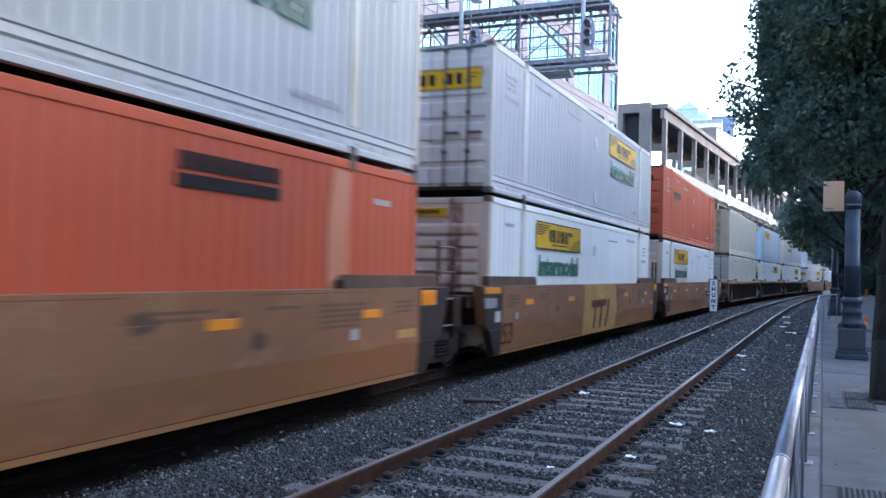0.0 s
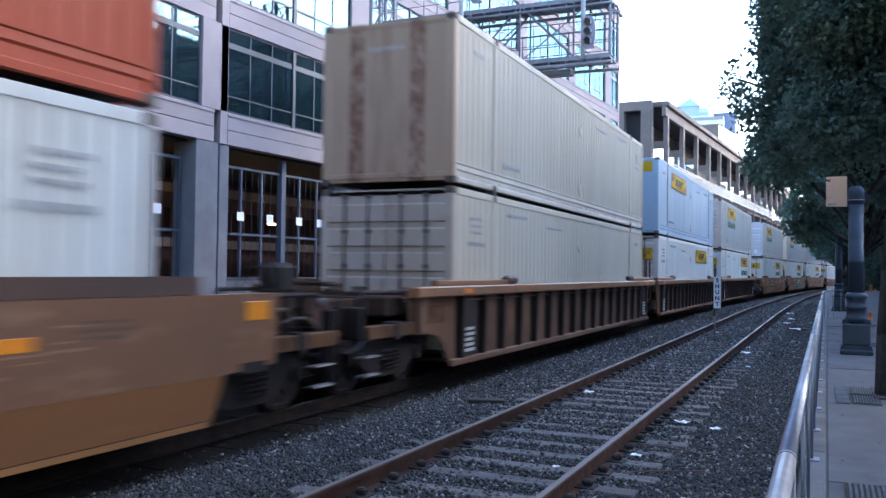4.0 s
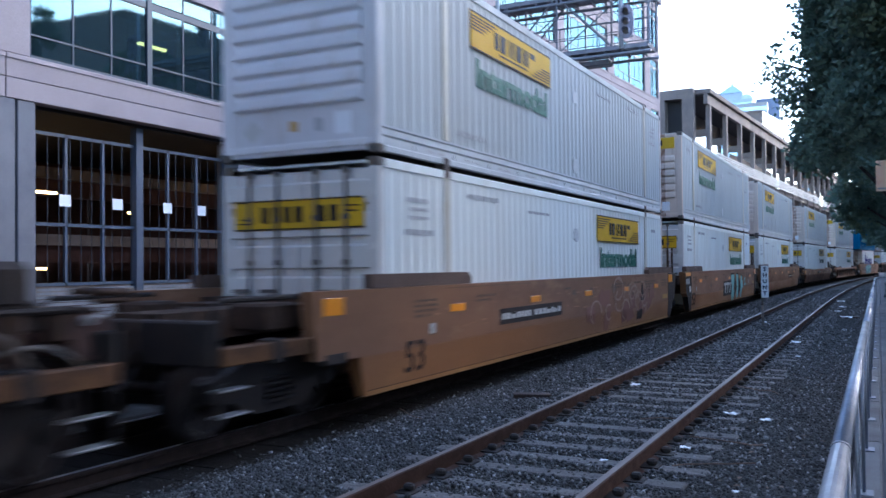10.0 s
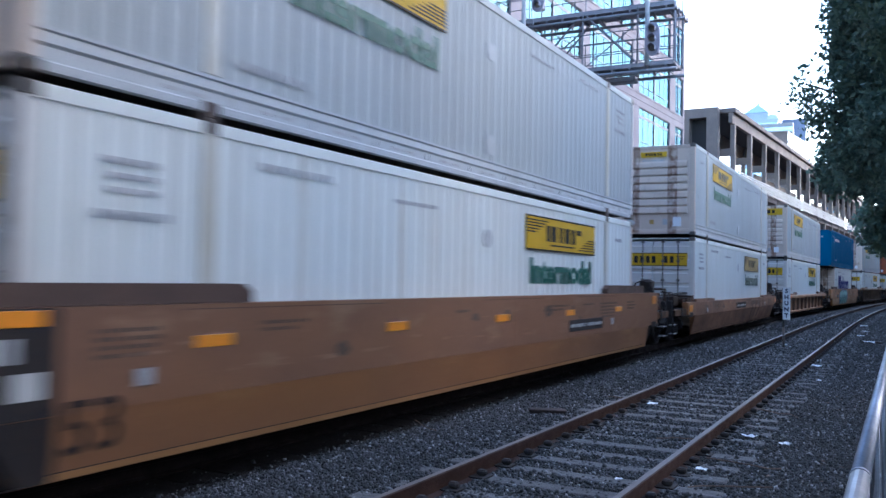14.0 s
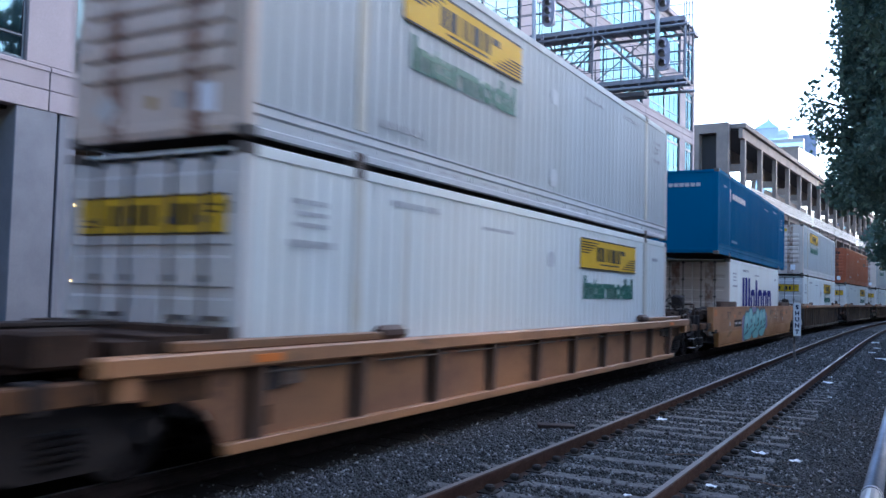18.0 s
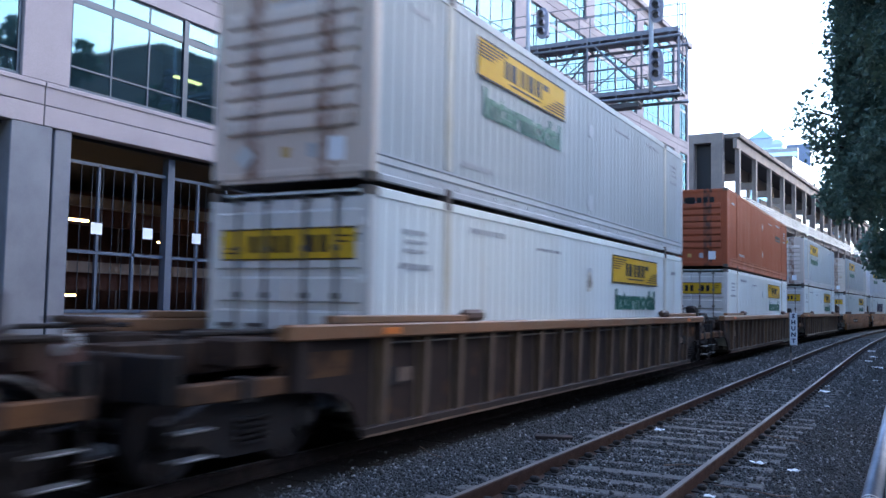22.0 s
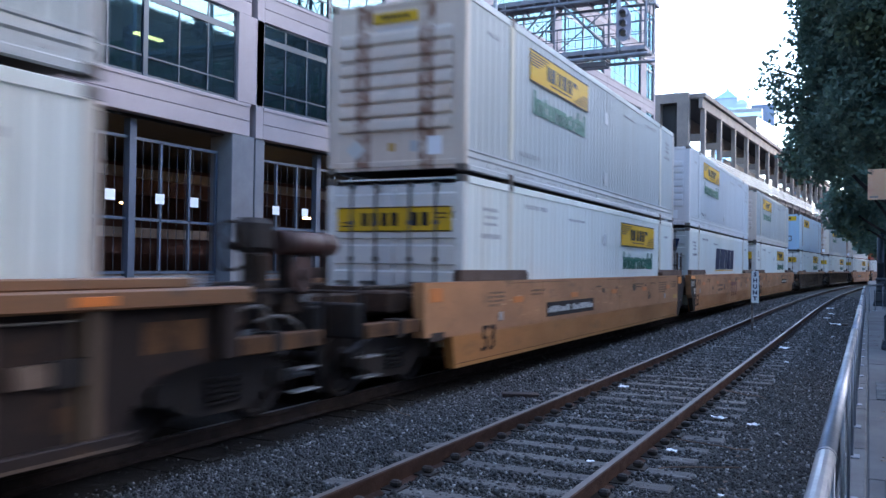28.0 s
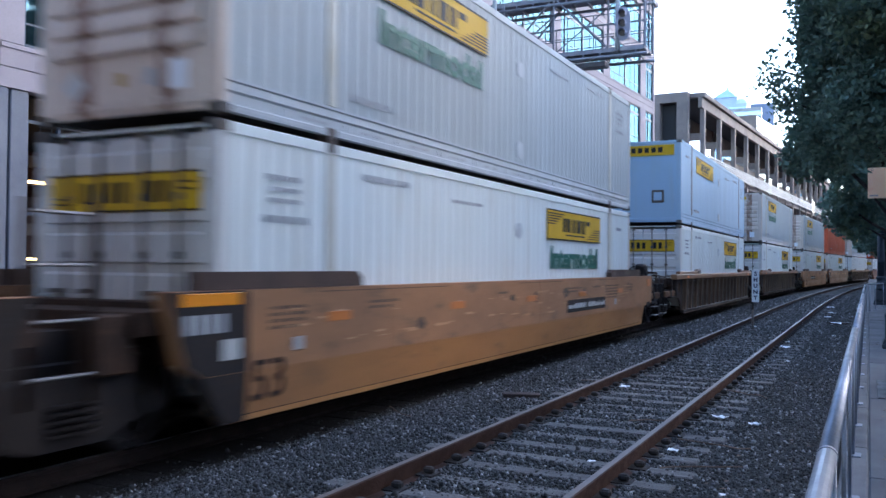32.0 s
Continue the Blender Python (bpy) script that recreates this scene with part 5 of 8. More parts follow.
# each row: place of the load's front along the train, car, couplers at front and rear, upper box, turned, lower box, turned
TRAIN = [
    (-4.35, "smooth", "brown", 1, 0, "grey", 1, "orange", 1),
    (14.95, "smooth", "brown", 0, 0, "grey", 1, "white", 0),
    (34.0, "smooth", "brown", 0, 1, "orange_late", 1, "white", 0),
    (57.1, "ribbed", "tan_brown", 1, 0, "cream", 0, "cream", 1),
    (76.4, "ribbed", "tan_brown", 0, 0, "pale_blue", 0, "white_plain", 1),
    (95.8, "ribbed", "tan_brown", 0, 1, "grey_tan", 0, "white", 1),
    (119.4, "smooth", "brown", 1, 0, "grey_clean", 0, "white", 1),
    (138.7, "smooth", "brown", 0, 0, "grey_full", 0, "white", 1),
    (158.0, "smooth", "brown", 0, 1, "grey_tan", 0, "white", 1),
    (181.1, "smooth", "dirty_ochre", 1, 1, "grey_tan", 0, "white_dusty", 1),
    (204.3, "ribbed", "ochre", 1, 1, "grey_full", 0, "white", 1),
    (227.3, "smooth", "ochre", 1, 1, "teal", 0, "forty", 1),
    (250.6, "ribbed", "dark_brown", 1, 1, "grey_tan", 0, "white", 1),
    (273.8, "ribbed", "dark_brown", 1, 1, "orange_dull", 0, "white", 1),
    (296.9, "ribbed_high", "dark_brown", 1, 1, "grey_tan", 0, "white", 1),
    (320.2, "smooth", "ochre", 1, 0, "grey", 0, "white", 1),
    (339.3, "smooth", "ochre", 0, 0, "lilac_clean", 0, "slanted", 1),
    (358.5, "smooth", "ochre", 0, 1, "grey_tan", 0, "white", 1),
    (381.7, "ribbed", "dark_brown", 1, 1, "pale_blue", 0, "white", 1),
    (404.9, "ribbed", "dark_brown", 1, 1, "grey", 0, "white", 1),
    (428.1, "smooth", "ochre", 1, 0, "grey", 0, "white", 1),
    (447.4, "smooth", "brown", 0, 1, "orange", 0, "white", 1),
    (470.6, "ribbed", "dark_brown", 1, 1, "grey", 0, "white_bare", 1),
    (493.8, "smooth", "brown", 1, 0, "orange", 0, "white", 1),
    (513.0, "smooth", "brown", 0, 1, "grey", 0, "white", 1),
]
MOVING = []
CARS = []
LOWER_Z, UPPER_Z = 0.144, 3.10
for s0, style, tone, front, rear, up, up_turn, low, low_turn in TRAIN:
    mid = s0 + LEN / 2
    car = get_car(style, tone, bool(front), bool(rear))
    CARS.append(car)
    MOVING.append((car, mid, 0.0, 0))
    MOVING.append((get_thing(low, KINDS), mid, LOWER_Z, low_turn))
    MOVING.append((get_thing(up, KINDS), mid, UPPER_Z, up_turn))


def frame_sign(car, y0, y1, z0, z1):
    """A dark-framed board of pale bars on the side that faces the street."""
    bd = part("maker_board", cut_box(B(), 1.50, 1.508, y0, y1, z0, z1, 0.003), M["underframe"], car, "black-framed board with pale bars")
    mid = (y0 + y1) / 2
    bm = B()
    rnd = random.Random(int(100 * y1))
    for a, b in ((y0 + 0.08, mid - 0.10), (mid + 0.04, y1 - 0.08)):
        while a < b - 0.05:
            w = min(rnd.uniform(0.10, 0.22), b - a)
            box(bm, 1.508, 1.512, a, a + w, z0 + 0.08, z1 - 0.08 - rnd.choice((0.0, 0.0, 0.03)))
            a += w + rnd.uniform(0.025, 0.06)
    tagged(part("number_bar", bm, M["pale"], bd), kind="stuff")


def quads(car, name, material, shapes, x=1.503, label="", profile=PROFILE):
    """Flat sprayed or painted shapes on a car's side: four corners (y, z) each; below the crease they lean in with the plate."""
    lean = lambda z: lean_at(z, profile)
    cr = profile[1]
    bm = B()
    for pts in shapes:
        cuts = []
        # cut each shape at the crease so that it follows both plates
        for keep in (1, -1):
            out = []
            for i, (ya, za) in enumerate(pts):
                yb, zb = pts[(i + 1) % len(pts)]
                if keep * (za - cr) >= 0:
                    out.append((ya, za))
                if (za - cr) * (zb - cr) < 0:
                    f = (cr - za) / (zb - za)
                    out.append((ya + f * (yb - ya), cr))
            if len(out) > 2:
                cuts.append(out)
        for out in cuts:
            lo = [bm.verts.new((x - lean(z), y, z)) for y, z in out]
            hi = [bm.verts.new((x + 0.003 - lean(z), y, z)) for y, z in out]
            n = len(out)
            bm.faces.new(lo)
            bm.faces.new(hi)
            for i in range(n):
                bm.faces.new((lo[i], lo[(i + 1) % n], hi[(i + 1) % n], hi[i]))
    bmesh.ops.recalc_face_normals(bm, faces=bm.faces)
    return tagged(part(name, bm, material, car, label), kind="stuff")


def bars_mark(y0, y1, z0, z1):
    """A top bar on three leaning legs, in place of the owner's mark."""
    w = y1 - y0
    zt = z1 - 0.24 * (z1 - z0)
    out = [[(y0, zt), (y0 + 0.78 * w, zt), (y0 + 0.80 * w, z1), (y0 + 0.02 * w, z1)]]
    for f in (0.14, 0.46):
        out.append([(y0 + f * w - 0.07, z0), (y0 + f * w + 0.13, z0), (y0 + f * w + 0.22, zt), (y0 + f * w + 0.02, zt)])
    out.append([(y0 + 0.72 * w, z0), (y0 + 0.84 * w, z0), (y0 + w, z1), (y0 + 0.88 * w, z1)])
    return out


def patch_number(car, y, z):
    me = lettering("53", 0.60)
    if not me.materials:
        me.materials.append(M["underframe"])
    part("number", me, None, car, "dark stencilled number").matrix_basis = pose(1.507 - lean_at(z, PROFILE), y, z, 0, 3.5, 0) @ pose(0, 0, 0, 0, 0, 90)


def decorate():
    quads(CARS[1], "paint_patch", M["patch_yellow"], [[(-1.87, 0.05), (1.75, 0.05), (1.95, 0.7), (1.70, 1.335), (-1.8, 1.335)]], 1.5015, "fresh yellow paint patch")
    quads(CARS[1], "owner_mark", M["maroon"], bars_mark(-1.04, 1.05, 0.16, 0.92), 1.506)
    quads(CARS[16], "owner_mark", M["maroon"], bars_mark(0.62, 2.51, 0.36, 0.98), 1.503)
    quads(CARS[9], "owner_mark", M["rust_rib"], bars_mark(1.9, 4.5, 0.22, 0.92), 1.503, profile=LOW_PROFILE)
    for i, y0, y1, z0, z1 in ((6, -4.64, -1.6, 0.64, 0.90), (15, -4.72, -1.62, 0.62, 0.90), (17, 2.2, 5.0, 0.64, 0.9), (11, -6.23, -4.86, 0.64, 0.88), (9, -1.6, 0.6, 0.68, 0.9), (2, 3.2, 5.0, 0.64, 0.86), (8, 3.2, 5.2, 0.64, 0.86), (20, -4.7, -1.6, 0.64, 0.9)):
        frame_sign(CARS[i], y0, y1, z0, z1)
    for i in (1, 2, 6, 7, 15, 16, 17, 20, 8):
        patch_number(CARS[i], -7.5, 0.40)
    # a torn dark sticker and its tan glue on one of the lower boxes
    low = MOVING[3 * 12 + 1][0]
    for r, t, tone in ((0.24, 0.004, "post_stain"), (0.15, 0.007, "smudge")):
        ring = [(r * (0.75 + 0.25 * math.sin(5 * k)) * math.cos(math.pi * k / 8) + 0.02, 1.96 + r * (0.9 + 0.15 * math.cos(3 * k)) * math.sin(math.pi * k / 8)) for k in range(16)]
        part("torn_sticker", prism(B(), ring, "x", -WID / 2 - t, -WID / 2 + 0.01), M[tone], low, "torn dark sticker with tan glue")
    # a bare tan band where the first orange box was repainted, and the chalky scuffs beside it
    first_low = MOVING[1][0]
    part("primer_band", prism(B(), [(-6.05, 0.42), (-5.55, 0.40), (-5.50, 2.1), (-5.62, 2.74), (-6.02, 2.72)], "x", -WID / 2 - 0.005, -WID / 2 + 0.01), M["primer"], first_low, "tan primer band")
    quads(CARS[16], "data_block", M["faint_black"], [[(-2.95 + 0.22 * k, z), (-2.80 + 0.22 * k, z), (-2.80 + 0.22 * k, z + 0.09), (-2.95 + 0.22 * k, z + 0.09)] for z in (0.66, 0.84) for k in range(6)] + [[(-1.36, 0.68), (-1.12, 0.68), (-1.10, 0.90), (-1.36, 0.90)]], 1.503, "faded dark data lines")
    rnd = random.Random(21)
    # sprayed lettering that cannot be read, in slabs
    quads(CARS[7], "sprayed_board", M["underframe"], [[(-1.44, 0.30), (0.66, 0.30), (0.62, 0.90), (-1.40, 0.88)]], 1.502)
    quads(CARS[7], "owner_mark", M["pale"], bars_mark(-1.28, 0.50, 0.40, 0.82), 1.506, "pale owner's mark")
    quads(CARS[7], "sprayed_line", M["underframe"], [[(-1.0 + 0.02 * k, 0.45 + 0.055 * k), (0.5, 0.47 + 0.055 * k), (0.5, 0.48 + 0.055 * k), (-1.0 + 0.02 * k, 0.46 + 0.055 * k)] for k in range(4)], 1.510)
    quads(CARS[7], "sprayed_shade", M["underframe"], [[(1.38, 1.08), (1.50, 1.08), (2.02, 0.62), (2.02, 0.52), (1.42, 0.14), (1.36, 0.9)], [(2.56, 1.04), (2.68, 0.98), (3.2, 0.66), (3.2, 0.5), (2.66, 0.18), (2.56, 0.16)], [(3.1, 0.88), (3.28, 1.12), (3.75, 1.05), (3.72, 0.98), (3.3, 1.0)], [(0.55, 1.12), (1.50, 1.14), (1.48, 1.20), (0.58, 1.19)], [(1.95, 1.12), (2.58, 1.12), (2.58, 1.18), (1.95, 1.18)]], 1.503)
    quads(CARS[7], "sprayed_lettering", M["aqua"], [[(0.56, 1.13), (1.42, 1.12), (1.36, 0.78), (0.62, 0.74)], [(0.70, 0.76), (1.34, 0.78), (1.10, 0.48), (0.66, 0.46)], [(0.66, 0.47), (1.34, 0.48), (1.26, 0.05), (0.58, 0.05)],
          [(1.98, 1.12), (2.54, 1.11), (2.48, 0.60), (2.02, 0.60)], [(2.04, 0.58), (2.54, 0.58), (2.46, 0.14), (2.0, 0.10)], [(3.22, 1.06), (3.66, 1.02), (3.50, 0.08), (3.14, 0.12)], [(3.48, 0.86), (3.88, 0.82), (3.84, 0.52), (3.48, 0.46)]], 1.507, "aqua sprayed lettering that cannot be read")
    quads(CARS[7], "sprayed_tag", M["aqua"], [[(4.3, 0.9), (4.75, 0.94), (4.7, 0.86), (4.25, 0.82)], [(4.5, 0.98), (4.62, 0.98), (4.6, 0.68), (4.48, 0.68)], [(4.3, 0.66), (4.9, 0.68), (4.9, 0.62), (4.3, 0.60)]], 1.503)
    quads(CARS[6], "faded_spray", M["fade_red"], [[(y, z), (y + rnd.uniform(0.3, 0.8), z + rnd.uniform(-0.1, 0.15)), (y + rnd.uniform(0.2, 0.7), z + rnd.uniform(0.3, 0.5)), (y - 0.05, z + 0.3)] for y, z in [(rnd.uniform(0.0, 5.6), rnd.uniform(0.12, 0.85)) for _ in range(14)]], 1.502, "faded sprayed scrawl")
    loops = []
    for _ in range(15):
        cy, cz, r, a0 = rnd.uniform(0.3, 5.6), rnd.uniform(0.30, 1.05), rnd.uniform(0.12, 0.30), rnd.uniform(0, 6.3)
        for k in range(7):
            a, b = a0 + 0.62 * k, a0 + 0.62 * (k + 1)
            loops.append([(cy + 1.5 * q * math.cos(c), min(max(cz + q * math.sin(c), 0.08), 1.32)) for q, c in ((r, a), (r, b), (r - 0.035, b), (r - 0.035, a))])
    quads(CARS[6], "faded_line", M["fade_pale"], loops, 1.506)
    quads(CARS[6], "faded_shade", M["underframe"], [[(4.2, 0.2), (4.7, 0.2), (4.8, 0.45), (4.25, 0.42)], [(4.6, 0.62), (4.95, 0.66), (4.8, 1.1), (4.7, 1.1)]], 1.505)
    def blob(cy, cz, w, h, turn=0.0, n=10):
        pts = []
        for k in range(n):
            a = 2 * math.pi * k / n
            y, z = w / 2 * math.copysign(abs(math.cos(a)) ** 0.75, math.cos(a)), h / 2 * math.copysign(abs(math.sin(a)) ** 0.75, math.sin(a))
            pts.append((cy + y + turn * z, min(max(cz + z, 0.06), 1.33)))
        return pts
    letters = [(-3.75, 0.62, 1.15, 1.05, 0.12), (-2.85, 0.80, 0.95, 0.95, -0.15), (-2.05, 0.62, 0.95, 0.90, 0.2), (-1.25, 0.82, 0.95, 0.90, -0.1), (-0.45, 0.70, 1.0, 1.05, 0.18), (0.35, 0.76, 0.8, 0.95, 0.0)]
    quads(CARS[11], "sprayed_halo", M["lilac"], [blob(-4.25, 0.62, 1.0, 0.85), blob(0.85, 0.74, 0.75, 0.7), blob(-2.3, 1.2, 2.2, 0.24), blob(-4.2, 0.2, 0.6, 0.4)], 1.502, "lilac sprayed halo")
    quads(CARS[11], "sprayed_outline", M["spray_dark"], [blob(cy, cz, w + 0.16, h + 0.14, t) for cy, cz, w, h, t in letters], 1.5045)
    quads(CARS[11], "sprayed_fill", M["aqua"], [blob(*l) for l in letters] + [blob(-3.3, 0.30, 1.2, 0.40), blob(-1.7, 0.26, 1.4, 0.34), blob(-0.1, 0.30, 1.0, 0.36)], 1.507, "large aqua sprayed lettering that cannot be read")
    quads(CARS[11], "sprayed_gleam", M["aqua_pale"], [blob(cy - 0.1, cz + 0.22, 0.55 * w, 0.32 * h, t) for cy, cz, w, h, t in letters], 1.5095)
    marks = []
    for cy, cz, w, h, t in letters:
        marks.append(blob(cy + 0.05, cz - 0.02, 0.26 * w, 0.20 * h, 0.4, 8))
        marks.append([(cy - 0.42 * w, cz - 0.34 * h), (cy + 0.30 * w, cz - 0.20 * h), (cy + 0.32 * w, cz - 0.12 * h), (cy - 0.38 * w, cz - 0.27 * h)])
    quads(CARS[11], "sprayed_stroke", M["spray_dark"], marks, 1.512)
    tags = [[(y, z), (y + 0.3, z + 0.04), (y + 0.34, z + 0.1), (y + 0.05, z + 0.08)] for y, z in [(rnd.uniform(1.4, 4.0), rnd.uniform(0.75, 1.15)) for _ in range(9)]]
    tags += [[(-7.5, 0.35), (-6.9, 0.62), (-6.6, 0.5), (-7.2, 0.3)], [(-7.4, 0.65), (-7.2, 1.1), (-7.1, 1.08), (-7.3, 0.62)], [(-6.7, 0.92), (-6.2, 0.98), (-6.2, 1.06), (-6.7, 1.0)]]
    curls = []
    for _ in range(13):
        cy, cz, r, a0 = rnd.uniform(1.15, 4.5), rnd.uniform(0.78, 1.14), rnd.uniform(0.10, 0.19), rnd.uniform(0, 6.3)
        for k in range(7):
            a, b = a0 + 0.75 * k, a0 + 0.75 * (k + 1)
            curls.append([(cy + 1.2 * q * math.cos(c), min(cz + q * math.sin(c), 1.32)) for q, c in ((r, a), (r, b), (r - 0.032, b), (r - 0.032, a))])
    quads(CARS[11], "pale_scrawl", M["pale_spray"], curls, 1.506, "pale sprayed scrawl that cannot be read")
    quads(CARS[11], "pale_tag", M["fade_ochre"], tags, 1.503, "pale sprayed tag")


decorate()

# ---- the lines of the tracks ----
TRAIN_X, NEAR_X = -7.02, -2.63
BEND_Y, BEND_R = 35.0, 900.0
SPEED = 11.0


def on_line(x, y, z=0.0):
    """A pose on the line that lies x metres right of the camera: straight, then bending to the right."""
    if y <= BEND_Y:
        return pose(x, y, z)
    a = (y - BEND_Y) / BEND_R
    r = BEND_R + TRAIN_X - x
    cx = TRAIN_X + BEND_R
    return pose(cx - r * math.cos(a), BEND_Y + r * math.sin(a), z, 0, 0, -math.degrees(a))

# ---- ground, tracks ----
GROUND_Z, WALK_Z = -0.165, 0.02


def ground_z(x, y=0.0):
    """The bed of the train's track lies lower than the near one."""
    x = x - max(0.0, y - BEND_Y) ** 2 / (2 * BEND_R)
    f = min(max((-4.3 - x) / 1.3, 0.0), 1.0)
    return GROUND_Z - 0.20 * f


def ground_sheet():
    bm = B()
    xs = [-1500, -400, -120, -40, -16, -9, -5.6, -4.95, -4.3, -1, -0.24, -0.2]
    ys = [-1500, -300, -60, -10, 0, 10, 20, 35, 45, 55, 65, 75, 90, 105, 120, 140, 160, 200, 260, 2500]
    grid = []
    for y in ys:
        shift = min(max(0.0, y - BEND_Y) ** 2 / (2 * BEND_R), 30)
        grid.append([bm.verts.new((x + (shift if -10 < x < -4 else 0) if x + shift < -0.3 or not -10 < x < -4 else -0.3 + 0.001 * i, y, ground_z(x))) for i, x in enumerate(xs)])
    for a, b in zip(grid, grid[1:]):
        for i in range(len(xs) - 1):
            bm.faces.new((a[i], a[i + 1], b[i + 1], b[i]))
    return bm


tagged(part("ground", ground_sheet(), M["soil"]), "dark grey ballast and dirt ground", "ground", kind="structure")


def rail_strip(x, y0, y1, step=3.0):
    """A flat-bottomed rail swept along the line; its top is at z = 0."""
    outline = [(-0.07, -0.172), (0.07, -0.172), (0.07, -0.158), (0.012, -0.14), (0.010, -0.05), (0.036, -0.04), (0.036, -0.008), (0.026, 0.0), (-0.026, 0.0), (-0.036, -0.008), (-0.036, -0.04), (-0.010, -0.05), (-0.012, -0.14), (-0.07, -0.158)]
    bm = B()
    loops = []
    n = round((y1 - y0) / step)
    for i in range(n + 1):
        m = on_line(x, y0 + i * step)
        loops.append([bm.verts.new(m @ Vector((a, 0, b))) for a, b in outline])
    k = len(outline)
    for a, b in zip(loops, loops[1:]):
        for i in range(k):
            f = bm.faces.new((a[i], b[i], b[(i + 1) % k], a[(i + 1) % k]))
            f.material_index = 1 if i in (7, 8) else 0
    bm.faces.new(loops[0])
    bm.faces.new(loops[-1][::-1])
    bmesh.ops.recalc_face_normals(bm, faces=bm.faces)
    return bm


def track(name, x, top, y0, y1, bury, z=0.0):
    tr = thing(name, "rusty steel railway track on weathered sleepers in ballast", "railway track", kind="structure")
    for s in (-1, 1):
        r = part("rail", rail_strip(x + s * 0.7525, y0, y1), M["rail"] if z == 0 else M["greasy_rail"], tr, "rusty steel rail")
        r.data.materials.append(top)
        r.location.z = z
    bm = cut_box(B(), -1.28, 1.28, -0.11, 0.11, -0.22, 0.0, 0.012)
    wood = mesh_of(bm, "sleeper", M["sleeper"])
    bm = B()
    for s in (-1, 1):
        xx = s * 0.7525
        box(bm, xx - 0.17, xx + 0.17, -0.09, 0.09, 0.0, 0.014)
        for q in (-1, 1):
            for yy in (0.0,):
                cut_box(bm, xx + q * 0.10 - 0.045, xx + q * 0.10 + 0.045, yy - 0.035, yy + 0.035, 0.014, 0.07, 0.016)
    plate = mesh_of(bm, "rail_fastening", M["underframe"])
    rnd = random.Random(3)
    y = 1.0 - 22 * 0.535
    while y < 62:
        m = on_line(x, y) @ pose(rnd.uniform(-0.06, 0.06), 0, z - 0.148 + bury + rnd.uniform(-0.010, 0.008), rnd.uniform(-0.4, 0.4), rnd.uniform(-0.3, 0.3), rnd.uniform(-1.2, 1.2))
        if z == 0:
            part("sleeper", wood, None, tr).matrix_basis = m
            part("rail_fastening", plate, None, tr).matrix_basis = on_line(x, y, z - 0.146)
        y += 0.535
    # the sleepers out of reach behind, and those of the train's track, lie in one piece
    bm = B()
    y = y0 + 1.0
    while y < (1.0 - 22.5 * 0.535 if z == 0 else 120):
        m = on_line(x, y) @ pose(rnd.uniform(-0.06, 0.06), 0, z - 0.148 + (bury if z == 0 else -0.045) + rnd.uniform(-0.010, 0.0), 0, 0, rnd.uniform(-1.2, 1.2))
        c = [m @ Vector((a, b, h)) for h in (-0.2, 0.0) for a, b in ((-1.28, -0.11), (1.28, -0.11), (1.28, 0.11), (-1.28, 0.11))]
        v = [bm.verts.new(p) for p in c]
        for f in ((4, 5, 6, 7), (0, 1, 5, 4), (1, 2, 6, 5), (2, 3, 7, 6), (3, 0, 4, 7)):
            bm.faces.new([v[i] for i in f])
        y += 0.535
    tagged(part("sleeper_row", bm, M["sleeper"] if z == 0 else M["dark_bed"], tr), kind="stuff")
    return tr


def dark_strip():
    """The near-black strip laid on the bed under the train's track."""
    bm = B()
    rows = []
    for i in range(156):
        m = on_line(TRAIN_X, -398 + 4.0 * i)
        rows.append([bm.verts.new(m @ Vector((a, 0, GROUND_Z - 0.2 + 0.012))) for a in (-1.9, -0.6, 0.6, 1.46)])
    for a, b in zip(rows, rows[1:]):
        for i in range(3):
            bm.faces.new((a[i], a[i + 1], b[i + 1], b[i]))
    return tagged(part("fouled_ballast", bm, M["dark_bed"]), "near-black ballast strip under the train", "ground", kind="structure")


dark_strip()
track("track_near", NEAR_X, M["rail_top"], -120, 240, 0.0)
track("track_train", TRAIN_X, M["rail_bright"], -393, 240, -0.02, -0.15)


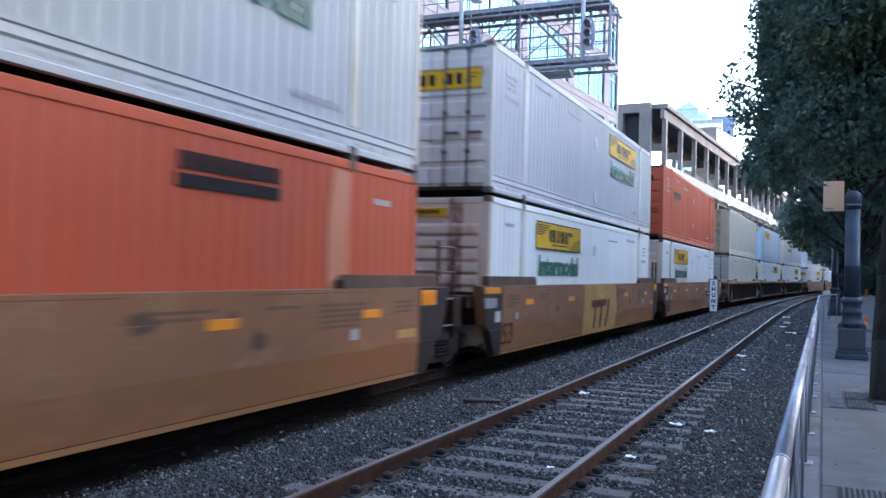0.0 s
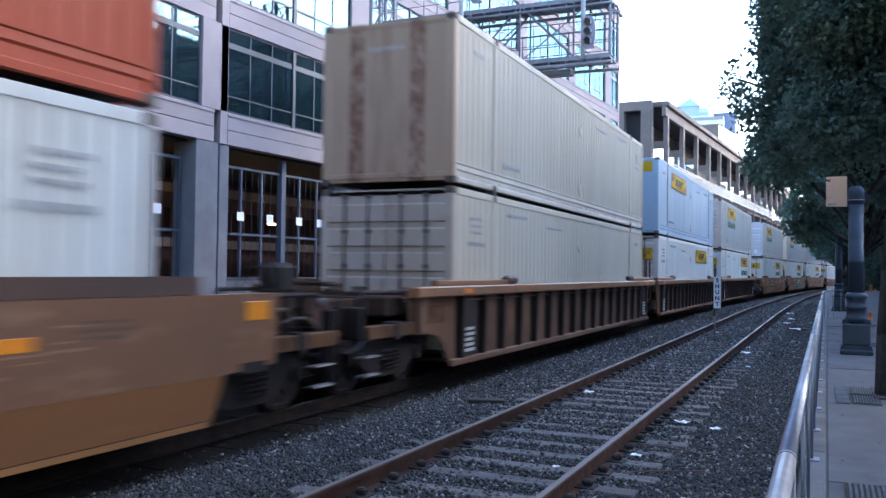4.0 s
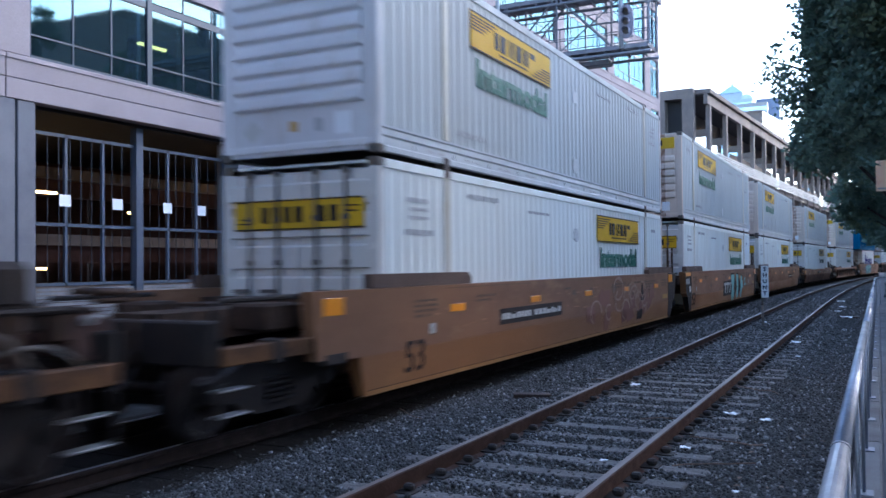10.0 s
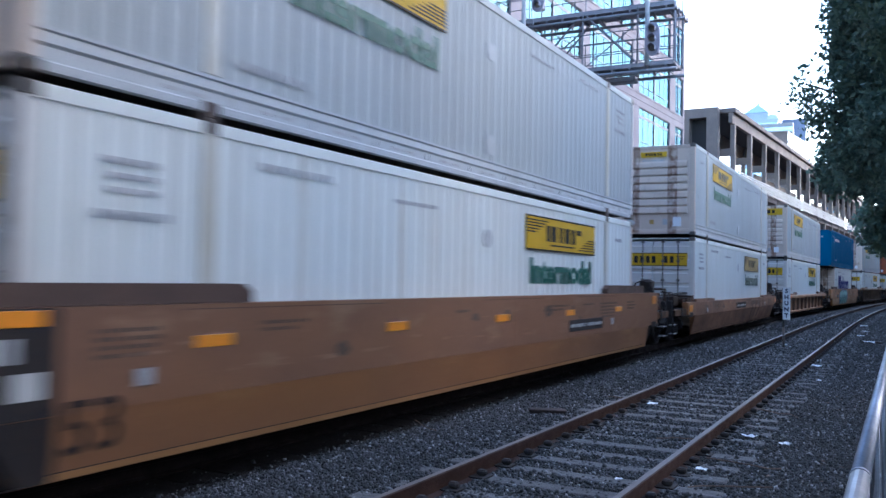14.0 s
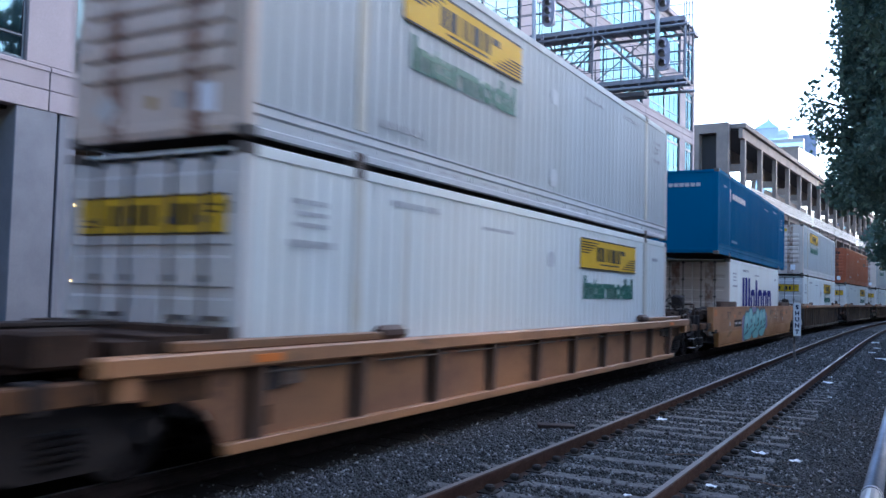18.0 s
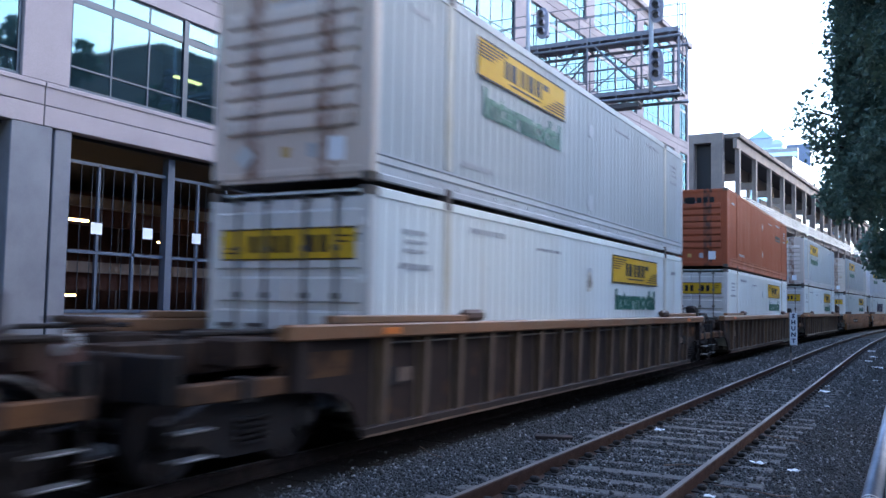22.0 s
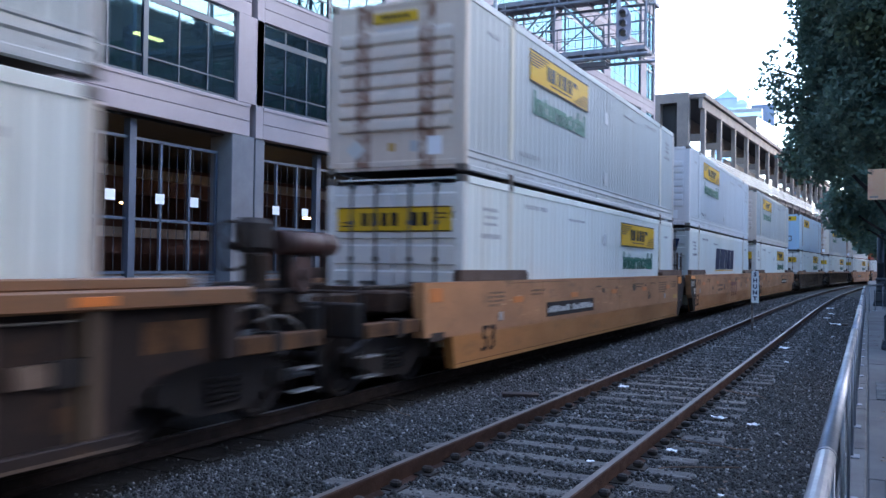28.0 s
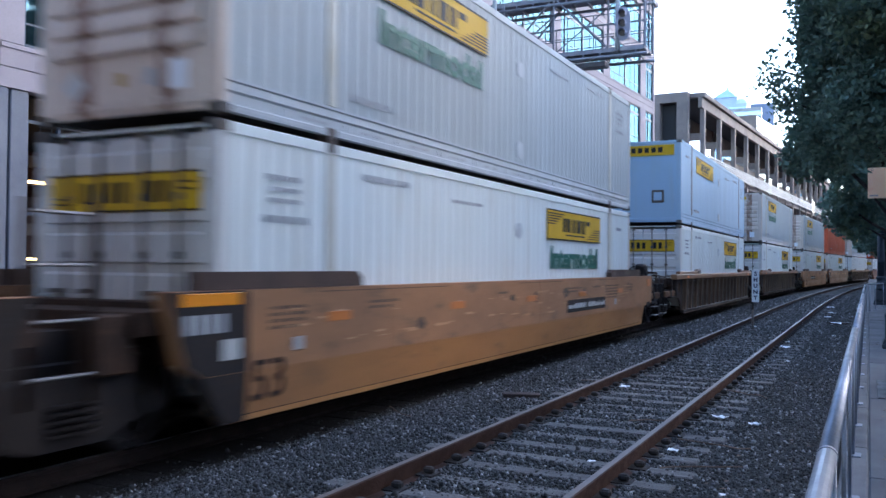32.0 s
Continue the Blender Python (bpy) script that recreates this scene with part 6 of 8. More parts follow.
def stones():
    """Loose ballast: small uneven stones, thickest near the camera."""
    rng = np.random.default_rng(5)
    base = np.array([(1, 0, 0), (-1, 0, 0), (0, 1, 0), (0, -1, 0), (0, 0, 1), (0, 0, -1)], float)
    faces = np.array([(0, 2, 4), (2, 1, 4), (1, 3, 4), (3, 0, 4), (2, 0, 5), (1, 2, 5), (3, 1, 5), (0, 3, 5)])
    spots = []
    for y0, y1, per, size in ((-60, -14, 5, 0.034), (-14, 0, 60, 0.026), (0, 3, 260, 0.020), (3.0, 7, 2100, 0.0145), (7, 12, 1600, 0.0155), (12, 20, 950, 0.0175), (20, 34, 380, 0.022), (34, 60, 90, 0.030)):
        n = int((y1 - y0) * 5.78 * per)
        x = rng.uniform(-6.2, -0.42, n)
        y = rng.uniform(y0, y1, n)
        keep = np.ones(n, bool)
        for line in (NEAR_X, TRAIN_X):
            for s in (-1, 1):
                keep &= abs(x - (line + s * 0.7525)) > 0.085
        # sleepers lie nearly bare
        for line in (NEAR_X,):
            on_wood = (abs(x - line) < 1.27) & (abs((y - 1.0 + 0.2675) % 0.535 - 0.2675) < 0.09)
            keep &= ~on_wood | (rng.random(n) < 0.36)
        keep &= (x > -5.55) | (rng.random(n) < 0.02 + 0.5 * np.clip((x + 5.85) / 0.3, 0, 1))
        # thin patches on the trodden strip beside the kerb
        keep &= (x < -1.45) | (rng.random(n) < 0.62)
        x, y = x[keep], y[keep]
        spots.append(np.column_stack([x, y, np.full(len(x), size), rng.random(len(x))]))
    s = np.concatenate(spots)
    n = len(s)
    size = s[:, 2, None] * rng.lognormal(0, 0.27, (n, 1)) * rng.uniform(0.6, 1.25, (n, 3))
    q = rng.normal(size=(n, 4))
    q /= np.linalg.norm(q, axis=1, keepdims=True)
    w, a, b, c = q.T
    R = np.stack([1 - 2 * (b * b + c * c), 2 * (a * b - c * w), 2 * (a * c + b * w), 2 * (a * b + c * w), 1 - 2 * (a * a + c * c), 2 * (b * c - a * w), 2 * (a * c - b * w), 2 * (b * c + a * w), 1 - 2 * (a * a + b * b)], 1).reshape(n, 3, 3)
    verts = base[None] * rng.uniform(0.7, 1.15, (n, 6, 1)) * size[:, None, :]
    verts = np.einsum("nij,nkj->nki", R, verts)
    dx = np.clip(s[:, 1] - BEND_Y, 0, None) ** 2 / (2 * BEND_R)
    low = np.where(s[:, 0] > -1.45, 0.3, 0.75)
    bed = GROUND_Z - 0.20 * np.clip((-4.3 - s[:, 0]) / 1.3, 0, 1)
    verts += np.stack([s[:, 0] + dx, s[:, 1], bed + size.mean(1) * low], 1)[:, None]
    me = bpy.data.meshes.new("ballast")
    me.vertices.add(n * 6)
    me.vertices.foreach_set("co", verts.reshape(-1))
    tri = (faces[None] + 6 * np.arange(n)[:, None, None]).reshape(-1)
    me.loops.add(len(tri))
    me.loops.foreach_set("vertex_index", tri.astype(np.int32))
    me.polygons.add(n * 8)
    me.polygons.foreach_set("loop_start", np.arange(0, len(tri), 3, dtype=np.int32))
    me.update(calc_edges=True)
    me.materials.append(M["stone"])
    return me


tagged(new("ballast", stones()), "loose grey crushed stone between the rails", "ballast", kind="stuff")

# ---- pavement, kerb, handrail ----


def pavement():
    pv = thing("pavement", "grey concrete pavement of large slabs beside the railway", "pavement", kind="structure")
    part("bed", box(B(), -0.02, 8.0, -120, 260, GROUND_Z - 0.2, WALK_Z - 0.02), M["kerb"], pv)
    for j, (x0, x1) in enumerate(((0.0, 1.55), (1.56, 3.1), (3.11, 4.65))):
        me = mesh_of(cut_box(B(), x0 + 0.006, x1 - 0.006, 0.008, 4.422, WALK_Z - 0.1, WALK_Z, 0.010), "slab", M["concrete"])
        for i in range(14):
            part("slab", me, None, pv).location = (0, -1.57 - 4.43 + 4.43 * i, random.Random(i * 7 + j).uniform(-0.004, 0.003))
    part("far_slabs", box(B(), 0.0, 4.65, 56.03, 260, WALK_Z - 0.1, WALK_Z - 0.004), M["concrete"], pv)
    part("back_slabs", box(B(), 0.0, 4.65, -120, -6.01, WALK_Z - 0.1, WALK_Z - 0.004), M["concrete"], pv)
    part("back_kerb", box(B(), -0.20, -0.006, -120, -3.6, GROUND_Z - 0.15, WALK_Z + 0.012), M["kerb"], pv)
    kb = mesh_of(cut_box(B(), -0.20, -0.006, 0.005, 2.395, GROUND_Z - 0.15, WALK_Z + 0.012, 0.015), "kerb_stone", M["kerb"])
    for i in range(40):
        part("kerb_stone", kb, None, pv).location = (0, -3.6 + 2.4 * i, 0)
    return pv


pavement()


def road():
    bm = B()
    v = [bm.verts.new(c) for c in ((8.0, -200, WALK_Z - 0.14), (400, -200, WALK_Z - 0.14), (400, 900, WALK_Z - 0.14), (8.0, 900, WALK_Z - 0.14))]
    bm.faces.new(v)
    return tagged(part("road", bm, M["soil"]), "dark asphalt road beside the pavement", "road", kind="structure")


road()
RAIL_X, RAIL_Z = -0.116, 1.02


def handrail():
    hr = thing("handrail", "galvanised steel pipe handrail along the pavement edge", "railing", kind="structure")
    seg = 6.1
    y = -9.27
    ys = []
    while y < 28:
        ys.append(y)
        y += seg
    for y in ys:
        part("pipe", tube(B(), (RAIL_X, y + 0.012, RAIL_Z), (RAIL_X, y + seg - 0.012, RAIL_Z), 0.030, 16), M["galv"], hr)
        part("sleeve", tube(B(), (RAIL_X, y - 0.012, RAIL_Z), (RAIL_X, y + 0.012, RAIL_Z), 0.0325, 16), M["galv"], hr)
        for k in (0.15, 1.68, 3.2, 4.72):
            post = part("post", tube(B(), (RAIL_X, y + k + 0.35, 0.0), (RAIL_X, y + k + 0.35, RAIL_Z), 0.012, 8), M["galv"], hr)
            part("base_plate", cut_box(B(), RAIL_X - 0.06, RAIL_X + 0.06, y + k + 0.27, y + k + 0.43, 0.032, 0.045, 0.004), M["galv"], post)
    end = ys[-1] + seg
    pts = [(RAIL_X, end, RAIL_Z), (RAIL_X + 0.04, end + 1.2, RAIL_Z), (RAIL_X + 0.16, end + 2.4, RAIL_Z), (RAIL_X + 0.36, end + 3.6, RAIL_Z), (RAIL_X + 0.64, end + 4.8, RAIL_Z)]
    part("end_bend", hose(B(), pts, 0.030, 12), M["galv"], hr)
    for x, y, _ in pts[1:]:
        post = part("post", tube(B(), (x, y, 0.0), (x, y, RAIL_Z), 0.012, 8), M["galv"], hr)
        part("base_plate", cut_box(B(), x - 0.06, x + 0.06, y - 0.08, y + 0.08, 0.012, 0.04, 0.004), M["galv"], post)
    return hr


handrail()

# ---- office building ----
FACE_X = -17.5
STOREY, SILL0, LINTEL, TOP_Z = 3.72, 6.58, 5.55, 21.3
# the front bends towards the tracks at its third pier
BEND_AT, BEND_TURN = 21.93, -4.0


def grid_frame(ys, zs, x0, x1):
    """One joined frame of upright and level bars: bars lie between the 1st and 2nd, 3rd and 4th ... of the given lines."""
    bm = B()
    v = {(i, j, k): bm.verts.new((x, y, z)) for i, y in enumerate(ys) for j, z in enumerate(zs) for k, x in enumerate((x0, x1))}
    solid = lambda i, j: 0 <= i < len(ys) - 1 and 0 <= j < len(zs) - 1 and (i % 2 == 0 or j % 2 == 0)
    for i in range(len(ys) - 1):
        for j in range(len(zs) - 1):
            if not solid(i, j):
                continue
            bm.faces.new((v[i, j, 1], v[i + 1, j, 1], v[i + 1, j + 1, 1], v[i, j + 1, 1]))
            bm.faces.new((v[i, j, 0], v[i, j + 1, 0], v[i + 1, j + 1, 0], v[i + 1, j, 0]))
            for di, dj, a, b in ((-1, 0, (i, j), (i, j + 1)), (1, 0, (i + 1, j + 1), (i + 1, j)), (0, -1, (i + 1, j), (i, j)), (0, 1, (i, j + 1), (i + 1, j + 1))):
                if not solid(i + di, j + dj):
                    bm.faces.new((v[(*a, 0)], v[(*a, 1)], v[(*b, 1)], v[(*b, 0)]))
    return bm


def office(bays, y_lo, y_hi, joined):
    """One straight front: bays are the centre lines of its piers; joined: the first pier belongs to the wing before."""
    of = thing("office_building", "pinkish precast office building with blue-green glass bays", "building")
    back = FACE_X - 14
    y_in = y_hi if joined else y_hi + 0.55
    # pillars of the open ground floor
    for y in bays[1 if joined else 0:]:
        bm = cut_box(B(), FACE_X - 0.9, FACE_X - 0.02, y - 0.80, y + 0.25, -0.3, LINTEL, 0.02)
        cut_box(bm, FACE_X - 0.9, FACE_X - 0.04, y + 0.33, y + 0.80, -0.3, LINTEL, 0.02)
        box(bm, FACE_X - 0.8, FACE_X - 0.12, y + 0.25, y + 0.33, -0.3, LINTEL)
        part("pillar", bm, M["stone_grey"], of, "grey concrete pillar with an upright groove")
    # spandrels and piers of the upper floors
    n_floors = 4
    for k in range(n_floors + 1):
        za = LINTEL if k == 0 else SILL0 + STOREY * k - 0.95
        zb = SILL0 + STOREY * k if k < n_floors else TOP_Z
        if za >= TOP_Z:
            continue
        for i, y in enumerate(bays):
            y1 = bays[i + 1] if i + 1 < len(bays) else y_hi
            y = max(y, y_lo)
            if y1 - y < 0.7:
                continue
            zt = min(zb, TOP_Z)
            zj = za + 0.46 * (zt - za)
            part("spandrel", cut_box(B(), FACE_X - 0.35, FACE_X, y + 0.012, y1 - 0.012, za, zj - 0.008, 0.012), M["pink_stone"], of)
            part("spandrel", cut_box(B(), FACE_X - 0.35, FACE_X, y + 0.012, y1 - 0.012, zj + 0.008, zt, 0.012), M["pink_stone"], of)
            part("spandrel_band", cut_box(B(), FACE_X - 0.3, FACE_X + 0.03, y + 0.012, y1 - 0.012, min(zb, TOP_Z) - 0.12, min(zb, TOP_Z) - 0.02, 0.008), M["pink_stone"], of)
    for y in bays[1 if joined else 0:]:
        for k in range(n_floors):
            za, zb = SILL0 + STOREY * k, SILL0 + STOREY * (k + 1) - 0.95
            part("pier", cut_box(B(), FACE_X - 0.35, FACE_X + 0.012, y - 0.62, y + 0.62, za, zb, 0.015), M["pink_stone"], of)
    part("end_pier", box(B(), FACE_X - 6, FACE_X + 0.012, y_hi - 0.35, y_hi, LINTEL, TOP_Z - 0.9), M["pink_stone"], of)
    # room shade is put into the near-black wall, slabs and soffit
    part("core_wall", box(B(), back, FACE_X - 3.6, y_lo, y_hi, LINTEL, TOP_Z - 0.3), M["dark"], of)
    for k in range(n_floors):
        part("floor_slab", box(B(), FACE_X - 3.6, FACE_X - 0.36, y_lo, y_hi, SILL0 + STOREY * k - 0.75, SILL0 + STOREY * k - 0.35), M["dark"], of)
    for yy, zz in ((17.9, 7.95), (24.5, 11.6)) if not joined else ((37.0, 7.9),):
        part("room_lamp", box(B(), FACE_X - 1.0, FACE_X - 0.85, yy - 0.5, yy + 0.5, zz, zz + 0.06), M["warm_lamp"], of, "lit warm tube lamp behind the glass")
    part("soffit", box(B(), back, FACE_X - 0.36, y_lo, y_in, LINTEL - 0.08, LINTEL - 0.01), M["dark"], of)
    part("cornice", cut_box(B(), FACE_X - 0.5, FACE_X + 0.25, y_lo, y_hi + 0.2, TOP_Z - 0.05, TOP_Z + 0.35, 0.04), M["pink_stone"], of)
    # windows: a frame, a heavy mullion at mid bay, a transom, panes
    unit = 8.4
    w0, w1 = 0.62, unit - 0.62
    zh = STOREY - 0.95
    xs0, xs1 = FACE_X - 0.15, FACE_X - 0.075
    half = (w0 + w1) / 2
    mullion = mesh_of(cut_box(B(), xs0, FACE_X - 0.045, half - 0.09, half + 0.09, 0, zh, 0.01), "mullion", M["dark_metal"])
    cols = []
    sashes = []
    for a, b in ((w0 + 0.06, half - 0.1), (half + 0.1, w1 - 0.06)):
        ys = [a - 0.06 if a == w0 + 0.06 else a, a]
        for j in range(1, 3):
            y = a + (b - a) * j / 3
            ys += [y - 0.022, y + 0.022]
        ys += [b, b + 0.06 if a == w0 + 0.06 else b + 0.001]
        if a == w0 + 0.06:
            ys[-1] = b + 0.0005
        else:
            ys[0], ys[-1] = a - 0.0005, b + 0.06
        sashes.append(mesh_of(grid_frame(ys, [0, 0.08, 0.54, 0.585, 2.12, 2.30, zh - 0.06, zh], xs0, xs1), "sash_frame", M["dark_metal"]))
        for j in range(3):
            cols.append((a + (b - a) * j / 3 + 0.022, a + (b - a) * (j + 1) / 3 - 0.022))
    rows = ((0.08, 0.54), (0.585, 2.12), (2.30, zh - 0.06))
    pane_meshes = []
    for j, (a, b) in enumerate(cols):
        for za, zb in rows:
            pane_meshes.append(mesh_of(box(B(), xs0 + 0.045, xs0 + 0.057, a, b, za, zb), "pane", M["glass"]))
    for i, y in enumerate(bays):
        y1 = bays[i + 1] if i + 1 < len(bays) else y_hi
        if y1 - y < 1.5:
            continue
        for k in range(n_floors):
            w = tagged(part("window", mullion, None, of), "dark-framed strip window")
            w.location = (0, y, SILL0 + STOREY * k)
            w.scale = (1, (y1 - y) / unit, 1)
            rnd = random.Random(i * 10 + k)
            for me in sashes:
                part("sash_frame", me, None, w)
            for me in pane_meshes:
                p = part("pane", me, None, w)
                p.rotation_euler = (0, radians(rnd.uniform(-0.12, 0.12)), 0)
    # bars of the ground floor garage, its dark inside and its lamps
    inside = FACE_X - 9.0
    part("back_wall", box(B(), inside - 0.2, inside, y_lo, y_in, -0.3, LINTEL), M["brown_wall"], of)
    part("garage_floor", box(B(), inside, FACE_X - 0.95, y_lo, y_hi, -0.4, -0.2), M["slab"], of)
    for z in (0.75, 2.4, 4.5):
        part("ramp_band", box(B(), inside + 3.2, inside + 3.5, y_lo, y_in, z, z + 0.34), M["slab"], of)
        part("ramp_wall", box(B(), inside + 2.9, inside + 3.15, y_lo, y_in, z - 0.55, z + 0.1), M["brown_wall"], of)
    for i, y in enumerate(bays[:-1]):
        ya, yb = y + 0.9, bays[i + 1] - 0.9
        mid = (ya + yb) / 2
        gate = tagged(part("garage_screen", B(), M["gate_blue"], of), "blue-grey steel mesh screen")
        bm = B()
        x0, x1 = FACE_X - 0.62, FACE_X - 0.54
        for yy in [ya + (mid - ya) * j / 3 for j in range(4)] + [mid + (yb - mid) * j / 3 for j in range(4)]:
            box(bm, x0, x1, yy - 0.04, yy + 0.04, 1.22, 5.0)
        for z in (1.22, 2.70, 4.92):
            box(bm, x0, x1, ya, yb, z, z + 0.08)
        part("screen_frame", bm, M["gate_blue"], gate)
        bm = box(B(), x0 - 0.05, x1 + 0.1, mid - 0.12, mid + 0.12, -0.3, LINTEL)
        part("screen_post", bm, M["gate_blue"], gate)
        bm = B()
        yy = ya + 0.3
        while yy < yb:
            tube(bm, (FACE_X - 0.58, yy, 1.25), (FACE_X - 0.58, yy, 4.95), 0.008, 4)
            yy += 0.33
        tagged(part("bar", bm, M["dark_metal"], gate), kind="stuff")
        bm = B()
        for r in range(14):
            box(bm, x0 - 0.02, x1 + 0.02, ya, mid - 0.14, -0.1 + r * 0.092, -0.03 + r * 0.092)
            box(bm, x0 - 0.02, x1 + 0.02, mid + 0.14, yb, -0.1 + r * 0.092, -0.03 + r * 0.092)
        tagged(part("louvre", bm, M["galv"], gate, "pale metal louvre"), kind="stuff")
        for f in (0.16, 0.40, 0.66, 0.86):
            yy = ya + f * (yb - ya)
            part("notice", box(B(), x1 + 0.01, x1 + 0.016, yy - 0.17, yy + 0.17, 3.2, 3.49), M["paper"], gate, "white paper notice")
        for dy, dx, dz in ((3.27, -3.0, 3.74), (6.5, -3.0, 3.33), (3.2, -3.0, 1.63)):
            yy = y + dy
            lamp = tagged(part("ceiling_lamp", box(B(), FACE_X + dx - 0.09, FACE_X + dx + 0.09, yy - (0.4 if dz > 3.5 else 0.15), yy + (0.4 if dz > 3.5 else 0.15), dz, dz + 0.06), M["warm_lamp"], of), "lit warm tube lamp")
    if joined:
        of.matrix_basis = pose(FACE_X, BEND_AT, 0, 0, 0, BEND_TURN) @ pose(-FACE_X, -BEND_AT, 0)
    return of


office([3.95, 12.63, 21.31], 3.05, BEND_AT, False)
office([BEND_AT + d for d in (-0.62, 7.5, 15.55, 24.05, 32.35, 40.05)], BEND_AT + 0.01, BEND_AT + 42.9, True)

# ---- parking garage beyond, distant towers ----


def garage():
    g = thing("parking_garage", "open brown concrete parking structure with columns", "building")
    ox, oy, turn = -14.4, 89.5, -math.degrees(math.atan(0.0725))
    g.matrix_basis = pose(ox, oy, 0, 0, 0, turn)
    run = 150.0
    top = 18.8
    part("roof_slab", cut_box(B(), -4.4, 0.3, -3.4, run, top - 0.5, top, 0.05), M["garage"], g)
    part("roof_beam", cut_box(B(), -0.4, 0.0, -3.4, run, top - 1.5, top - 0.5, 0.04), M["garage"], g)
    # stair tower that faces up the street
    bm = box(B(), -4.6, -1.2, -4.2, -3.4, top - 0.9, top + 0.05)
    box(bm, -4.6, -4.0, -4.2, -3.4, 0, top - 0.9)
    box(bm, -2.3, -1.2, -4.2, -3.4, 0, top - 0.9)
    part("stair_tower", bm, M["garage"], g)
    # a near-black panel carries the shade of the open stair in its colour
    part("stair_void", box(B(), -4.0, -2.3, -3.2, -2.9, 0, top - 0.9), M["dark"], g)
    col = mesh_of(cut_box(B(), -0.40, 0.05, -0.30, 0.30, 0, top - 1.4, 0.03), "column", M["garage"])
    n = 21
    for i in range(n):
        part("column", col, None, g).location = (0, -2.4 + 7.0 * i, 0)
    col2 = mesh_of(box(B(), -4.3, -3.9, -0.3, 0.3, 0, top - 0.5), "rear_column", M["garage"])
    for i in range(0, n, 3):
        part("rear_column", col2, None, g).location = (0, -2.4 + 7.0 * i, 0)
    # added near-black sheet: the shade under the roof is put into its colour
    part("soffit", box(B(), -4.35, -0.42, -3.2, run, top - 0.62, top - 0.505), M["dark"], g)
    part("rear_beam", box(B(), -4.4, -4.1, -3.0, run, 16.6, top - 0.63), M["garage"], g)
    cross = mesh_of(box(B(), -1.6, -0.4, -0.25, 0.25, 14.2, 14.9), "cross_beam", M["garage"])
    for i in range(n):
        part("cross_beam", cross, None, g).location = (0, -2.4 + 7.0 * i, 0)
    part("low_deck", box(B(), -16, -0.05, -3.0, run, 11.0, 11.6), M["garage"], g)
    for z in (3.4, 7.2):
        part("low_deck", box(B(), -16, -0.05, -3.0, run, z - 0.9, z), M["garage"], g)
    part("rear_wall", box(B(), -16.4, -16, -3.0, run, 0, 11.5), M["dark"], g)
    for ya, yb in ((24, 52), (66, 104), (112, run)):
        part("rear_screen", box(B(), -4.1, -3.95, ya, yb, 11.6, 15.6), M["garage"], g, "brown concrete rear screen")
    par = part("parapet", box(B(), 0.35, 0.42, -3.0, run, 11.5, 11.62), M["parapet"], g, "white slatted parapet")
    slat = mesh_of(box(B(), 0.35, 0.43, 0.03, 6.97, 0, 0.15), "slat", M["parapet"])
    for i in range(n):
        for k in range(5):
            part("slat", slat, None, par).location = (0, -2.4 + 7.0 * i, 11.62 + 0.22 * k)
    bm = B()
    for i in range(n * 3):
        box(bm, 0.30, 0.35, -2.4 + 2.333 * i, -2.32 + 2.333 * i, 11.3, 12.75)
    tagged(part("parapet_post", bm, M["parapet"], par), kind="stuff")
    return g


garage()


def tower(name, label, x, y, w, d, h, mat, bands=0):
    t = thing(name, label, "building")
    part("wall", box(B(), x - w / 2, x + w / 2, y, y + d, 0, h), mat, t)
    bm = B()
    for k in range(bands):
        z = h * (0.35 + 0.63 * k / bands)
        box(bm, x - w / 2 - 0.2, x + w / 2 + 0.2, y - 0.25, y + d, z, z + 0.30 * h * 0.63 / bands)
    if bands:
        part("window_band", bm, M["glass_far"], t)
    return t


def crowned_tower():
    t = thing("tower", "pale blue far tower with a small pyramid crown", "building")
    part("wall", box(B(), -63.2, -49.0, 400, 418, 0, 75.0), M["far_blue"], t)
    part("upper_wall", box(B(), -62.8, -53.0, 401, 415, 75.0, 78.3), M["far_blue"], t)
    bm = B()
    base = [bm.verts.new(c) for c in ((-63.4, 400.5, 78.3), (-52.8, 400.5, 78.3), (-52.8, 416, 78.3), (-63.4, 416, 78.3))]
    neck = [bm.verts.new(c) for c in ((-58.6, 407, 83.0), (-57.6, 407, 83.0), (-57.6, 409, 83.0), (-58.6, 409, 83.0))]
    tip = bm.verts.new((-58.1, 408, 85.2))
    for i in range(4):
        bm.faces.new((base[i], base[(i + 1) % 4], neck[(i + 1) % 4], neck[i]))
        bm.faces.new((neck[i], neck[(i + 1) % 4], tip))
    bm.faces.new(base[::-1])
    part("roof", bm, M["glass_far"], t, "pyramid glass roof")
    part("dormer", tube(B(), (-51.0, 400.2, 75.0), (-51.0, 412, 75.0), 2.3, 16), M["far_blue"], t, "round-arched dormer")
    bm = B()
    for k in range(11):
        box(bm, -63.3, -48.9, 399.8, 400, 31 + 4.0 * k, 33.3 + 4.0 * k)
    tagged(part("window_band", bm, M["glass_far"], t), kind="stuff")
    part("wing", box(B(), -58.2, -42.0, 395, 399, 0, 72.0), M["parapet"], t, "pale sunlit wing")
    bm = B()
    for k in range(10):
        box(bm, -58.3, -41.9, 394.8, 395, 34 + 3.8 * k, 36.0 + 3.8 * k)
    tagged(part("window_band", bm, M["glass_far"], t), kind="stuff")
    return t


crowned_tower()
tower("tower", "dark blue far office tower", -49.6, 470, 11.4, 15, 87.0, M["far_dark"])


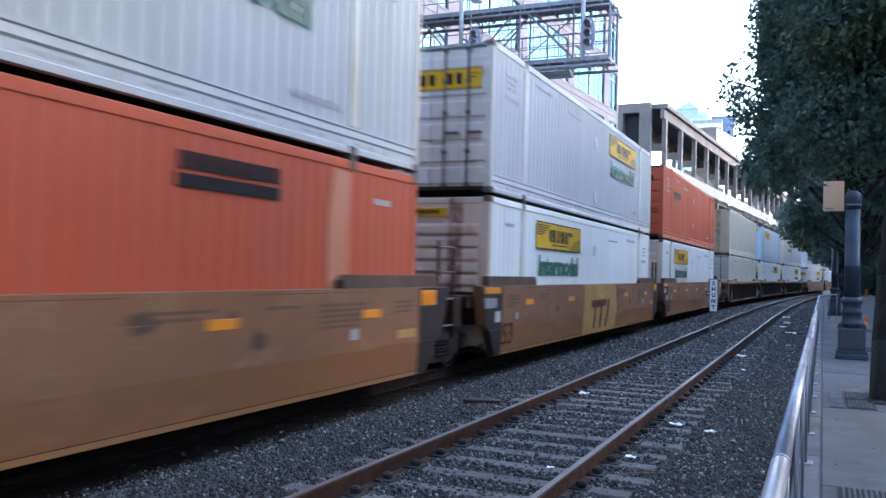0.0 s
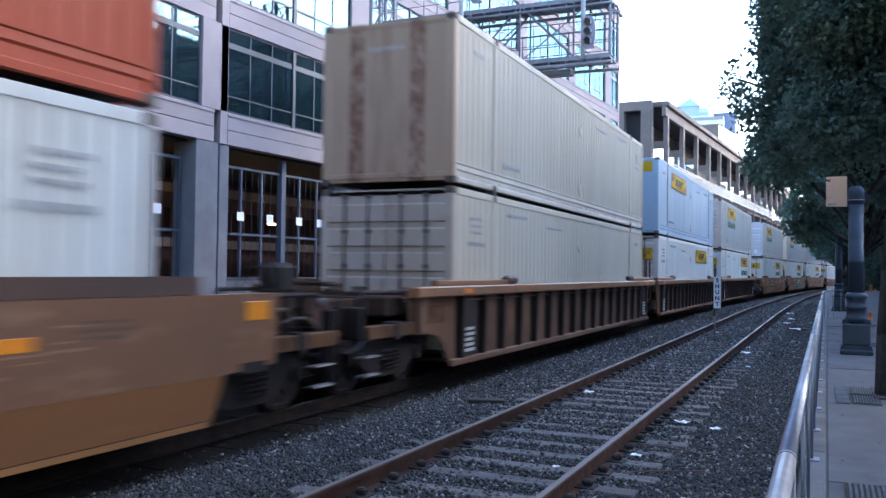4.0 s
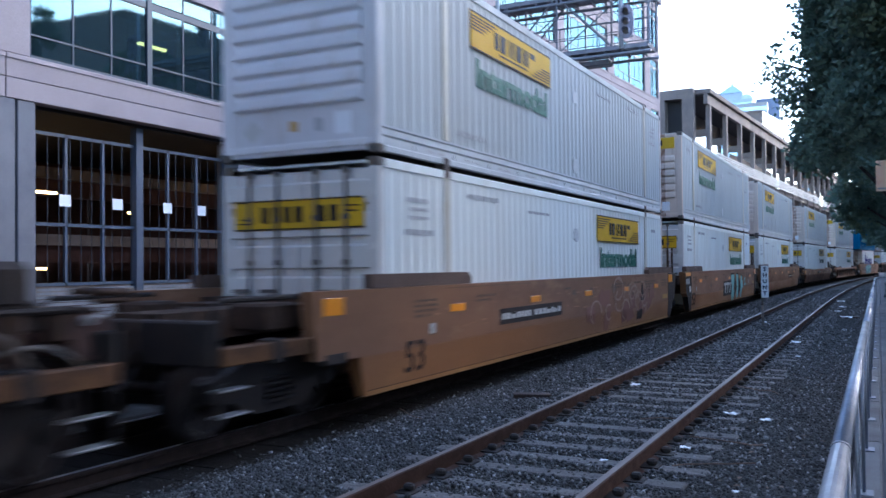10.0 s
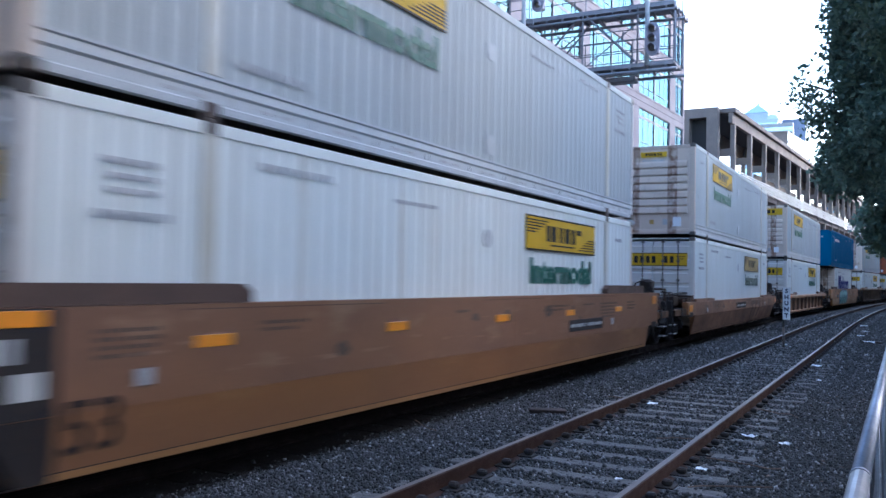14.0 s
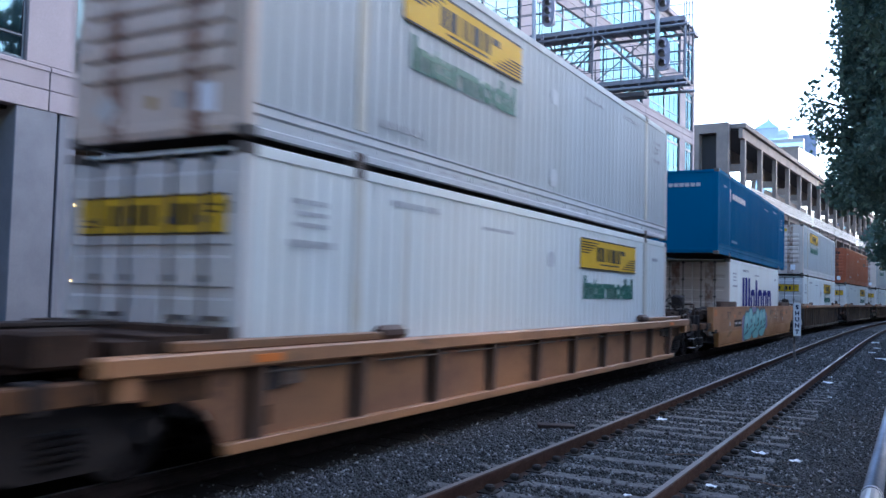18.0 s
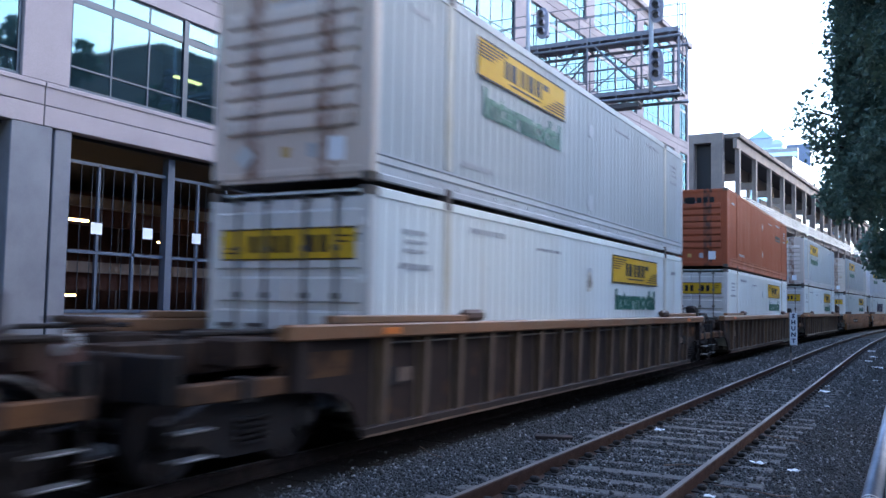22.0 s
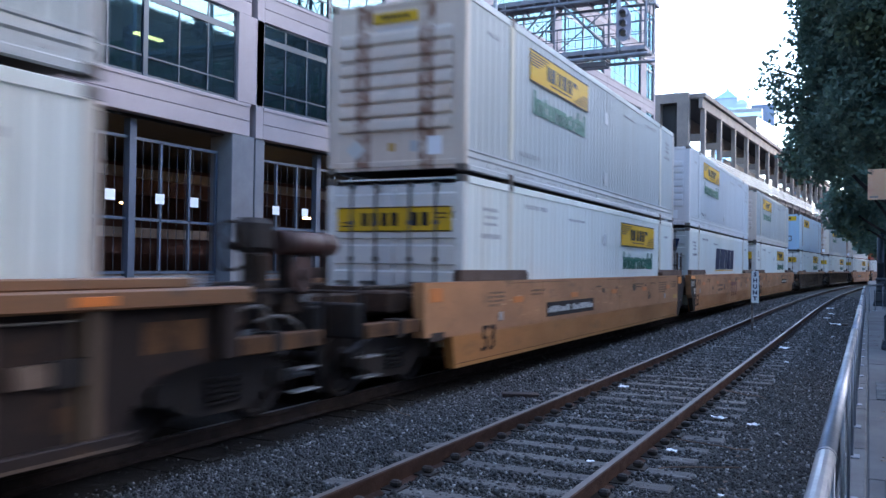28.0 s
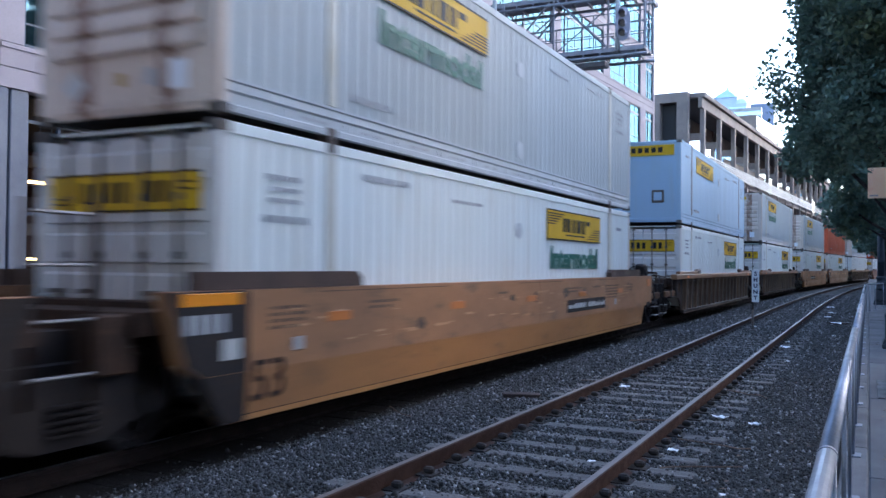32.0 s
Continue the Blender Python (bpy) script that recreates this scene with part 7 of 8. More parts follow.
def glass_block():
    t = thing("tower", "far glass office block with stone end", "building")
    part("wall", box(B(), -40.0, -33.4, 300, 312, 0, 52.0), M["garage"], t)
    part("roof", box(B(), -40.2, -33.2, 299.8, 312.2, 52.0, 52.5), M["garage"], t)
    bm = prism(B(), [(-33.4, 299.9), (-33.4, 312), (-28.0, 336), (-28.5, 336)], "z", 0, 52.0)
    part("glass_wall", bm, M["glass_far"], t)
    bm = B()
    for k in range(13):
        z = 8 + 3.4 * k
        tube(bm, (-33.3, 299.9, z), (-28.3, 335.9, z), 0.12, 4)
    tagged(part("floor_line", bm, M["far_dark"], t), kind="stuff")
    return t


glass_block()
tower("tower", "grey far block between the trees", -34.5, 520, 6, 20, 71.5, M["far_dark"], 8)

# ---- signal gantry ----


def lattice(bm, p0, p1, up, n, r):
    """Zigzag bracing between two parallel chords p0-p1 and the same moved by up."""
    p0, p1, up = Vector(p0), Vector(p1), Vector(up)
    for i in range(n):
        a, b = p0.lerp(p1, i / n), p0.lerp(p1, (i + 1) / n)
        tube(bm, a + (up if i % 2 else Vector()), b + (Vector() if i % 2 else up), r, 5)
        tube(bm, b, b + up, r, 5)


def gantry():
    g = thing("signal_gantry", "grey steel cantilever signal gantry over the tracks", "signal gantry")
    gx, gy = -14.75, 27.15
    ztop, zlow, zup = 11.9, 8.52, 10.40
    front, rear = gy - 0.55, gy + 0.55
    for dx in (-0.30, 0.30):
        for dy in (-0.33, 0.33):
            part("mast_leg", tube(B(), (gx + dx, gy + dy, -0.2), (gx + dx, gy + dy, ztop), 0.065, 10), M["steel_grey"], g)
    bm = B()
    for dx, dy, ux, uy in ((-0.30, -0.33, 0.60, 0), (-0.30, 0.33, 0.60, 0), (-0.30, -0.33, 0, 0.66), (0.30, -0.33, 0, 0.66)):
        lattice(bm, (gx + dx, gy + dy, 0), (gx + dx, gy + dy, ztop), (ux, uy, 0), 14, 0.025)
    part("mast_bracing", bm, M["steel_grey"], g)
    x0, x1 = gx - 0.3, -6.30
    for z in (zlow, zup):
        for y in (front, rear):
            part("chord", tube(B(), (x0, y, z - 0.22), (x1 + 0.10, y, z - 0.22), 0.055, 8), M["steel_grey"], g)
        walkway = part("walkway", cut_box(B(), x0 + 0.6, x1, front, rear, z - 0.06, z + 0.02, 0.01), M["walk_grey"], g, "grey steel grating walkway")
        part("toe_board", box(B(), x0 + 0.6, x1, front - 0.012, front, z - 0.08, z + 0.06), M["steel_grey"], walkway)
        bm = B()
        for i in range(14):
            xx = x0 + 1 + i * (x1 - x0 - 1) / 13.5
            box(bm, xx, xx + 0.05, front, rear, z - 0.16, z - 0.06)
        tagged(part("walkway_bearer", bm, M["walk_grey"], walkway), kind="stuff")
        for y in (front, rear):
            bm = B()
            for h in (0.42, 0.80, 1.15):
                tube(bm, (x0 + 0.6, y, z + h), (x1, y, z + h), 0.016, 6)
            for i in range(6):
                xx = x0 + 0.6 + i * (x1 - x0 - 0.6) / 5
                tube(bm, (xx, y, z), (xx, y, z + 1.15), 0.02, 6)
            part("guard_rail", bm, M["steel_grey"], g)
    for y in (front, rear):
        for top, left, right in ((-9.29, -10.93, -7.53), (-13.0, -14.3, -11.5)):
            part("diagonal", tube(B(), (top - 0.12, y, zup - 0.1), (left, y, zlow + 0.2), 0.032, 6), M["steel_grey"], g)
            part("diagonal", tube(B(), (top + 0.12, y, zup - 0.1), (right, y, zlow + 0.1), 0.032, 6), M["steel_grey"], g)
        for xx in (-13.05, -11.05, -9.28, -7.45, x1 + 0.02):
            part("upright", tube(B(), (xx, y, zlow), (xx, y, zup), 0.032, 6), M["steel_grey"], g)
    for xx, yy in ((-9.29, -7.5), (-11.05, -9.3)):
        part("sway_brace", tube(B(), (xx, front, zlow), (yy, rear, zup), 0.022, 6), M["steel_grey"], g)
    # a service box under the lower walkway
    part("cable_tray", cut_box(B(), -9.1, -7.6, gy - 0.35, gy + 0.1, zlow - 0.46, zlow - 0.29, 0.02), M["walk_grey"], g)
    # pale masts that carry the heads, two heads on each
    for xx, hx in ((-11.36, -10.80), (-7.12, -6.92)):
        part("head_mast", tube(B(), (xx, front - 0.08, zlow - 0.05), (xx, front - 0.08, 12.6), 0.075, 12), M["mast_white"], g, "pale grey round mast")
        for z in (zlow + 0.18, zup + 0.20):
            n = 18
            bend = [(math.sin(2 * math.pi * i / n), math.cos(2 * math.pi * i / n)) for i in range(n)]
            outline = [(hx + 0.235 * math.copysign(abs(a) ** 0.7, a), z + 0.54 - 0.54 * b) for a, b in bend]
            hd = part("signal_head", prism(B(), outline, "y", front - 0.22, front - 0.17), M["signal_grey"], g, "grey oval three-lens signal head")
            part("head_case", cut_box(B(), hx - 0.14, hx + 0.16, front - 0.17, front + 0.12, z + 0.10, z + 0.98, 0.03), M["signal_grey"], hd)
            for k in range(3):
                zc = z + 0.24 + 0.30 * k
                bm = B()
                # a hood: an open half pipe over each lens
                ring = [[(hx + r * math.cos(a), yy, zc + r * math.sin(a)) for a in [math.radians(-35 + 25 * q) for q in range(11)]] for r, yy in ((0.125, front - 0.22), (0.125, front - 0.42), (0.112, front - 0.42), (0.112, front - 0.22))]
                v = [[bm.verts.new(c) for c in row] for row in ring]
                for a, b in zip(v, v[1:] + v[:1]):
                    for q in range(10):
                        bm.faces.new((a[q], a[q + 1], b[q + 1], b[q]))
                bmesh.ops.recalc_face_normals(bm, faces=bm.faces)
                part("lens_hood", bm, M["signal_grey"], hd)
                part("lens", tube(B(), (hx, front - 0.235, zc), (hx, front - 0.222, zc), 0.105, 12), M["casting"], hd)
            part("bracket", tube(B(), (xx, front - 0.08, z + 0.55), (hx, front - 0.05, z + 0.55), 0.035, 6), M["steel_grey"], hd)
    # hanging cables near the mast
    for k, (xa, za, xb, zb) in enumerate(((-14.5, 10.1, -13.0, 9.5), (-14.4, 9.7, -13.1, 10.0), (-14.3, 8.9, -13.2, 8.75))):
        bm = hose(B(), [(xa + (xb - xa) * q / 8, front - 0.03, za + (zb - za) * q / 8 - 0.25 * math.sin(math.pi * q / 8)) for q in range(9)], 0.022)
        part("cable", bm, M["casting"], g)
    bm = B()
    for i in range(9):
        tube(bm, (x1 - 0.02, gy - 0.2, zlow + 0.1 + i * 0.3), (x1 - 0.02, gy + 0.2, zlow + 0.1 + i * 0.3), 0.012, 5)
    for dy in (-0.2, 0.2):
        tube(bm, (x1 - 0.02, gy + dy, zlow), (x1 - 0.02, gy + dy, zup + 1.0), 0.018, 6)
    part("ladder", bm, M["steel_grey"], g)
    return g


gantry()

# ---- sign between the rails, lamp posts, litter ----


def shunt_sign():
    sg = thing("track_sign", "narrow white track sign with dark upright lettering on a bent post", "sign")
    x, y = -2.84, 24.8
    part("post", tube(tube(B(), (x, y, GROUND_Z - 0.1), (x - 0.01, y, 0.45), 0.03, 8), (x - 0.01, y, 0.45), (x - 0.02, y, 1.52), 0.03, 8), M["casting"], sg)
    part("base", cut_box(B(), x - 0.12, x + 0.1, y - 0.1, y + 0.1, GROUND_Z - 0.06, GROUND_Z + 0.07, 0.02), M["sleeper"], sg)
    part("board", cut_box(B(), x - 0.03, x + 0.16, y - 0.045, y - 0.03, 0.66, 1.53, 0.004), M["sign_white"], sg)
    for i, ch in enumerate("SHUNT"):
        me = lettering(ch, 0.155, 0.006).copy()
        me.materials.append(M["navy"])
        part("letter", me, None, sg).matrix_basis = pose(x + 0.065, y - 0.048, 1.43 - 0.165 * i)
    return sg


shunt_sign()


def lamp_post(x, y, panel):
    lp = thing("street_lamp", "blue-black cast-iron street lamp post on a square pedestal", "street lamp", "street lamps")
    z = WALK_Z
    bm = cut_box(B(), -0.36, 0.36, -0.36, 0.36, z, z + 0.10, 0.02)
    prism(bm, [(-0.35, z + 0.10), (0.35, z + 0.10), (0.31, z + 0.19), (-0.31, z + 0.19)], "y", -0.33, 0.33)
    part("plinth", bm, M["lamp_iron"], lp)
    part("pedestal", cut_box(B(), -0.295, 0.295, -0.295, 0.295, z + 0.19, z + 0.62, 0.02), M["lamp_iron"], lp)
    for s in (1, -1):
        for q in (1, -1):
            part("scroll", tube(B(), (s * 0.24, q * 0.27, z + 0.64), (s * 0.24, q * 0.05, z + 0.64), 0.07, 12), M["lamp_iron"], lp)
    part("sleeve", lathe(B(), 0, 0, [(0.20, z + 0.58), (0.25, z + 0.70), (0.245, z + 0.74), (0.215, z + 0.77), (0.215, z + 0.90), (0.235, z + 0.92), (0.235, z + 0.97), (0.21, z + 1.0), (0.21, z + 1.10), (0.245, z + 1.14), (0.245, z + 1.20), (0.18, z + 1.25)], 24), M["lamp_iron"], lp)
    part("shaft", lathe(B(), 0, 0, [(0.178, z + 1.2), (0.175, z + 1.85), (0.180, z + 1.86), (0.180, z + 1.90), (0.172, z + 1.91), (0.165, z + 3.05)], 24), M["lamp_iron"], lp)
    bm = lathe(B(), 0, 0, [(0.165, z + 3.04), (0.19, z + 3.08), (0.19, z + 3.30), (0.16, z + 3.38), (0.09, z + 3.42)], 24)
    prism(bm, [(0.15, z + 3.08), (0.31, z + 3.20), (0.15, z + 3.32)], "y", -0.06, 0.06)
    part("capital", bm, M["lamp_iron"], lp)
    part("band", lathe(B(), 0, 0, [(0.195, z + 3.12), (0.195, z + 3.14)], 24), M["galv"], lp, "pale metal band")
    if panel:
        part("arm", tube(B(), (-0.15, 0, z + 3.25), (-0.6, -0.05, z + 3.25), 0.02, 8), M["lamp_iron"], lp)
        pn = part("panel", cut_box(B(), -0.66, -0.20, -0.086, -0.074, z + 3.00, z + 3.62, 0.004), M["sign_tan"], lp, "tan sign panel with a faint line")
        part("mark", box(B(), -0.62, -0.44, -0.090, -0.086, z + 3.04, z + 3.07), M["grey_mark"], pn)
    lp.matrix_basis = pose(x, y, 0) @ Matrix.Diagonal((0.85, 0.85, 1, 1))
    return lp


first = lamp_post(0.545, 19.3, True)
lamp_post(0.49, 42.2, False)


def litter():
    rnd = random.Random(11)
    spots = [(-1.53, 10.25, 0.16), (-1.13, 10.0, 0.11), (-1.63, 19.92, 0.20), (-0.92, 29.2, 0.32), (-3.15, 12.2, 0.12), (-1.95, 29.0, 0.18), (-1.3, 33.0, 0.2), (-1.35, 17.0, 0.07), (-1.65, 8.2, 0.1), (-1.25, 36.0, 0.25), (-1.7, 21.5, 0.1), (-2.2, 7.4, 0.06), (-0.8, 24.0, 0.1), (-1.0, 6.8, 0.05), (-3.0, 26.5, 0.12), (-1.5, 41.0, 0.3)]
    for x, y, s in spots:
        bm = B()
        n = 5
        v = []
        for j in range(4):
            v.append([bm.verts.new((x + s * (i / (n - 1) - 0.5) + rnd.uniform(-0.1, 0.1) * s, y + s * 0.8 * (j / 3 - 0.5) + rnd.uniform(-0.15, 0.15) * s, GROUND_Z + 0.035 + rnd.uniform(0, 0.2) * s)) for i in range(n)])
        for j in range(3):
            for i in range(n - 1):
                bm.faces.new((v[j][i], v[j][i + 1], v[j + 1][i + 1], v[j + 1][i]))
        geom = bmesh.ops.extrude_face_region(bm, geom=list(bm.faces))["geom"]
        bmesh.ops.translate(bm, verts=[g for g in geom if isinstance(g, bmesh.types.BMVert)], vec=(0, 0, 0.004))
        bmesh.ops.recalc_face_normals(bm, faces=bm.faces)
        tagged(part("litter", bm, M["litter"]), "crumpled scrap of white paper on the ballast", "litter", "scraps of litter")


litter()

# ---- unseen blocks added to close the street and hold back light ----


def street_row():
    """Unseen plain blocks, added to close the far side of the road and cut its skylight."""
    for x0, y0, y1, h in ((30, -90, -34, 20), (30, -32, 6, 14), (30, 8, 58, 12), (30, 60, 84, 27), (30, 86, 112, 28), (30, 114, 145, 25), (15, 128, 200, 15), (30, 202, 300, 20)):
        blk = thing("street_block", "plain brown brick block added out of view across the road", "building", "blocks across the road")
        part("wall", box(B(), x0, x0 + 14, y0, y1, -0.2, h), M["far_wall"], blk)
        part("roof", box(B(), x0 - 0.2, x0 + 14.2, y0 - 0.2, y1 + 0.2, h, h + 0.3), M["garage"], blk)


def office_wing():
    """An unseen plain blank block up the street, added to cut light from behind."""
    w = thing("office_wing", "plain pinkish precast block added out of view beside the tracks", "building")
    part("wall", box(B(), -31, -17.6, -70, 2.4, -0.2, 23), M["pink_stone"], w)
    part("roof", box(B(), -31.2, -17.4, -70.2, 2.5, 23, 23.4), M["garage"], w)


street_row()
office_wing()

# ---- street trees ----


def leaf_mesh(seed, blobs, count, size):
    """A crown of small folded leaves that hang in clumps round the limbs' ends."""
    rng = np.random.default_rng(seed)
    blobs = np.array(blobs, float)
    vol = (blobs[:, 3:6].prod(1)) ** 0.9 * blobs[:, 6]
    pick = rng.choice(len(blobs), count // 14, p=vol / vol.sum())
    d = rng.normal(size=(len(pick), 3))
    d /= np.linalg.norm(d, axis=1, keepdims=True)
    rad = rng.uniform(0.0, 1.0, (len(pick), 1)) ** 0.40
    clump = blobs[pick, :3] + d * rad * blobs[pick, 3:6]
    c = np.repeat(clump, 14, 0) + rng.normal(0, 0.085, (len(pick) * 14, 3))
    n = len(c)
    q = rng.normal(size=(n, 3)) * (0.8, 0.8, 0.5) + (0, 0, 0.7)
    q /= np.linalg.norm(q, axis=1, keepdims=True)
    u = np.cross(q, rng.normal(size=(n, 3)))
    u /= np.linalg.norm(u, axis=1, keepdims=True)
    w = np.cross(q, u)
    s = size * rng.uniform(0.6, 1.3, (n, 1))
    corners = np.stack([c - u * s, c + w * s * 0.62 - q * s * 0.18, c + u * s, c - w * s * 0.62 - q * s * 0.18], 1)
    me = bpy.data.meshes.new("crown")
    me.vertices.add(n * 4)
    me.vertices.foreach_set("co", corners.reshape(-1))
    tri = (np.array([0, 1, 2, 0, 2, 3])[None] + 4 * np.arange(n)[:, None]).reshape(-1)
    me.loops.add(len(tri))
    me.loops.foreach_set("vertex_index", tri.astype(np.int32))
    me.polygons.add(n * 2)
    me.polygons.foreach_set("loop_start", np.arange(0, len(tri), 3, dtype=np.int32))
    me.update(calc_edges=True)
    me.materials.append(M["leaf"])
    return me


def limb(bm, p, q, r0, r1, rnd, steps=4, bend=0.12):
    p, q = Vector(p), Vector(q)
    last, lr = p, r0
    for i in range(1, steps + 1):
        f = i / steps
        nxt = p.lerp(q, f) + Vector((rnd.uniform(-1, 1), rnd.uniform(-1, 1), rnd.uniform(-0.3, 0.3))) * bend * (0 if i == steps else 1)
        nr = r0 + (r1 - r0) * f
        tube(bm, last, nxt, lr, 8, nr)
        last, lr = nxt, nr


def tree(seed, height, spread, base_z, count, leaf, widen=0.0, spray=(), girth=0.20, foot=(0.0, 0.0)):
    rnd = random.Random(seed)
    t = thing("street_tree", "leafy dark green street tree on the pavement", "tree", "street trees")
    bm = B()
    limb(bm, (*foot, WALK_Z - 0.1), (0.05, 0.1, base_z + 1.2), girth, girth * 0.7, rnd, 5, 0.03)
    blobs = []
    for i in range(17):
        a = 2.4 * i + rnd.uniform(-0.4, 0.4)
        zz = base_z + 0.4 + (height - base_z - 1.2) * (i + 0.5) / 17
        r = spread * (0.86 if zz < base_z + 1 else 1.0) * (1 - 0.55 * max(0, (zz - base_z) / (height - base_z) - 0.45)) * rnd.uniform(0.62, 0.8)
        r += widen * min(max(zz - base_z - 2.4, 0.0), 1.0)
        end = (r * math.cos(a), r * math.sin(a), zz + rnd.uniform(0.1, 0.5))
        limb(bm, (0.05, 0.1, base_z + 0.3 * i / 17), end, 0.065, 0.018, rnd, 4, 0.15)
        s = spread * rnd.uniform(0.30, 0.42)
        blobs.append((*end, s, s, s * rnd.uniform(0.75, 1.0), 1.6))
    for x, y, z, size, dense in spray:
        limb(bm, (0, 0.1, base_z + 0.6), (x, y, z), 0.05, 0.012, rnd, 4, 0.1)
        blobs.append((x, y, z, size, size, size * 1.1, dense))
    blobs.append((0, 0, (height + base_z) / 2, spread * 0.6, spread * 0.6, (height - base_z) * 0.42, 1.0))
    limb(bm, (0.05, 0.1, base_z), (0, 0, height - 1.0), 0.12, 0.02, rnd, 6, 0.12)
    part("trunk", bm, M["bark"], t)
    part("crown", leaf_mesh(seed, blobs, count, leaf), None, t)
    return t


FILL = [(-2.2, 0.0, 4.55, 0.24, 0.5), (-2.05, 0.1, 4.25, 0.3, 0.6), (-2.0, -0.1, 3.95, 0.26, 0.6)]
FILL += [(-1.42 + 0.05 * (k % 3), 0.5 * ((k % 2) - 0.5), 3.55 + 0.48 * k, 0.5 + 0.06 * (k % 2), 1.8) for k in range(9)]
FILL += [(-0.9 + 0.62 * (k % 4), -1.25 + 0.2 * (k % 2), 3.7 + 0.62 * (k // 2), 0.6, 1.3) for k in range(10)]
TREES = [tree(1, 11.0, 1.85, 3.1, 210000, 0.043, 0.35, FILL, foot=(-0.17, -0.55)), tree(2, 11.5, 2.2, 3.0, 80000, 0.068, girth=0.14), tree(3, 11.0, 2.6, 2.35, 36000, 0.098, girth=0.15)]
TREES.append(tree(4, 11.0, 2.6, 2.35, 8200, 0.207, girth=0.15))
TREES[3].matrix_basis = pose(9.5, -6.0, 0)
TREES[0].matrix_basis = pose(0.95, 13.4, 0)
TREES[1].matrix_basis = pose(0.66, 22.0, 0, 0, 0, 40)
TREES[2].matrix_basis = pose(0.98, 30.5, 0, 0, 0, 10)
for k in range(3):
    copy_thing(TREES[2], pose(1.3 + 0.3 * k, 39.5 + 13.0 * k, 0, 0, 0, 70 * k + 25))


def bush():
    """A bush where the pavement runs out of sight."""
    b = thing("bush", "pale green leafy bush beside the far pavement", "bush")
    part("foliage", leaf_mesh(9, [(0, 0, 1.0, 1.5, 1.4, 1.1, 1.0), (0.9, 0.3, 1.9, 1.1, 1.1, 0.9, 1.0), (-0.7, -0.2, 1.7, 0.8, 0.8, 0.8, 1.0), (0.3, 0.1, 2.6, 0.7, 0.7, 0.6, 1.0)], 9000, 0.10), None, b).data.materials[0] = M["leaf_pale"]
    bm = B()
    rnd = random.Random(4)
    for k in range(5):
        limb(bm, (0.25 * k - 0.5, 0, WALK_Z - 0.05), (0.5 * k - 1.0, 0.1, 1.6), 0.04, 0.015, rnd, 3, 0.05)
    part("stem", bm, M["bark"], b)
    b.matrix_basis = pose(4.6, 106.0, 0) @ Matrix.Scale(1.9, 4)
    return b


bush()


def shrub_row():
    """Shrubs and low boughs along the inner edge of the far pavement."""
    for k, (x, y, h) in enumerate(((3.6, 101.0, 4.6), (5.8, 84.0, 4.2), (5.2, 103.0, 5.0), (6.0, 66.0, 3.8), (6.3, 97.0, 4.8))):
        b = thing("shrub", "dark green leafy shrub beside the far pavement", "bush", "shrubs by the pavement")
        part("foliage", leaf_mesh(30 + k, [(0, 0, 0.40 * h, 1.2, 1.6, 0.40 * h, 1.2), (0.4, 1.0, 0.7 * h, 0.9, 1.2, 0.32 * h, 1.0), (-0.3, -0.9, 0.62 * h, 0.9, 1.1, 0.34 * h, 1.0)], 8400, 0.085), None, b)
        bm = B()
        rnd = random.Random(50 + k)
        for q in range(4):
            limb(bm, (0.2 * q - 0.3, 0, WALK_Z - 0.05), (0.5 * q - 0.8, 0.4 * (q % 2), 0.6 * h), 0.05, 0.015, rnd, 3, 0.06)
        part("stem", bm, M["bark"], b)
        b.matrix_basis = pose(x, y, 0, 0, 0, 40 * k)


shrub_row()


def far_trees():
    """Tall trees across the street and along it: some show in the office's windows, unseen ones are added to shade the
    train.
    """
    spots = [(9.5 + (k % 2), -6 + 11.0 * k, 1.0) for k in range(1, 4)]
    spots += [(12, 34, 1.65), (13, 47, 1.65), (12, 60, 1.65), (13.5, 76, 1.65), (8.6, 74, 1.3), (9.5, 92, 1.3)]
    # hidden behind the nearer crowns, added to shade the far cars
    spots += [(7.6, 50, 1.5), (8.2, 62, 1.6), (9.0, 82, 1.6), (10.5, 98, 1.7), (12.5, 112, 1.7)]
    # out of view round the camera, added to shade the near cars
    spots += [(1.9, 2.8, 1.75), (1.5, -6.0, 1.8), (1.6, -15.0, 1.8), (6.4, 3.4, 1.75), (6.0, -7.0, 1.8), (6.4, -17.0, 1.8)]
    spots += [(1.2, 76, 1.0), (1.5, 84, 1.05), (1.9, 94, 1.1), (2.6, 106, 1.15), (4.4, 118, 1.3), (7.4, 128, 1.4)]
    for k, (tx, ty, size) in enumerate(spots):
        copy_thing(TREES[3], pose(tx, ty, 0, 0, 0, 75 * k) @ Matrix.Scale(size, 4))


far_trees()

# ---- small things on the pavement and between the tracks ----


def grate(x, y, w, d):
    gr = thing("drain_grate", "dark cast-iron grate set in the pavement", "grate")
    bm = box(B(), x, x + w, y, y + d, WALK_Z - 0.03, WALK_Z + 0.004)
    part("frame", bm, M["underframe"], gr)
    n = 9
    for i in range(n):
        xx = x + 0.03 + i * (w - 0.06) / n
        part("slat", cut_box(B(), xx, xx + (w - 0.06) / n * 0.55, y + 0.03, y + d - 0.03, WALK_Z + 0.004, WALK_Z + 0.012, 0.002), M["lamp_iron"], gr)
    return gr


grate(0.29, 11.80, 0.34, 0.86)
grate(0.29, 12.70, 0.34, 0.86)
grate(0.12, 6.45, 0.40, 0.82)
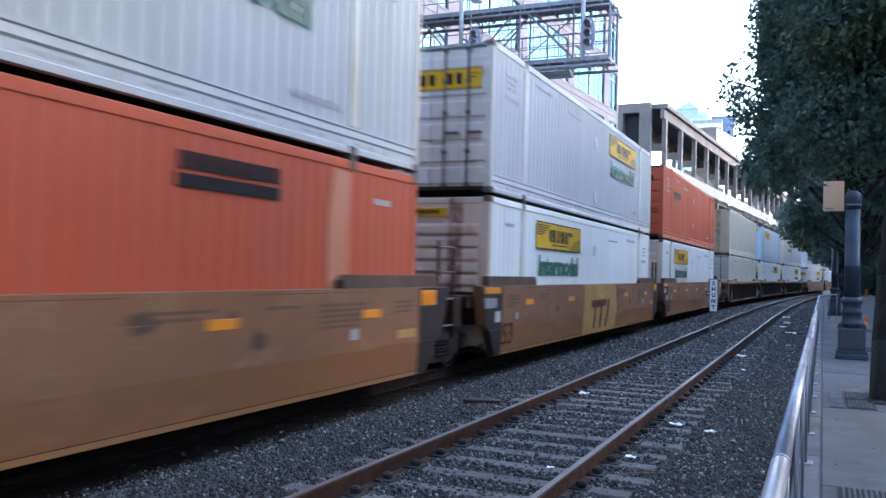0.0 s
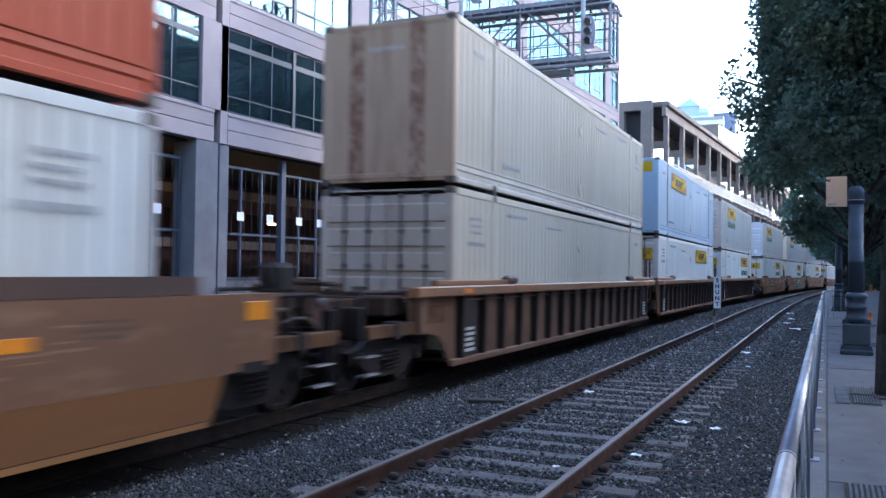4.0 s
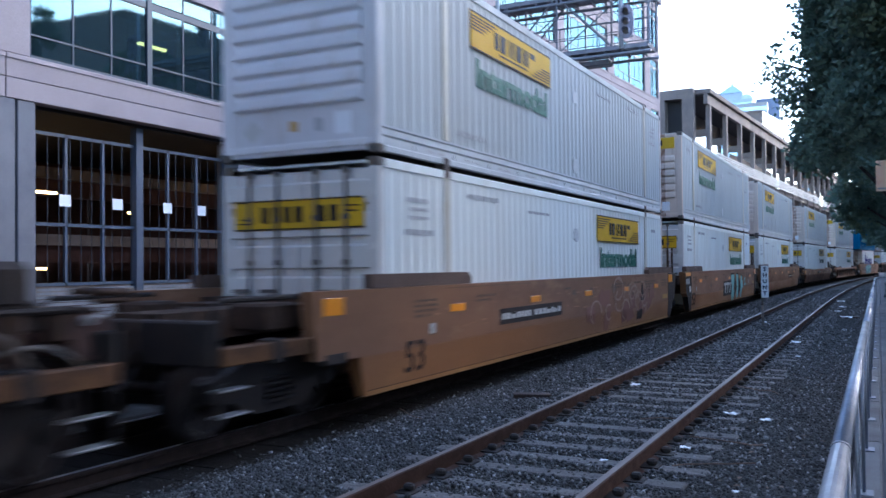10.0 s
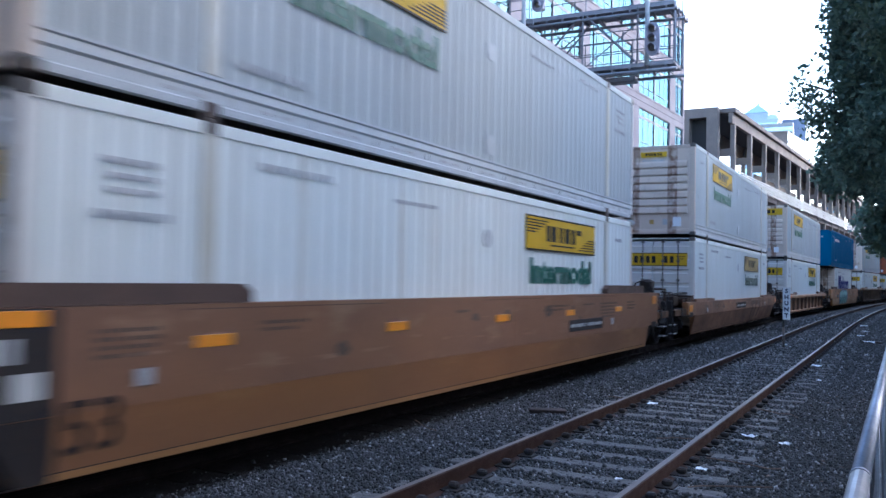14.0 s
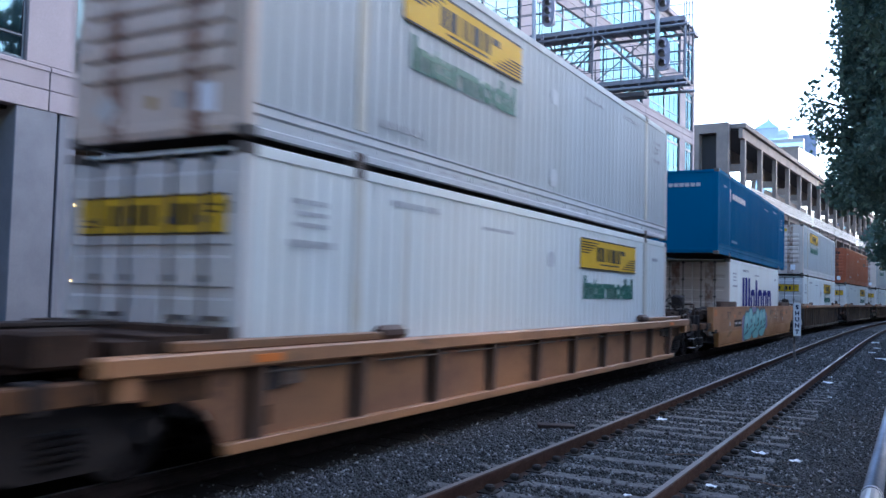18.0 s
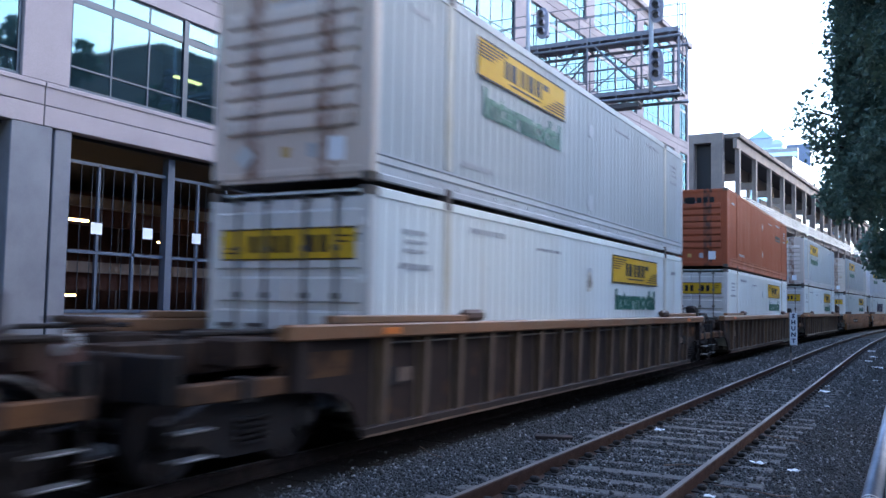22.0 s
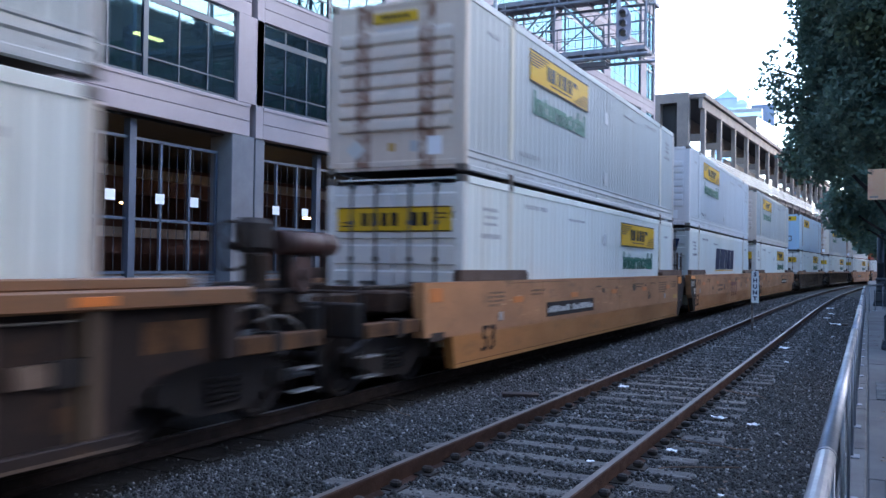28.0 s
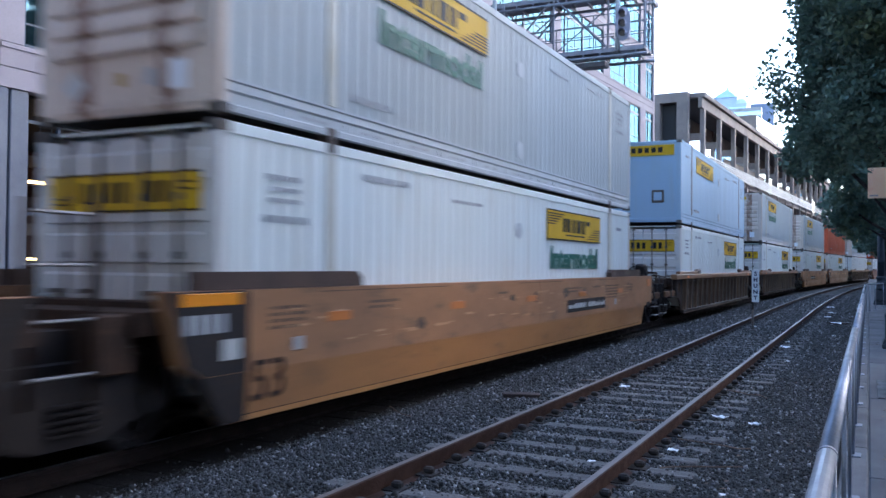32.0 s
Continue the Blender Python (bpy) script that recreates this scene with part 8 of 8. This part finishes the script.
cover = tagged(part("access_cover", cut_box(B(), 0.10, 0.26, 11.76, 13.60, WALK_Z - 0.02, WALK_Z + 0.008, 0.004), M["lamp_iron"]), "flat iron access cover set in the pavement", "cover")


def tree_pit(x, y):
    tp = thing("tree_pit", "bare soil square round a street tree", "tree pit", kind="structure")
    part("soil", cut_box(B(), x - 0.42, x + 0.45, y - 0.55, y + 0.55, WALK_Z - 0.01, WALK_Z + 0.016, 0.006), M["bark"], tp)
    return tp


for k, (xx, yy) in enumerate(((0.98, 12.95), (1.1, 22.0), (1.2, 30.5))):
    tree_pit(xx, yy)


def plank(x, y, length, turn, label):
    pl = cut_box(B(), -length / 2, length / 2, -0.09, 0.09, 0, 0.05, 0.008)
    ob = tagged(part("plank", pl, M["dark_brown"]), label, "plank", "scrap wood")
    ob.matrix_basis = pose(x, y, ground_z(x) + 0.015, 2, 1.5, turn)


plank(-4.15, 10.7, 0.5, 28, "short rotten brown plank lying on the ballast")
plank(-0.85, 29.6, 0.55, 8, "weathered board lying on the trodden strip")


def twig(x, y, seed):
    rnd = random.Random(seed)
    bm = B()
    last = Vector((x, y, ground_z(x) + 0.05))
    way = rnd.uniform(0, 3)
    for i in range(6):
        way += rnd.uniform(-0.4, 0.4)
        nxt = last + Vector((math.cos(way) * 0.12, math.sin(way) * 0.12, rnd.uniform(-0.012, 0.012)))
        tube(bm, last, nxt, 0.007, 5)
        last = nxt
    tagged(part("twig", bm, M["dusty_block"]), "thin pale dry twig on the ballast", "twig", "twigs", "stuff")


for i, (xx, yy) in enumerate(((-4.9, 9.0), (-1.6, 7.4), (-1.0, 8.6), (-2.4, 9.5), (-3.9, 12.5), (-1.2, 12.0))):
    twig(xx, yy, i)


def hydrant(x, y, size):
    h = thing("hydrant", "small orange hydrant on the far pavement", "hydrant", "hydrants")
    part("barrel", lathe(B(), 0, 0, [(0.17, 0), (0.17, 0.05), (0.11, 0.07), (0.11, 0.5), (0.14, 0.52), (0.13, 0.6), (0.06, 0.68), (0.03, 0.72)], 12), M["orange_lamp"], h)
    part("outlet", tube(B(), (-0.2, 0, 0.4), (0.2, 0, 0.4), 0.05, 10), M["orange_lamp"], h)
    h.matrix_basis = pose(x, y, WALK_Z) @ Matrix.Scale(size, 4)
    return h


hydrant(1.43, 34.2, 0.46)
hydrant(4.02, 95.5, 0.95)


def dry_leaves():
    """Fallen leaves on the pavement and the strip beside it."""
    rng = np.random.default_rng(9)
    bm = B()
    for x, y in zip(rng.uniform(-1.3, 2.2, 260), rng.uniform(4, 26, 260)):
        if -0.24 < x < 0.02:
            continue
        z = (WALK_Z if x > 0 else GROUND_Z + 0.02) + 0.008
        a = rng.uniform(0, 6.3)
        s = rng.uniform(0.018, 0.04)
        c, d = math.cos(a) * s, math.sin(a) * s
        v = [bm.verts.new(p) for p in ((x - c, y - d, z), (x + d * 0.6, y - c * 0.6, z + 0.008), (x + c, y + d, z + 0.004), (x - d * 0.6, y + c * 0.6, z + 0.01))]
        bm.faces.new(v)
    tagged(part("fallen_leaves", bm, M["dusty_block"]), "scattered dry fallen leaves", "leaves", kind="stuff")


dry_leaves()


def motions():
    """The train comes on at a steady speed; every wheel turns with it."""
    for ob, mid, z, turned in MOVING:
        rows = []
        for t in range(0, 33):
            m = on_line(TRAIN_X, mid - SPEED * t, z)
            rows.append((t, m @ pose(0, 0, 0, 0, 0, 180) if turned else m))
        walk(ob, rows)
    first = WHEELS[0]
    rate = math.degrees(SPEED / WHEEL_R)
    walk(first, [(i / 15, pose(0, 0, 0, rate * i / 15)) for i in range(481)])
    for w in WHEELS[1:]:
        w.rotation_mode = "QUATERNION"
        keys = w.animation_data_create()
        keys.action = first.animation_data.action
        keys.action_slot = first.animation_data.action_slot


motions()
